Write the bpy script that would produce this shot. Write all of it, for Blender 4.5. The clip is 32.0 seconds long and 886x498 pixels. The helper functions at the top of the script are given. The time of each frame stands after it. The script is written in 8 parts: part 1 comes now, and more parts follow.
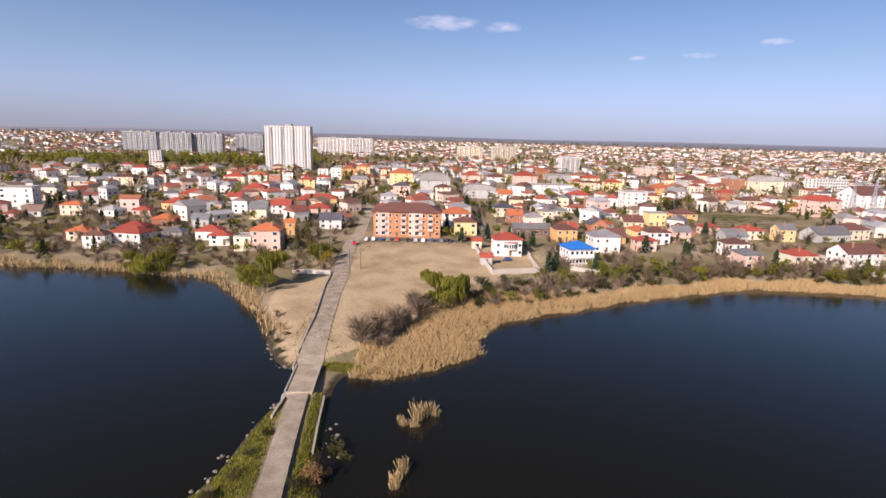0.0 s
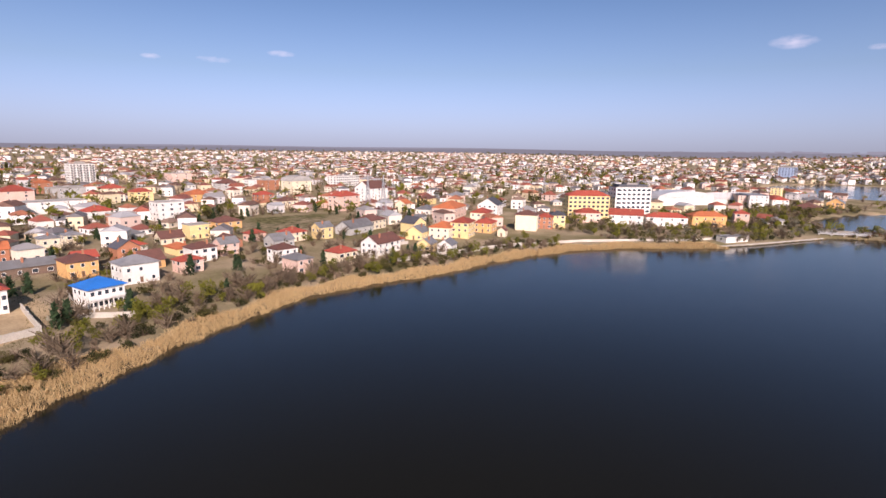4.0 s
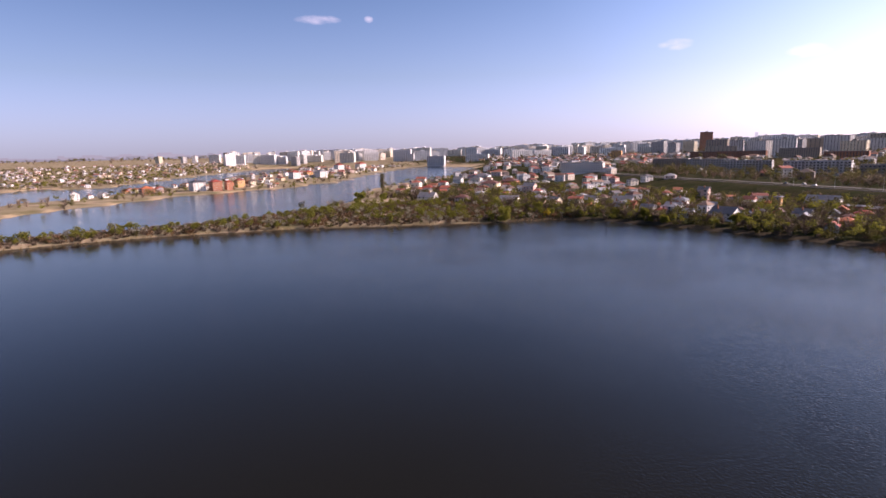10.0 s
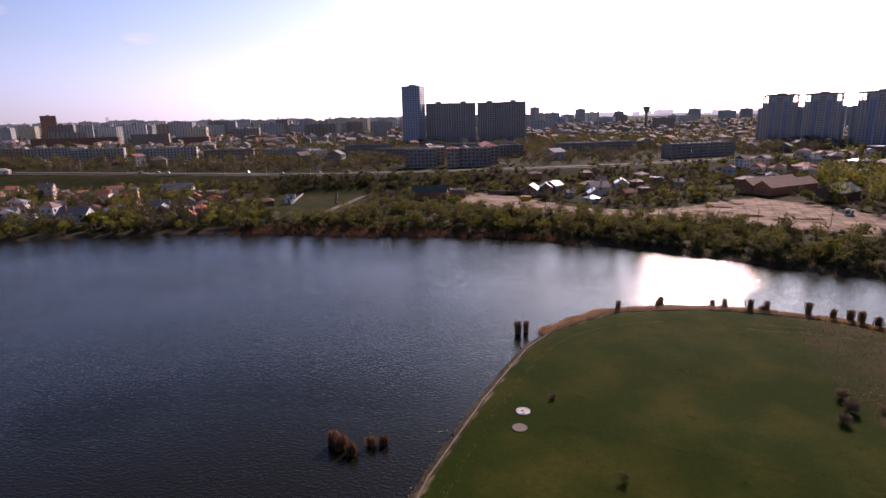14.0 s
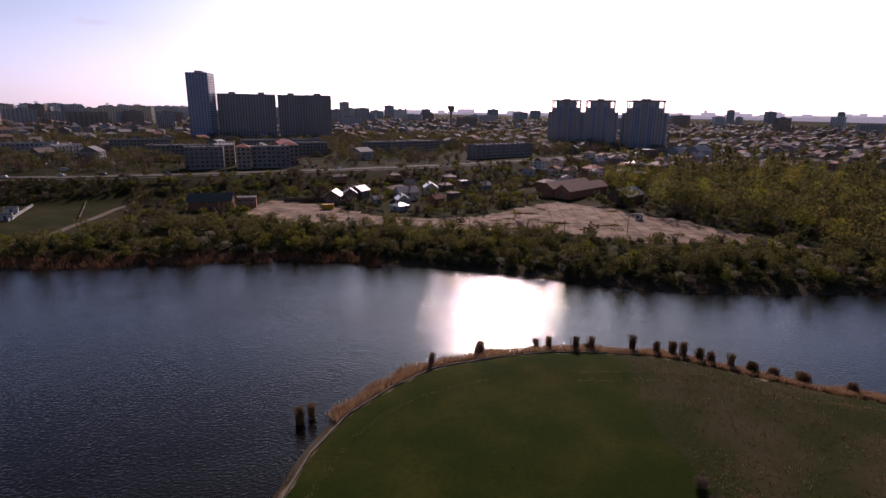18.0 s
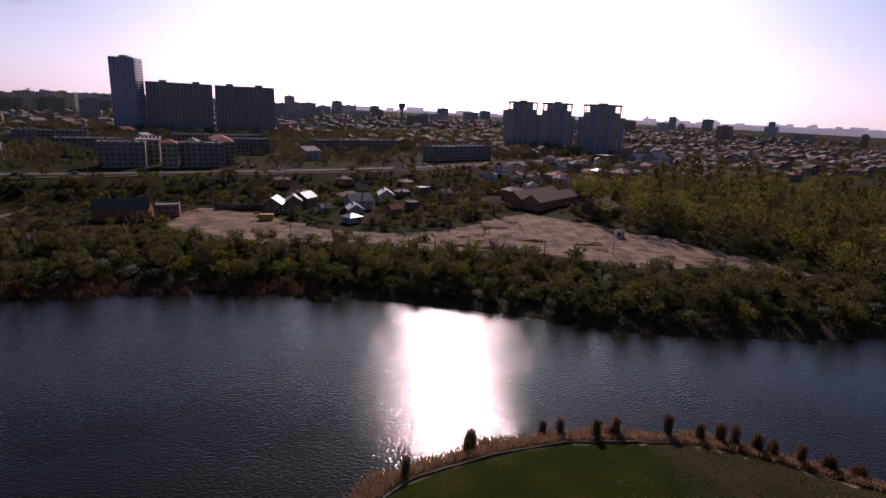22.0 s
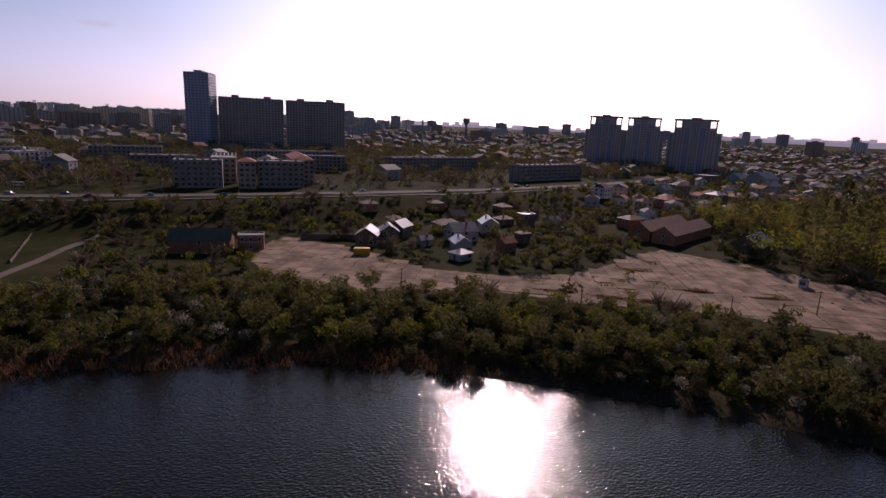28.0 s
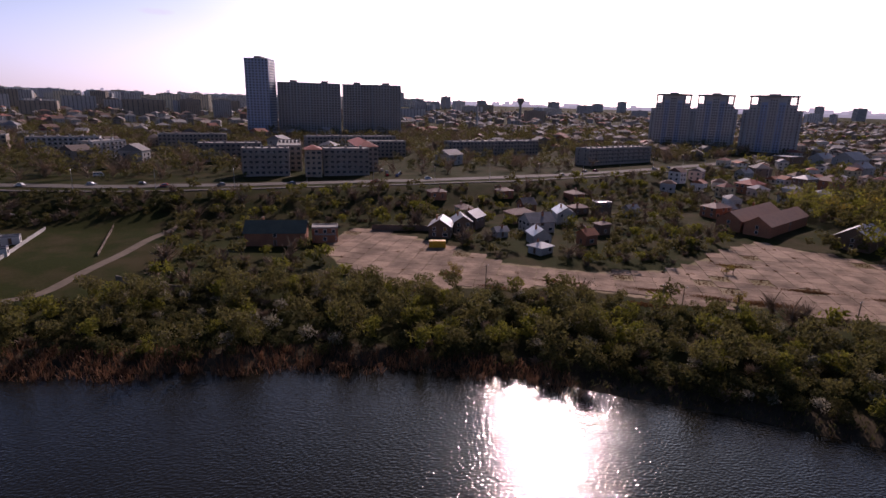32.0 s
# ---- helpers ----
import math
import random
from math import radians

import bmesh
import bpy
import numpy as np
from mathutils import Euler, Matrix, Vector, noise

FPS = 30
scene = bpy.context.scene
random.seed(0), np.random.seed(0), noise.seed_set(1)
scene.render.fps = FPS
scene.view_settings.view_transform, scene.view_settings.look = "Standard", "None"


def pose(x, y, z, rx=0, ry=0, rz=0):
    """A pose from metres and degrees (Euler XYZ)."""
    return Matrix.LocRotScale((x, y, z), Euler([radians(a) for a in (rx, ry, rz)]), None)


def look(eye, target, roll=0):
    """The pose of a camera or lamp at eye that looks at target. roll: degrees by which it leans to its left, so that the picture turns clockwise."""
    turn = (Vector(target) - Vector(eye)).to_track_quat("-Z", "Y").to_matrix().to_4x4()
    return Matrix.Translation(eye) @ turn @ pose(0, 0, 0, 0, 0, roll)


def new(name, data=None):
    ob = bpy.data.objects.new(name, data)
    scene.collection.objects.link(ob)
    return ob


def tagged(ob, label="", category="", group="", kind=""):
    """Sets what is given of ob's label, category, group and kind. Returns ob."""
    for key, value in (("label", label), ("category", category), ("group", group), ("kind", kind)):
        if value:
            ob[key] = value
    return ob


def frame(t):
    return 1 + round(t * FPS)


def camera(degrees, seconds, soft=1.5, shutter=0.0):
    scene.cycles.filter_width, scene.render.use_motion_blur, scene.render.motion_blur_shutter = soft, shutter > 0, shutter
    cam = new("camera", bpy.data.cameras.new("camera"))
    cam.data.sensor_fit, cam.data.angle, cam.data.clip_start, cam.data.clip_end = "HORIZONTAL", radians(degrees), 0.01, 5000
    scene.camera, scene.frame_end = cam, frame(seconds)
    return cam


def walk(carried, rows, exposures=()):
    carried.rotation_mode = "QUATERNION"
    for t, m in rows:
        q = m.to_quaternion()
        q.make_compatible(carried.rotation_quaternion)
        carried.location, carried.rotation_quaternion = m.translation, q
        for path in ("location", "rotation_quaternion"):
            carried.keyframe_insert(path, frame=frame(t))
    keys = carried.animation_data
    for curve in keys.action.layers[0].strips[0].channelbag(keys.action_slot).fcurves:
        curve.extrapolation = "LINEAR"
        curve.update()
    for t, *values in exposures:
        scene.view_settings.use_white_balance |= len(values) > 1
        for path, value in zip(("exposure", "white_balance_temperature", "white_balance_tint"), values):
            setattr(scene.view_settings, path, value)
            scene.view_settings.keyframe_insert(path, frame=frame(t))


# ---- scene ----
cam = camera(78.4, 32.0)
METRES, EYE, TILT, LEAN, TURN = 250.0, 50.0, -11.5, -1.5, 0.0
ROWS = [
    (0.0, 0.0, 0.0, 0.0, 0.0, 0.0, -0.0),
    (0.5, 0.0017, 0.0155, 0.0042, -4.54, -0.11, 0.81),
    (1.0, 0.0048, 0.0301, 0.0081, -9.27, -0.29, 1.78),
    (1.5, 0.0082, 0.0444, 0.0107, -14.03, -0.6, 2.91),
    (2.0, 0.013, 0.058, 0.013, -19.13, -0.88, 4.04),
    (2.5, 0.0191, 0.0709, 0.0156, -24.63, -1.19, 5.12),
    (3.0, 0.027, 0.0831, 0.0185, -31.95, -1.87, 6.5),
    (3.5, 0.0365, 0.0945, 0.0205, -39.01, -2.57, 7.57),
    (5.5, 0.0865, 0.132, 0.0259, -63.34, -6.09, 10.69),
    (6.0, 0.1005, 0.1363, 0.0255, -69.96, -7.21, 11.19),
    (6.5, 0.1153, 0.1397, 0.0242, -76.9, -8.46, 11.58),
    (7.0, 0.1304, 0.1421, 0.0223, -84.03, -9.81, 11.83),
    (7.5, 0.1454, 0.1415, 0.0212, -91.28, -11.32, 11.94),
    (8.0, 0.1608, 0.14, 0.0189, -98.6, -12.74, 11.84),
    (8.5, 0.1758, 0.1341, 0.0164, -105.87, -14.24, 11.55),
    (9.0, 0.191, 0.1281, 0.0145, -113.05, -15.66, 11.08),
    (9.5, 0.2017, 0.1186, 0.0107, -119.76, -16.86, 10.46),
    (10.0, 0.2119, 0.1091, 0.0067, -127.22, -18.2, 9.68),
    (10.5, 0.2219, 0.0962, 0.0043, -134.55, -19.53, 8.75),
    (11.0, 0.2305, 0.0813, 0.0006, -142.24, -20.79, 7.62),
    (11.5, 0.2368, 0.0662, -0.0014, -149.82, -21.91, 6.38),
    (12.0, 0.2408, 0.05, -0.0038, -157.06, -22.85, 4.98),
    (12.5, 0.2427, 0.0325, -0.007, -164.31, -23.54, 3.51),
    (13.0, 0.2428, 0.0161, -0.0083, -171.6, -24.04, 1.89),
    (13.5, 0.2409, -0.0009, -0.0098, -179.32, -24.33, 0.1),
    (14.0, 0.236, -0.0184, -0.0111, -186.82, -24.35, -1.61),
    (14.5, 0.2298, -0.0358, -0.0129, -193.83, -24.12, -3.26),
    (15.0, 0.2217, -0.0526, -0.0147, -198.88, -23.86, -4.56),
    (15.5, 0.2134, -0.0691, -0.0161, -200.17, -23.83, -4.96),
    (17.5, 0.1787, -0.136, -0.027, -204.54, -23.56, -6.54),
    (18.0, 0.1709, -0.1527, -0.0296, -205.41, -23.48, -6.96),
    (18.5, 0.1631, -0.1694, -0.032, -206.22, -23.48, -7.32),
    (19.0, 0.156, -0.186, -0.0351, -206.96, -23.38, -7.74),
    (19.5, 0.1491, -0.2027, -0.038, -207.72, -23.27, -8.14),
    (20.0, 0.1431, -0.2196, -0.0409, -208.44, -23.22, -8.52),
    (20.5, 0.1382, -0.2361, -0.0435, -209.0, -23.22, -8.85),
    (21.0, 0.1337, -0.2522, -0.0465, -209.55, -23.1, -9.11),
    (21.5, 0.1301, -0.2687, -0.0497, -210.03, -23.06, -9.44),
    (22.0, 0.1269, -0.2855, -0.0531, -210.38, -22.94, -9.58),
    (22.5, 0.1247, -0.3021, -0.0567, -209.41, -23.06, -9.56),
    (23.0, 0.1235, -0.3188, -0.0602, -207.59, -23.3, -9.24),
    (23.5, 0.1232, -0.3353, -0.0642, -205.87, -23.5, -8.86),
    (24.0, 0.1237, -0.3514, -0.0685, -204.3, -23.55, -8.44),
    (24.5, 0.1253, -0.3678, -0.0727, -202.92, -23.56, -8.02),
    (25.0, 0.1272, -0.3843, -0.0771, -203.2, -23.4, -8.16),
    (25.5, 0.1294, -0.4005, -0.0807, -203.48, -23.28, -8.38),
    (27.5, 0.1383, -0.4636, -0.0912, -204.67, -22.56, -8.73),
    (28.0, 0.1407, -0.48, -0.0933, -205.0, -22.35, -8.71),
    (28.5, 0.143, -0.4939, -0.0951, -205.4, -22.3, -8.73),
    (29.0, 0.1464, -0.5085, -0.0962, -206.22, -21.75, -8.54),
    (29.5, 0.1494, -0.5183, -0.0958, -206.71, -21.65, -8.62),
    (30.0, 0.1532, -0.5245, -0.0944, -207.01, -21.94, -8.68),
    (30.5, 0.1567, -0.5278, -0.0934, -206.9, -22.42, -8.79),
    (31.0, 0.1599, -0.5296, -0.0938, -206.75, -22.91, -8.54),
    (31.5, 0.1633, -0.5301, -0.0955, -206.32, -23.65, -8.38),
    (32.0, 0.1664, -0.5307, -0.0963, -200.29, -24.98, -6.88),
]
EXPOSURES = [(0.0, 0.3, 6500, 30), (6.0, 0.25, 6550, 35), (9.0, 0.5, 6600, 40), (11.0, 0.45, 6700, 44), (13.0, 0.25, 6700, 45), (15.0, -0.15, 6650, 46), (18.0, -0.6, 6550, 46), (23.0, -0.95, 6500, 48), (31.0, -0.9, 6500, 47), (32.0, -0.45, 6500, 47)]
walk(cam, [(t, pose(0, 0, EYE, TILT, LEAN, TURN) @ pose(METRES * x, METRES * y, METRES * z, 90 + pitch, roll, yaw)) for t, x, y, z, yaw, pitch, roll in ROWS], EXPOSURES)

# ---- world, sun, exposure ----
SUN_AZ, SUN_EL = radians(-146.0), radians(30.0)
sun_way = Vector((math.sin(SUN_AZ) * math.cos(SUN_EL), math.cos(SUN_AZ) * math.cos(SUN_EL), math.sin(SUN_EL)))
CLOUDS = [(-0.3, 11.1, 4.9, 1.0), (5.6, 10.8, 2.7, 0.7), (30, 8.9, 1.8, 0.4), (23.9, 8.0, 2.1, 0.4), (18.7, 7.9, 1.1, 0.35), (77.5, 9.5, 2.4, 0.8), (83.3, 8.6, 1.1, 0.35), (114.6, 12.8, 2.9, 0.6), (119.5, 12.9, 0.6, 0.45), (103, 14.5, 1.8, 0.4), (149, 9.3, 2.0, 0.7), (159.4, 7.7, 2.2, 0.8), (175, 7.4, 2.0, 0.4)]
world = bpy.data.worlds.new("world")
scene.world = world
world.use_nodes = True
wn, wl = world.node_tree.nodes, world.node_tree.links
sky = wn.new("ShaderNodeTexSky")
sky.sky_type = "NISHITA"
sky.sun_disc = False
sky.sun_elevation, sky.sun_rotation = SUN_EL, SUN_AZ
sky.air_density, sky.dust_density, sky.ozone_density = 1.0, 2.4, 1.5


def wnode(kind, *inputs, **settings):
    """A node of the sky with its inputs set or linked."""
    k = wn.new(kind)
    for name, value in settings.items():
        if name == "operation":
            k.operation = value
        elif name == "blend_type":
            k.blend_type = value
        else:
            k.use_clamp = value
    for i, v in enumerate(inputs):
        if isinstance(v, bpy.types.NodeSocket):
            wl.new(v, k.inputs[i])
        elif v is not None:
            k.inputs[i].default_value = v
    return k


ray_way = wnode("ShaderNodeTexCoord").outputs["Generated"]
split = wnode("ShaderNodeSeparateXYZ", ray_way)
# heights are eased near the horizon, where haze evens the sky out
square = wnode("ShaderNodeMath", split.outputs[2], split.outputs[2], 0.005, operation="MULTIPLY_ADD")
root = wnode("ShaderNodeMath", square.outputs[0], 0.5, operation="POWER")
lift = wnode("ShaderNodeMath", wnode("ShaderNodeMath", root.outputs[0], split.outputs[2], operation="ADD").outputs[0], 0.5, operation="MULTIPLY")
join = wnode("ShaderNodeCombineXYZ", split.outputs[0], split.outputs[1], lift.outputs[0])
wl.new(join.outputs[0], sky.inputs["Vector"])
cast = wn.new("ShaderNodeValToRGB")
for place, colour in ((0.0, (0.76, 0.82, 1.22, 1)), (0.06, (0.67, 0.74, 0.99, 1)), (0.14, (0.50, 0.59, 0.68, 1)), (0.34, (0.24, 0.38, 0.46, 1)), (0.55, (0.13, 0.18, 0.21, 1)), (1.0, (0.11, 0.14, 0.17, 1))):
    e = cast.color_ramp.elements[0] if place == 0.0 else cast.color_ramp.elements[-1] if place == 1.0 else cast.color_ramp.elements.new(place)
    e.position, e.color = place, colour
wl.new(lift.outputs[0], cast.inputs[0])
tinted = wnode("ShaderNodeMixRGB", 1.0, sky.outputs[0], cast.outputs[0], blend_type="MULTIPLY")
# haze scatters more light round the sun and less away from it
sunward = wnode("ShaderNodeVectorMath", ray_way, tuple(sun_way), operation="DOT_PRODUCT").outputs["Value"]
glow = wn.new("ShaderNodeValToRGB")
for place, level in ((0.0, 0.74), (0.25, 0.80), (0.5, 0.92), (0.65, 1.0), (0.8, 1.25), (0.88, 1.3), (0.95, 1.55), (1.0, 1.4)):
    e = glow.color_ramp.elements[0] if place == 0.0 else glow.color_ramp.elements[-1] if place == 1.0 else glow.color_ramp.elements.new(place)
    e.position, e.color = place, (0.5 * level, 0.5 * level, 0.5 * level, 1)
wl.new(wnode("ShaderNodeMath", sunward, 0.5, 0.5, operation="MULTIPLY_ADD").outputs[0], glow.inputs[0])
hazed = wnode("ShaderNodeMixRGB", 1.0, tinted.outputs[0], glow.outputs[0], blend_type="MULTIPLY")
# small fair-weather clouds: azimuth, elevation, half width and height, in degrees
wisp = wn.new("ShaderNodeTexNoise")
wisp.inputs["Scale"].default_value, wisp.inputs["Detail"].default_value = 38.0, 6
squash = wnode("ShaderNodeVectorMath", ray_way, (1, 1, 2.6), operation="MULTIPLY")
wl.new(squash.outputs[0], wisp.inputs["Vector"])
cover = None
for az, el, wide, high in CLOUDS:
    az, el = radians(az), radians(el)
    ahead = (math.sin(az) * math.cos(el), math.cos(az) * math.cos(el), math.sin(el))
    across = (math.cos(az), -math.sin(az), 0)
    up = tuple(Vector(across).cross(Vector(ahead)))
    du = wnode("ShaderNodeVectorMath", ray_way, tuple(c / math.sin(radians(wide)) for c in across), operation="DOT_PRODUCT").outputs["Value"]
    dv = wnode("ShaderNodeVectorMath", wnode("ShaderNodeVectorMath", ray_way, ahead, operation="SUBTRACT").outputs[0], tuple(c / math.sin(radians(high)) for c in up), operation="DOT_PRODUCT").outputs["Value"]
    front = wnode("ShaderNodeMath", wnode("ShaderNodeVectorMath", ray_way, ahead, operation="DOT_PRODUCT").outputs["Value"], 0.5, operation="GREATER_THAN").outputs[0]
    u2 = wnode("ShaderNodeMath", du, du, operation="MULTIPLY").outputs[0]
    r2 = wnode("ShaderNodeMath", dv, dv, u2, operation="MULTIPLY_ADD").outputs[0]
    near = wnode("ShaderNodeMath", wnode("ShaderNodeMath", 1.0, r2, operation="SUBTRACT", use_clamp=True).outputs[0], front, operation="MULTIPLY").outputs[0]
    cover = near if cover is None else wnode("ShaderNodeMath", cover, near, operation="MAXIMUM").outputs[0]
soft = wnode("ShaderNodeMapRange", wnode("ShaderNodeMath", wisp.outputs[0], cover, operation="MULTIPLY").outputs[0], 0.20, 0.75, 0.0, 0.5)
cloudy = wnode("ShaderNodeMixRGB", soft.outputs[0], hazed.outputs[0], (2.2, 2.1, 2.2, 1))
wl.new(cloudy.outputs[0], wn["Background"].inputs[0])
wn["Background"].inputs[1].default_value = 0.42
sun_data = bpy.data.lights.new("sun", "SUN")
sun_data.energy, sun_data.angle, sun_data.color = 5.0, radians(0.6), (1.0, 0.90, 0.74)
sun = new("sun", sun_data)
sun.matrix_world = look(sun_way * 900, (0, 0, 0))

# ---- materials ----


def material(name, colour, second=None, rough=0.8, scale=0.5, fine=6.0, bump=0.0, metal=0.0, vary=0.0, spec=0.5, amount=0.6):
    """A surface of two mottled colours at two scales, in metres; vary: brightness from object to object."""
    m = bpy.data.materials.new(name)
    m.use_nodes = True
    n, l = m.node_tree.nodes, m.node_tree.links
    b = n["Principled BSDF"]
    b.inputs["Roughness"].default_value = rough
    b.inputs["Metallic"].default_value = metal
    b.inputs["Specular IOR Level"].default_value = spec
    geo = n.new("ShaderNodeNewGeometry")
    big, small = n.new("ShaderNodeTexNoise"), n.new("ShaderNodeTexNoise")
    for tex, s in ((big, scale), (small, fine)):
        tex.inputs["Scale"].default_value = s
        tex.inputs["Detail"].default_value = 4
        l.new(geo.outputs["Position"], tex.inputs["Vector"])
    ramp = n.new("ShaderNodeMapRange")
    ramp.inputs[1].default_value, ramp.inputs[2].default_value = 0.35, 0.65
    l.new(big.outputs[0], ramp.inputs[0])
    half = n.new("ShaderNodeMath")
    half.operation = "MULTIPLY"
    half.inputs[1].default_value = amount
    l.new(ramp.outputs[0], half.inputs[0])
    mix = n.new("ShaderNodeMixRGB")
    second = second or tuple(c * 0.75 for c in colour)
    mix.inputs[1].default_value, mix.inputs[2].default_value = (*colour, 1), (*second, 1)
    l.new(half.outputs[0], mix.inputs[0])
    hsv = n.new("ShaderNodeHueSaturation")
    l.new(mix.outputs[0], hsv.inputs["Color"])
    val = n.new("ShaderNodeMapRange")
    val.inputs[1].default_value, val.inputs[2].default_value = 0.3, 0.7
    val.inputs[3].default_value, val.inputs[4].default_value = 0.85, 1.15
    l.new(small.outputs[0], val.inputs[0])
    last = val.outputs[0]
    if vary:
        info = n.new("ShaderNodeObjectInfo")
        rng = n.new("ShaderNodeMapRange")
        rng.inputs[3].default_value, rng.inputs[4].default_value = 1 - vary, 1 + vary
        l.new(info.outputs["Random"], rng.inputs[0])
        mul = n.new("ShaderNodeMath")
        mul.operation = "MULTIPLY"
        l.new(last, mul.inputs[0]), l.new(rng.outputs[0], mul.inputs[1])
        last = mul.outputs[0]
    l.new(last, hsv.inputs["Value"])
    l.new(hsv.outputs[0], b.inputs["Base Color"])
    if bump:
        bp = n.new("ShaderNodeBump")
        bp.inputs["Strength"].default_value = bump
        bp.inputs["Distance"].default_value = 0.115
        l.new(small.outputs[0], bp.inputs["Height"])
        l.new(bp.outputs[0], b.inputs["Normal"])
    return m


def island_material(name, colours, rough=0.85):
    """One of the colours for each loose piece of a joined mesh."""
    m = material(name, colours[0], rough=rough)
    n, l = m.node_tree.nodes, m.node_tree.links
    geo = n.new("ShaderNodeNewGeometry")
    ramp = n.new("ShaderNodeValToRGB")
    ramp.color_ramp.interpolation = "CONSTANT"
    e = ramp.color_ramp.elements
    while len(e) < len(colours):
        e.new(0.5)
    for i, c in enumerate(colours):
        e[i].position, e[i].color = i / len(colours), (*c, 1)
    l.new(geo.outputs["Random Per Island"], ramp.inputs[0])
    hsv = next(k for k in n if k.type == "HUE_SAT")
    l.new(ramp.outputs[0], hsv.inputs["Color"])
    return m


def glass_material(name, colour, rough=0.08):
    m = bpy.data.materials.new(name)
    m.use_nodes = True
    b = m.node_tree.nodes["Principled BSDF"]
    b.inputs["Base Color"].default_value = (*colour, 1)
    b.inputs["Roughness"].default_value = rough
    b.inputs["Specular IOR Level"].default_value = 0.8
    return m


M_ASPHALT = material("asphalt", (0.075, 0.073, 0.07), (0.11, 0.105, 0.1), 0.9, 0.2, 8, 0.3)
M_CONCRETE = material("concrete", (0.36, 0.33, 0.29), (0.27, 0.245, 0.21), 0.9, 0.15, 3, 0.3, vary=0.08)
M_ROADSLAB = material("pale_road", (0.42, 0.35, 0.265), (0.27, 0.22, 0.16), 0.92, 0.35, 3, 0.5, amount=0.9)
M_WOOD = material("weathered_wood", (0.16, 0.12, 0.085), (0.1, 0.075, 0.05), 0.85, 1.5, 12, 0.3, vary=0.15)
M_METAL = material("galvanised_metal", (0.45, 0.46, 0.47), (0.36, 0.37, 0.38), 0.45, 0.8, 5, metal=0.7)
M_DARKMETAL = material("dark_metal", (0.07, 0.07, 0.075), (0.1, 0.09, 0.08), 0.5, 1, 6, metal=0.5)
M_GLASS = glass_material("window_glass", (0.035, 0.045, 0.06))
M_FRAME = material("white_frame", (0.78, 0.77, 0.74), None, 0.5, 2, 9)
M_BARK = material("bark", (0.13, 0.095, 0.07), (0.08, 0.06, 0.045), 0.95, 2, 9, 0.4)


def ground_material():
    m = material("earth_and_grass", (0.36, 0.285, 0.195), (0.17, 0.15, 0.075), 0.95, 0.035, 1.4, 0.4, spec=0.03, amount=1.0)
    n, l = m.node_tree.nodes, m.node_tree.links
    hsv = next(k for k in n if k.type == "HUE_SAT")
    last = hsv.inputs["Color"].links[0].from_socket
    geo = next(k for k in n if k.type == "NEW_GEOMETRY")
    edge = n.new("ShaderNodeTexNoise")
    edge.inputs["Scale"].default_value, edge.inputs["Detail"].default_value = 0.25, 6
    l.new(geo.outputs["Position"], edge.inputs["Vector"])
    wear = n.new("ShaderNodeTexNoise")
    wear.inputs["Scale"].default_value, wear.inputs["Detail"].default_value = 0.09, 7
    l.new(geo.outputs["Position"], wear.inputs["Vector"])
    for name, one, two in (("lawn", (0.018, 0.031, 0.003), (0.040, 0.044, 0.007)), ("sand", (0.47, 0.36, 0.225), (0.34, 0.255, 0.155)),
                           ("rough", (0.028, 0.035, 0.010), (0.056, 0.047, 0.023)), ("mud", (0.05, 0.042, 0.028), (0.085, 0.07, 0.048))):
        att = n.new("ShaderNodeAttribute")
        att.attribute_name = name
        add = n.new("ShaderNodeMath")
        add.operation = "MULTIPLY_ADD"
        l.new(edge.outputs[0], add.inputs[0])
        add.inputs[1].default_value = 0.7
        l.new(att.outputs["Fac"], add.inputs[2])
        cut = n.new("ShaderNodeMapRange")
        cut.inputs[1].default_value, cut.inputs[2].default_value = 0.72, 0.98
        l.new(add.outputs[0], cut.inputs[0])
        pair = n.new("ShaderNodeMixRGB")
        pair.inputs[1].default_value, pair.inputs[2].default_value = (*one, 1), (*two, 1)
        soft = n.new("ShaderNodeMapRange")
        soft.inputs[1].default_value, soft.inputs[2].default_value = 0.42, 0.66
        l.new(wear.outputs[0], soft.inputs[0])
        l.new(soft.outputs[0], pair.inputs[0])
        mix = n.new("ShaderNodeMixRGB")
        l.new(cut.outputs[0], mix.inputs[0])
        l.new(last, mix.inputs[1])
        l.new(pair.outputs[0], mix.inputs[2])
        last = mix.outputs[0]
    l.new(last, hsv.inputs["Color"])
    return m


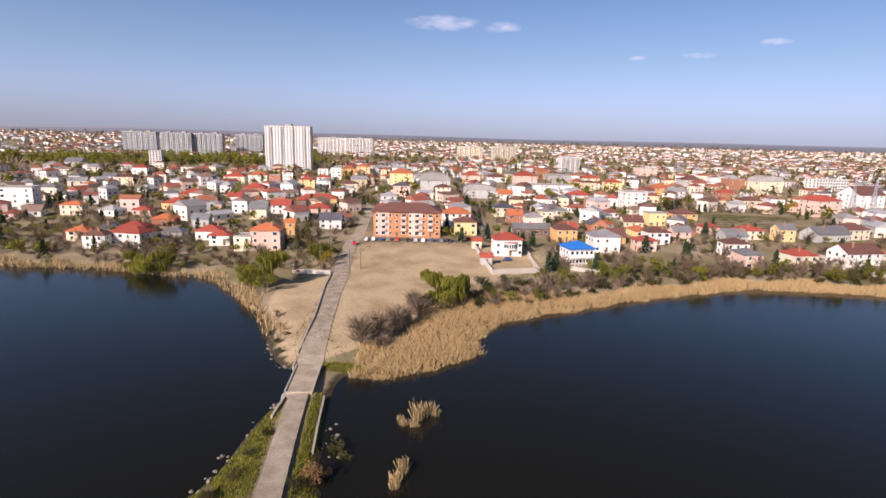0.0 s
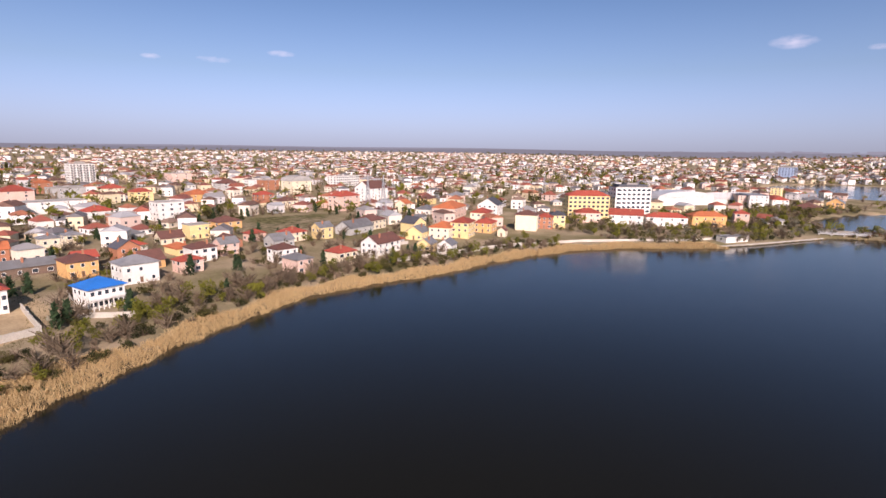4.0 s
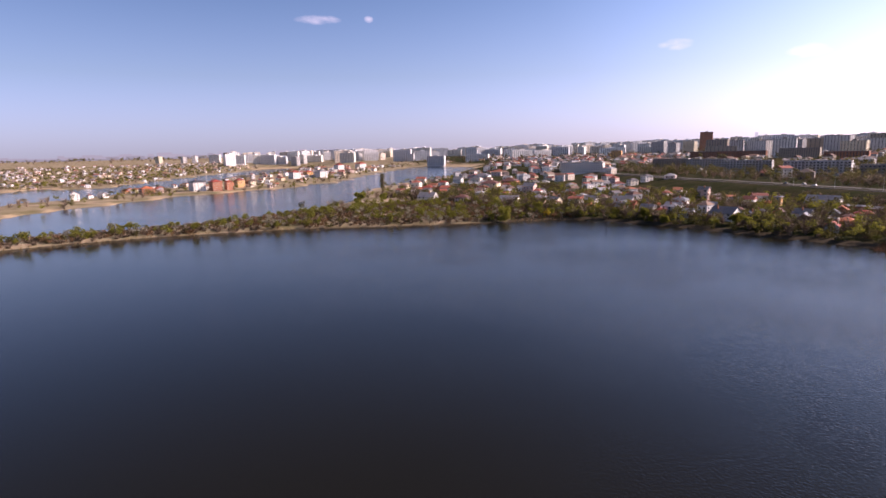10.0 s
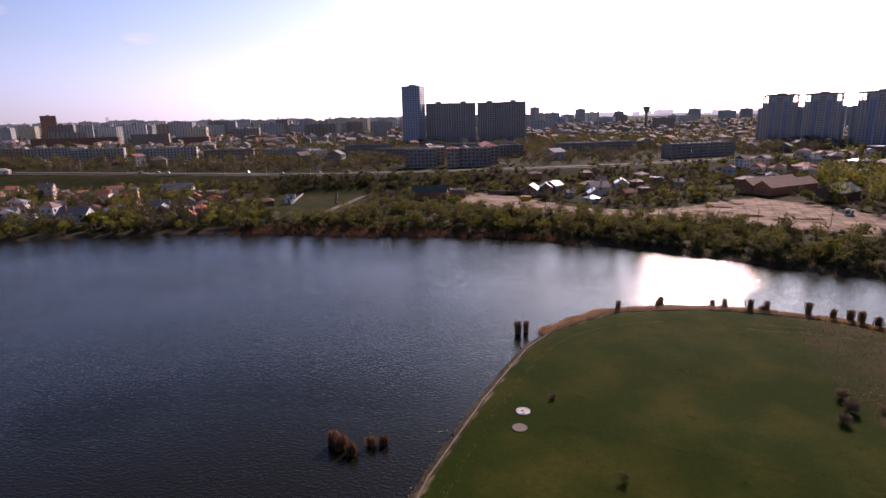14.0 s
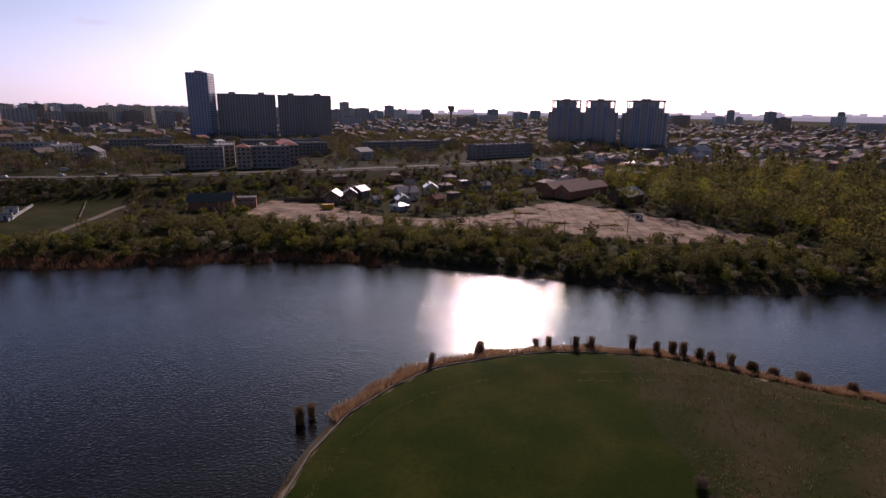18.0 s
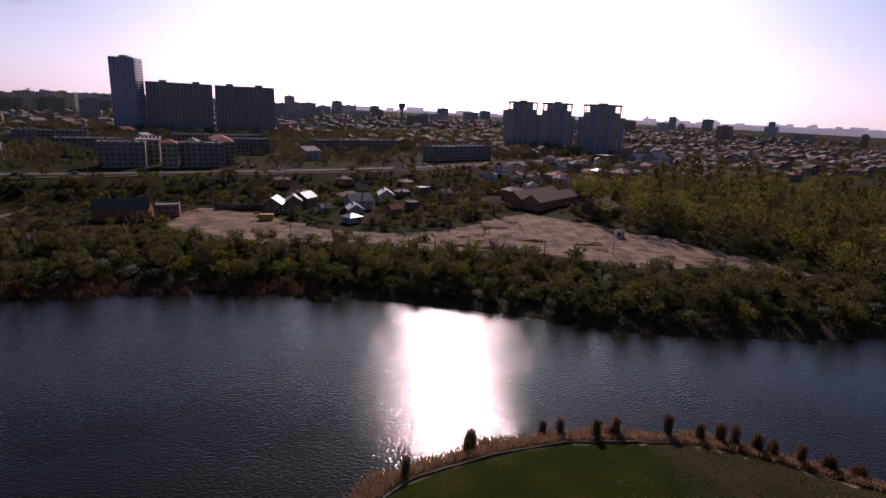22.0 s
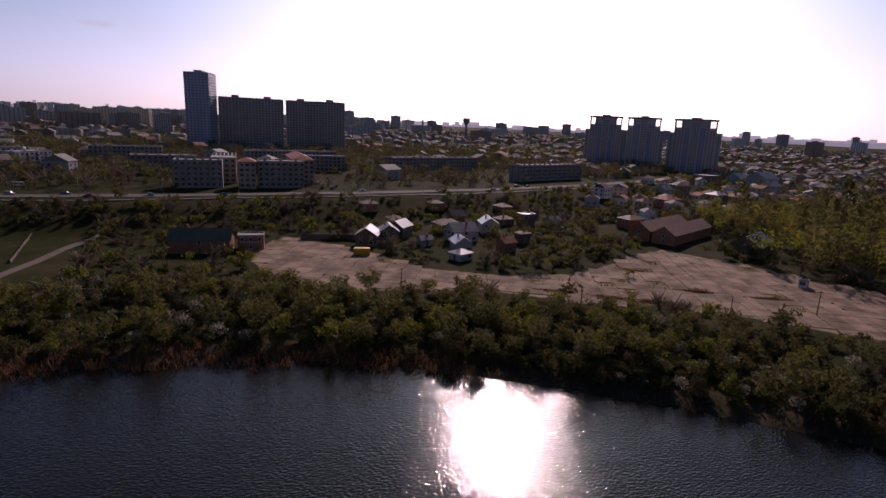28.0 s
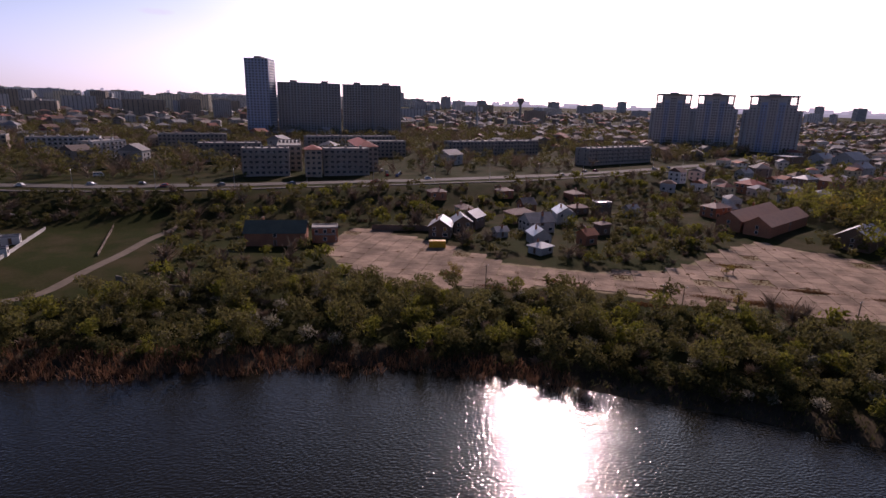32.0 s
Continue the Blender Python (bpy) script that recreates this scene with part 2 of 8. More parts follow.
def water_material():
    m = bpy.data.materials.new("lake_water")
    m.use_nodes = True
    n, l = m.node_tree.nodes, m.node_tree.links
    b = n["Principled BSDF"]
    b.inputs["Base Color"].default_value = (0.010, 0.0095, 0.006, 1)
    b.inputs["IOR"].default_value = 1.33
    b.inputs["Roughness"].default_value = 0.09
    geo = n.new("ShaderNodeNewGeometry")
    # ripples of three lengths, longer across the wind than along it
    lie = n.new("ShaderNodeMapping")
    lie.inputs["Rotation"].default_value = (0, 0, radians(34))
    lie.inputs["Scale"].default_value = (0.8, 1.25, 1.0)
    l.new(geo.outputs["Position"], lie.inputs["Vector"])
    total = None
    for size, detail, high in ((0.3, 2, 0.03), (2.0, 0, 0.076), (5.2, 0, 0.02)):
        tex = n.new("ShaderNodeTexNoise")
        tex.inputs["Scale"].default_value, tex.inputs["Detail"].default_value = size, detail
        l.new(lie.outputs[0], tex.inputs["Vector"])
        add = n.new("ShaderNodeMath")
        add.operation = "MULTIPLY_ADD"
        add.inputs[1].default_value, add.inputs[2].default_value = high, 0.0
        l.new(tex.outputs[0], add.inputs[0])
        if total:
            l.new(total, add.inputs[2])
        total = add.outputs[0]
    # calmer and rougher patches of the wind
    wind = n.new("ShaderNodeTexNoise")
    wind.inputs["Scale"].default_value, wind.inputs["Detail"].default_value = 0.02, 3
    l.new(geo.outputs["Position"], wind.inputs["Vector"])
    wr = n.new("ShaderNodeMapRange")
    wr.inputs[1].default_value, wr.inputs[2].default_value, wr.inputs[3].default_value, wr.inputs[4].default_value = 0.35, 0.65, 0.75, 1.25
    l.new(wind.outputs[0], wr.inputs[0])
    # the north of the lake lies in the lee, the south under the breeze
    part_of = n.new("ShaderNodeSeparateXYZ")
    l.new(geo.outputs["Position"], part_of.inputs[0])
    breeze = n.new("ShaderNodeMapRange")
    breeze.inputs[1].default_value, breeze.inputs[2].default_value, breeze.inputs[3].default_value, breeze.inputs[4].default_value = -150.0, 10.0, 1.0, 0.3
    l.new(part_of.outputs[1], breeze.inputs[0])
    both = n.new("ShaderNodeMath")
    both.operation = "MULTIPLY"
    l.new(wr.outputs[0], both.inputs[0])
    l.new(breeze.outputs[0], both.inputs[1])
    mul = n.new("ShaderNodeMath")
    mul.operation = "MULTIPLY"
    l.new(total, mul.inputs[0])
    l.new(both.outputs[0], mul.inputs[1])
    bp = n.new("ShaderNodeBump")
    bp.inputs["Strength"].default_value = 1.0
    bp.inputs["Distance"].default_value = 1.0
    l.new(mul.outputs[0], bp.inputs["Height"])
    l.new(bp.outputs[0], b.inputs["Normal"])
    return m


# ---- the lie of the land ----


def spline(points, closed=True, step=4):
    """A smooth line through the points."""
    p = np.array(points, float)
    k = len(p)
    out = []
    for i in range(k if closed else k - 1):
        q = [p[(i + j) % k] if closed else p[min(max(i + j, 0), k - 1)] for j in (-1, 0, 1, 2)]
        for s in range(step):
            u = s / step
            out.append(0.5 * (2 * q[1] + (q[2] - q[0]) * u + (2 * q[0] - 5 * q[1] + 4 * q[2] - q[3]) * u * u + (3 * q[1] - q[0] - 3 * q[2] + q[3]) * u ** 3))
    if not closed:
        out.append(p[-1])
    return np.array(out)


NORTH_SHORE = [(-21, 103), (-18, 109), (-8, 109), (3, 116), (8, 121), (8, 131), (14, 142), (29, 152), (48, 162), (70, 173), (90, 180), (107, 187),
               (138, 186), (169, 181), (205, 181), (245, 175), (272, 165), (300, 145), (327, 121), (365, 103), (404, 88), (419, 78)]
EAST_SHORE = [(431, 50), (432, 20), (423, -28), (396, -100), (366, -147), (337, -193), (318, -235), (306, -256)]
SOUTH_SHORE = [(283, -270), (249, -277), (194, -276), (146, -275), (98, -263), (57, -249), (25, -242), (-7, -226), (-36, -203), (-52, -188), (-70, -169),
               (-85, -153), (-110, -138), (-142, -123), (-190, -106), (-250, -95)]
HEADLAND = [(-250, -70), (-150, -64), (-90, -71), (-72, -86), (-63, -98), (-53, -114), (-44, -122), (-29, -130), (-16, -133), (-2, -134), (9, -130), (20, -124),
            (29, -115), (43, -94), (55, -73), (61, -60), (62, -46), (52, -20), (30, 10), (6, 38), (-10, 58), (-17, 70), (-20, 90)]
WEST_SHORE = [(-27, 110), (-33, 111), (-40, 122), (-46, 138), (-58, 157), (-67, 169), (-81, 184), (-97, 186), (-115, 191), (-140, 193), (-162, 195), (-260, 210), (-420, 190),
              (-520, 90), (-420, 10), (-260, 10), (-120, 22), (-60, 34), (-42, 52), (-34, 67), (-32, 76), (-31, 88), (-29, 100)]
UPPER_LAKE = [(470, 100), (472, 10), (466, -60), (486, -130), (560, -230), (660, -300), (770, -400), (880, -580), (1010, -760), (1045, -850), (1270, -1040), (1500, -1170),
              (1678, -1220), (1700, -1050), (1276, -668), (991, -432), (898, -321), (850, -280), (843, -190), (793, -91), (739, -28), (698, 27), (641, 68), (560, 104)]
FAR_LAKE = [(1100, 253), (1160, 198), (1206, 104), (1234, 19), (1180, -56), (1351, -156), (1817, -431), (2300, -740), (2100, -800), (1649, -549), (1361, -335), (1095, -185),
            (1026, -103), (890, -10), (880, 24), (821, 85), (800, 132), (850, 199), (960, 260)]
WATERS = [spline(NORTH_SHORE + EAST_SHORE + SOUTH_SHORE + HEADLAND), spline(WEST_SHORE), spline(UPPER_LAKE), spline(FAR_LAKE)]


def seg_distance(x, y, poly, closed=True):
    d = np.full(x.shape, 1e12)
    k = len(poly)
    for i in range(k if closed else k - 1):
        ax, ay = poly[i]
        bx, by = poly[(i + 1) % k]
        ex, ey = bx - ax, by - ay
        u = np.clip(((x - ax) * ex + (y - ay) * ey) / (ex * ex + ey * ey + 1e-9), 0, 1)
        d = np.minimum(d, (x - ax - u * ex) ** 2 + (y - ay - u * ey) ** 2)
    return np.sqrt(d)


def inside(x, y, poly):
    hit = np.zeros(x.shape, bool)
    k = len(poly)
    for i in range(k):
        ax, ay = poly[i]
        bx, by = poly[(i + 1) % k]
        if ay == by:
            continue
        hit ^= ((ay > y) != (by > y)) & (x < (bx - ax) * (y - ay) / (by - ay) + ax)
    return hit


def shore_distance(x, y):
    """Metres from the water's edge: plus on land, minus in the water."""
    best = np.full(x.shape, 1e9)
    for w in WATERS:
        d = seg_distance(x, y, w)
        best = np.minimum(best, np.where(inside(x, y, w), -d, d))
    return best


def smooth(a, b, v):
    u = np.clip((v - a) / (b - a), 0, 1)
    return u * u * (3 - 2 * u)


SOUTH_LINE = ((-3000, -400, -85, 60, 300, 420, 700, 1200, 1800, 4000), (-300, -100, -122, -190, -225, -240, -420, -900, -1150, -2500))
BOULEVARD = [(-760, -720), (-414, -509), (-273, -453), (-157, -428), (-76, -421), (17, -421), (81, -424), (130, -436), (190, -462), (290, -505), (450, -575), (800, -760)]
BOULEVARD_LINE = ([p[0] for p in BOULEVARD], [p[1] for p in BOULEVARD])


def land(x, y):
    """The ground's height at places x, y (arrays)."""
    x, y = np.asarray(x, float), np.asarray(y, float)
    sd = shore_distance(x, y)
    wob = 0.5 * np.sin(x * 0.13 + 1.3 * np.sin(y * 0.09)) + 0.5 * np.sin(y * 0.17 + 1.1 * np.sin(x * 0.07))
    south = smooth(-25, 25, np.interp(x, *SOUTH_LINE) - y)
    north = np.interp(sd, (-12, 0, 2.5, 9, 100, 400, 1500, 4500), (-2.2, 0, 0.9, 1.6, 3.2, 4.5, 9, 30))
    low = np.interp(sd, (-12, 0, 3, 14, 40, 90, 300, 900), (-2.2, 0, 0.8, 2.0, 3.2, 4.0, 6.5, 13))
    rise = smooth(-12, 38, np.interp(x, *BOULEVARD_LINE) + 46 - y)
    high = np.interp(-y, (0, 600, 1600, 2600, 4700), (13.5, 14.0, 25, 42, 70))
    plateau = low + (high - low) * rise * smooth(10, 40, sd)
    h = north + (plateau - north) * south
    # the far east side of the upper lakes climbs to the city
    away = np.hypot(x, y)
    h = h + np.interp(away, (1500, 2200, 2700, 4500), (0, 8, 24, 34)) * smooth(0.1, 0.9, x / (away + 1)) * smooth(1000, -300, y - 0.1 * x) * smooth(15, 200, sd) * (1 - south)
    return h + wob * np.interp(sd, (0, 6, 30), (0.02, 0.12, 0.25))


def axis(lo, hi, step, end):
    mid = list(np.arange(lo, hi + 0.1, step))
    out, s, v = [], step, hi
    while v < end:
        s *= 1.14
        v += s
        out.append(v)
    left, s, v = [], step, lo
    while v > -end:
        s *= 1.14
        v -= s
        left.append(v)
    return np.array(left[::-1] + mid + out)


def mesh_object(name, verts, faces, mat, smooth_shade=False):
    me = bpy.data.meshes.new(name)
    me.from_pydata([tuple(v) for v in verts], [], faces)
    me.materials.append(mat)
    if smooth_shade:
        me.shade_smooth()
    ob = new(name, me)
    return ob


LAWN = spline([(-40, -118), (-29, -127), (-16, -130), (-2, -131), (9, -127), (19, -121), (28, -112), (42, -92), (54, -72), (60, -58), (58, -44), (40, -30), (15, -22), (-5, -40), (-14, -60), (-19, -80), (-27, -100)])
LOT = spline([(-28, 116), (-36, 170), (-38, 200), (-34, 240), (-10, 243), (38, 240), (40, 205), (22, 185), (12, 168), (-2, 150), (-12, 128)])
YARD = [(13, -323), (0, -348), (-10, -350), (-28, -325), (-41, -290), (-65, -273), (-91, -266), (-132, -280), (-153, -285), (-163, -255), (-173, -200),
        (-175, -160), (-148, -181), (-124, -190), (-111, -210), (-95, -228), (-71, -242), (-47, -262), (-13, -273), (1, -282), (10, -300)]
SPIT = spline([(-31, 112), (-37, 121), (-42, 136), (-50, 152), (-50, 172), (-40, 185), (-36, 160), (-33, 135)])
xs, ys = axis(-170, 450, 2.5, 4700), axis(-420, 290, 2.5, 4700)
gx, gy = np.meshgrid(xs, ys)
gz = land(gx, gy)
nx, ny = len(xs), len(ys)
idx = np.arange(nx * ny).reshape(ny, nx)
quads = np.stack([idx[:-1, :-1], idx[:-1, 1:], idx[1:, 1:], idx[1:, :-1]], -1).reshape(-1, 4)
ground = mesh_object("ground", np.stack([gx, gy, gz], -1).reshape(-1, 3).tolist(), quads.tolist(), ground_material(), True)
tagged(ground, "dusty earth with patches of spring grass round the lakes", "ground", kind="structure")


def zone(name, values):
    att = ground.data.attributes.new(name, "FLOAT", "POINT")
    att.data.foreach_set("value", values.astype(np.float32).ravel())


def soft_inside(poly, width):
    d = seg_distance(gx, gy, poly)
    return smooth(-width, width, np.where(inside(gx, gy, poly), d, -d))


gsd = shore_distance(gx, gy)


def sample(field, x, y):
    """A field of the ground's grid, between its points."""
    x, y = np.asarray(x, float), np.asarray(y, float)
    i = np.clip(np.searchsorted(xs, x) - 1, 0, nx - 2)
    j = np.clip(np.searchsorted(ys, y) - 1, 0, ny - 2)
    u, v = (x - xs[i]) / (xs[i + 1] - xs[i]), (y - ys[j]) / (ys[j + 1] - ys[j])
    return (field[j, i] * (1 - u) + field[j, i + 1] * u) * (1 - v) + (field[j + 1, i] * (1 - u) + field[j + 1, i + 1] * u) * v


def shore(x, y):
    return sample(gsd, x, y)


def surface(x, y):
    return sample(gz, x, y)


def ground_z(x, y):
    return float(sample(gz, [x], [y])[0])


southern = smooth(-25, 25, np.interp(gx, *SOUTH_LINE) - gy)
headland = (1 - southern) * smooth(1.0, 3.0, gsd) * (gx > -160) * (gx < 75) * (gy < 30) * (gy > -140)
zone("sand", np.maximum.reduce([soft_inside(LOT, 3), soft_inside(SPIT, 2.5), soft_inside(np.array(YARD), 2.0) * 0.35, 0.75 * (1 - smooth(3, 14, gsd)) * (gx > 600)]))
FIELD = np.array([(149, 320), (158, 305), (185, 298), (217, 314), (244, 375), (180, 375)])
PITCH = np.array([(104, -335), (83, -336), (85, -378), (108, -381)])
verge = np.interp(gx, *BOULEVARD_LINE) - gy
verge = smooth(-34, -26, verge) * (1 - smooth(-14, -9, verge)) + smooth(9, 12, verge) * (1 - smooth(16, 20, verge))
zone("rough", np.maximum(southern * smooth(2, 10, gsd) * (1 - soft_inside(np.array(YARD), 2.0)), headland * (1 - soft_inside(LAWN, 3))))
zone("lawn", np.maximum.reduce([soft_inside(LAWN, 4), headland, 0.75 * verge * southern, soft_inside(PITCH, 1.5), 0.45 * soft_inside(FIELD, 8)]))
zone("mud", np.maximum(0.9 * (1 - smooth(0.0, 3.0, gsd)) * (gx < 600), southern * (1 - smooth(6, 10, gsd)) * (gx < 330)))
water = mesh_object("water", [(-4700, -4700, 0), (4700, -4700, 0), (4700, 4700, 0), (-4700, 4700, 0)], [(0, 1, 2, 3)], water_material())
tagged(water, "dark rippled lake water", "water", kind="structure")

# ---- builders ----


class Shape:
    """Verts and faces of one part, gathered piece by piece."""

    def __init__(self):
        self.v, self.f, self.m = [], [], []

    def poly(self, pts, slot=0):
        k = len(self.v)
        self.v += [tuple(p) for p in pts]
        self.f.append(tuple(range(k, k + len(pts))))
        self.m.append(slot)

    def box(self, x0, y0, z0, x1, y1, z1, slot=0):
        k = len(self.v)
        self.v += [(x0, y0, z0), (x1, y0, z0), (x1, y1, z0), (x0, y1, z0), (x0, y0, z1), (x1, y0, z1), (x1, y1, z1), (x0, y1, z1)]
        for q in ((3, 2, 1, 0), (4, 5, 6, 7), (0, 1, 5, 4), (1, 2, 6, 5), (2, 3, 7, 6), (3, 0, 4, 7)):
            self.f.append(tuple(k + i for i in q))
            self.m.append(slot)

    def prism(self, outline, z0, z1, slot=0):
        """An upright prism over an outline that runs anticlockwise."""
        n = len(outline)
        k = len(self.v)
        self.v += [(x, y, z0) for x, y in outline] + [(x, y, z1) for x, y in outline]
        self.f += [tuple(range(k + n - 1, k - 1, -1)), tuple(range(k + n, k + 2 * n))]
        self.f += [(k + i, k + (i + 1) % n, k + n + (i + 1) % n, k + n + i) for i in range(n)]
        self.m += [slot] * (n + 2)

    def tube(self, a, b, ra, rb, sides=6, slot=0):
        a, b = Vector(a), Vector(b)
        q = (b - a).to_track_quat("Z", "Y")
        k = len(self.v)
        for p, r in ((a, ra), (b, rb)):
            for i in range(sides):
                w = 2 * math.pi * i / sides
                self.v.append(tuple(p + q @ Vector((r * math.cos(w), r * math.sin(w), 0))))
        self.f += [(k + i, k + (i + 1) % sides, k + sides + (i + 1) % sides, k + sides + i) for i in range(sides)]
        self.f += [tuple(range(k + sides - 1, k - 1, -1)), tuple(range(k + sides, k + 2 * sides))]
        self.m += [slot] * (sides + 2)

    def mesh(self, name, *mats, smooth_shade=False):
        me = bpy.data.meshes.new(name)
        me.from_pydata(self.v, [], self.f)
        for m in mats:
            me.materials.append(m)
        if len(mats) > 1:
            me.polygons.foreach_set("material_index", self.m)
        if smooth_shade:
            me.shade_smooth()
        return me


def part(name, shape, mats, parent=None, label="", at=None, smooth_shade=False):
    """Links a shape or a ready mesh as one object under its thing."""
    mats = mats if isinstance(mats, (tuple, list)) else (mats,)
    me = shape if isinstance(shape, bpy.types.Mesh) else shape.mesh(name, *mats, smooth_shade=smooth_shade)
    ob = new(name, me)
    if parent:
        ob.parent = parent
    if at is not None:
        ob.matrix_basis = at
    if label:
        ob["label"] = label
    return ob


def thing(name, m, label, category, group="", kind=""):
    ob = new(name)
    ob.empty_display_size = 0.3
    ob.matrix_basis = m
    return tagged(ob, label, category, group, kind)


def on_ground(x, y, rz=0.0, lift=0.0):
    return pose(x, y, ground_z(x, y) + lift, 0, 0, rz)


rnd = random.Random(7)
WALLS = {
    "white": material("white_render", (0.74, 0.71, 0.66), (0.58, 0.555, 0.51), 0.85, 0.25, 2, vary=0.06),
    "cream": material("cream_render", (0.72, 0.62, 0.45), (0.62, 0.53, 0.38), 0.85, 0.25, 2, vary=0.08),
    "yellow": material("yellow_render", (0.75, 0.57, 0.27), (0.64, 0.48, 0.23), 0.85, 0.25, 2, vary=0.08),
    "pink": material("pink_render", (0.68, 0.47, 0.38), (0.58, 0.40, 0.33), 0.85, 0.25, 2, vary=0.08),
    "brick": material("brick_wall", (0.40, 0.17, 0.09), (0.30, 0.12, 0.07), 0.9, 0.4, 5, vary=0.12),
    "grey": material("grey_render", (0.44, 0.43, 0.41), (0.34, 0.33, 0.31), 0.9, 0.25, 2, vary=0.12),
    "brown": material("brown_wall", (0.19, 0.125, 0.09), (0.13, 0.09, 0.065), 0.9, 0.4, 4, vary=0.12),
    "ochre": material("ochre_render", (0.66, 0.38, 0.15), (0.56, 0.31, 0.12), 0.85, 0.25, 2, vary=0.08),
}
ROOFS = {
    "red": material("red_tiles", (0.36, 0.07, 0.042), (0.25, 0.05, 0.035), 0.75, 0.4, 7, 0.3, vary=0.18),
    "orange": material("orange_tiles", (0.46, 0.14, 0.055), (0.34, 0.10, 0.04), 0.75, 0.4, 7, 0.3, vary=0.15),
    "brown": material("brown_tiles", (0.15, 0.065, 0.05), (0.10, 0.05, 0.04), 0.7, 0.4, 7, 0.3, vary=0.15),
    "metal": material("zinc_roof", (0.30, 0.30, 0.31), (0.20, 0.195, 0.19), 0.5, 0.3, 5, metal=0.35, vary=0.25),
    "slate": material("slate_roof", (0.085, 0.085, 0.10), (0.06, 0.06, 0.07), 0.6, 0.4, 7, 0.2, vary=0.2),
    "blue": material("blue_sheet_roof", (0.02, 0.17, 0.55), (0.02, 0.13, 0.44), 0.4, 0.3, 5),
    "green": material("green_grey_sheet_roof", (0.10, 0.115, 0.085), (0.07, 0.08, 0.06), 0.8, 0.4, 5, vary=0.1),
    "rust": material("rusty_sheet_roof", (0.30, 0.155, 0.095), (0.20, 0.11, 0.075), 0.7, 0.4, 5, 0.2, vary=0.1),
    "pale": material("pale_sheet_roof", (0.64, 0.62, 0.60), (0.52, 0.50, 0.48), 0.32, 0.3, 4, metal=0.2, vary=0.05),
    "flat": material("felt_roof", (0.34, 0.32, 0.30), (0.24, 0.23, 0.21), 0.9, 0.2, 3, vary=0.15),
}
M_OLDFRAME = material("old_window_frame", (0.33, 0.31, 0.29), None, 0.7, 2, 9)
M_DOOR = material("brown_door", (0.16, 0.08, 0.04), None, 0.6, 2, 9, vary=0.3)
M_PLINTH = material("grey_plinth", (0.3, 0.28, 0.26), None, 0.9, 0.5, 4)


def window_mesh(w, h, rim=M_FRAME):
    """One window: a proud frame that steps back to its pane."""
    o = [(-w / 2, 0), (w / 2, 0), (w / 2, h), (-w / 2, h)]
    i = [(-w / 2 + 0.1, 0.1), (w / 2 - 0.1, 0.1), (w / 2 - 0.1, h - 0.1), (-w / 2 + 0.1, h - 0.1)]
    s = Shape()
    for ring, y in ((o, 0.03), (o, -0.07), (i, -0.07), (i, -0.02)):
        s.v += [(x, y, z) for x, z in ring]
    for k in range(3):
        s.f += [(4 * k + j, 4 * k + (j + 1) % 4, 4 * k + 4 + (j + 1) % 4, 4 * k + 4 + j) for j in range(4)]
    s.f.append((12, 13, 14, 15))
    s.m = [0] * 12 + [1]
    return s.mesh("window", rim, M_GLASS)


def door_mesh():
    o = [(-0.55, 0), (0.55, 0), (0.55, 2.15), (-0.55, 2.15)]
    i = [(-0.42, 0.02), (0.42, 0.02), (0.42, 2.03), (-0.42, 2.03)]
    s = Shape()
    for ring, y in ((o, 0.03), (o, -0.08), (i, -0.08), (i, -0.03)):
        s.v += [(x, y, z) for x, z in ring]
    for k in range(3):
        s.f += [(4 * k + j, 4 * k + (j + 1) % 4, 4 * k + 4 + (j + 1) % 4, 4 * k + 4 + j) for j in range(4)]
    s.f.append((12, 13, 14, 15))
    s.m = [1] * 12 + [0]
    return s.mesh("door", M_DOOR, M_PLINTH)


def chimney_mesh():
    s = Shape()
    s.box(-0.35, -0.3, -1.2, 0.35, 0.3, 1.0)
    s.box(-0.43, -0.38, 1.0, 0.43, 0.38, 1.12, 1)
    s.box(-0.2, -0.15, 1.12, 0.2, 0.15, 1.3)
    return s.mesh("chimney", WALLS["brick"], M_PLINTH)


OLD_WINDOW, OLD_WINDOW_WIDE = window_mesh(1.25, 1.45, M_OLDFRAME), window_mesh(2.0, 1.5, M_OLDFRAME)
WINDOW, WINDOW_WIDE, DOOR, CHIMNEY = window_mesh(1.25, 1.45), window_mesh(2.0, 1.5), door_mesh(), chimney_mesh()
ROOF_WORDS = {"red": "red tiled", "orange": "orange tiled", "brown": "dark brown tiled", "metal": "grey sheet-metal", "slate": "dark slate", "blue": "bright blue sheet", "flat": "flat grey", "rust": "rusty brown sheet", "pale": "pale sheet-metal", "green": "green-grey sheet"}
WALL_WORDS = {"white": "white rendered", "cream": "cream rendered", "yellow": "yellow rendered", "pink": "pale pink rendered", "brick": "red brick", "grey": "grey rendered", "brown": "dark brown", "ochre": "ochre rendered"}
KIND_WORDS = {"h": "hipped roof", "g": "gabled roof", "f": "roof and parapet", "a": "arched roof"}
placed = []


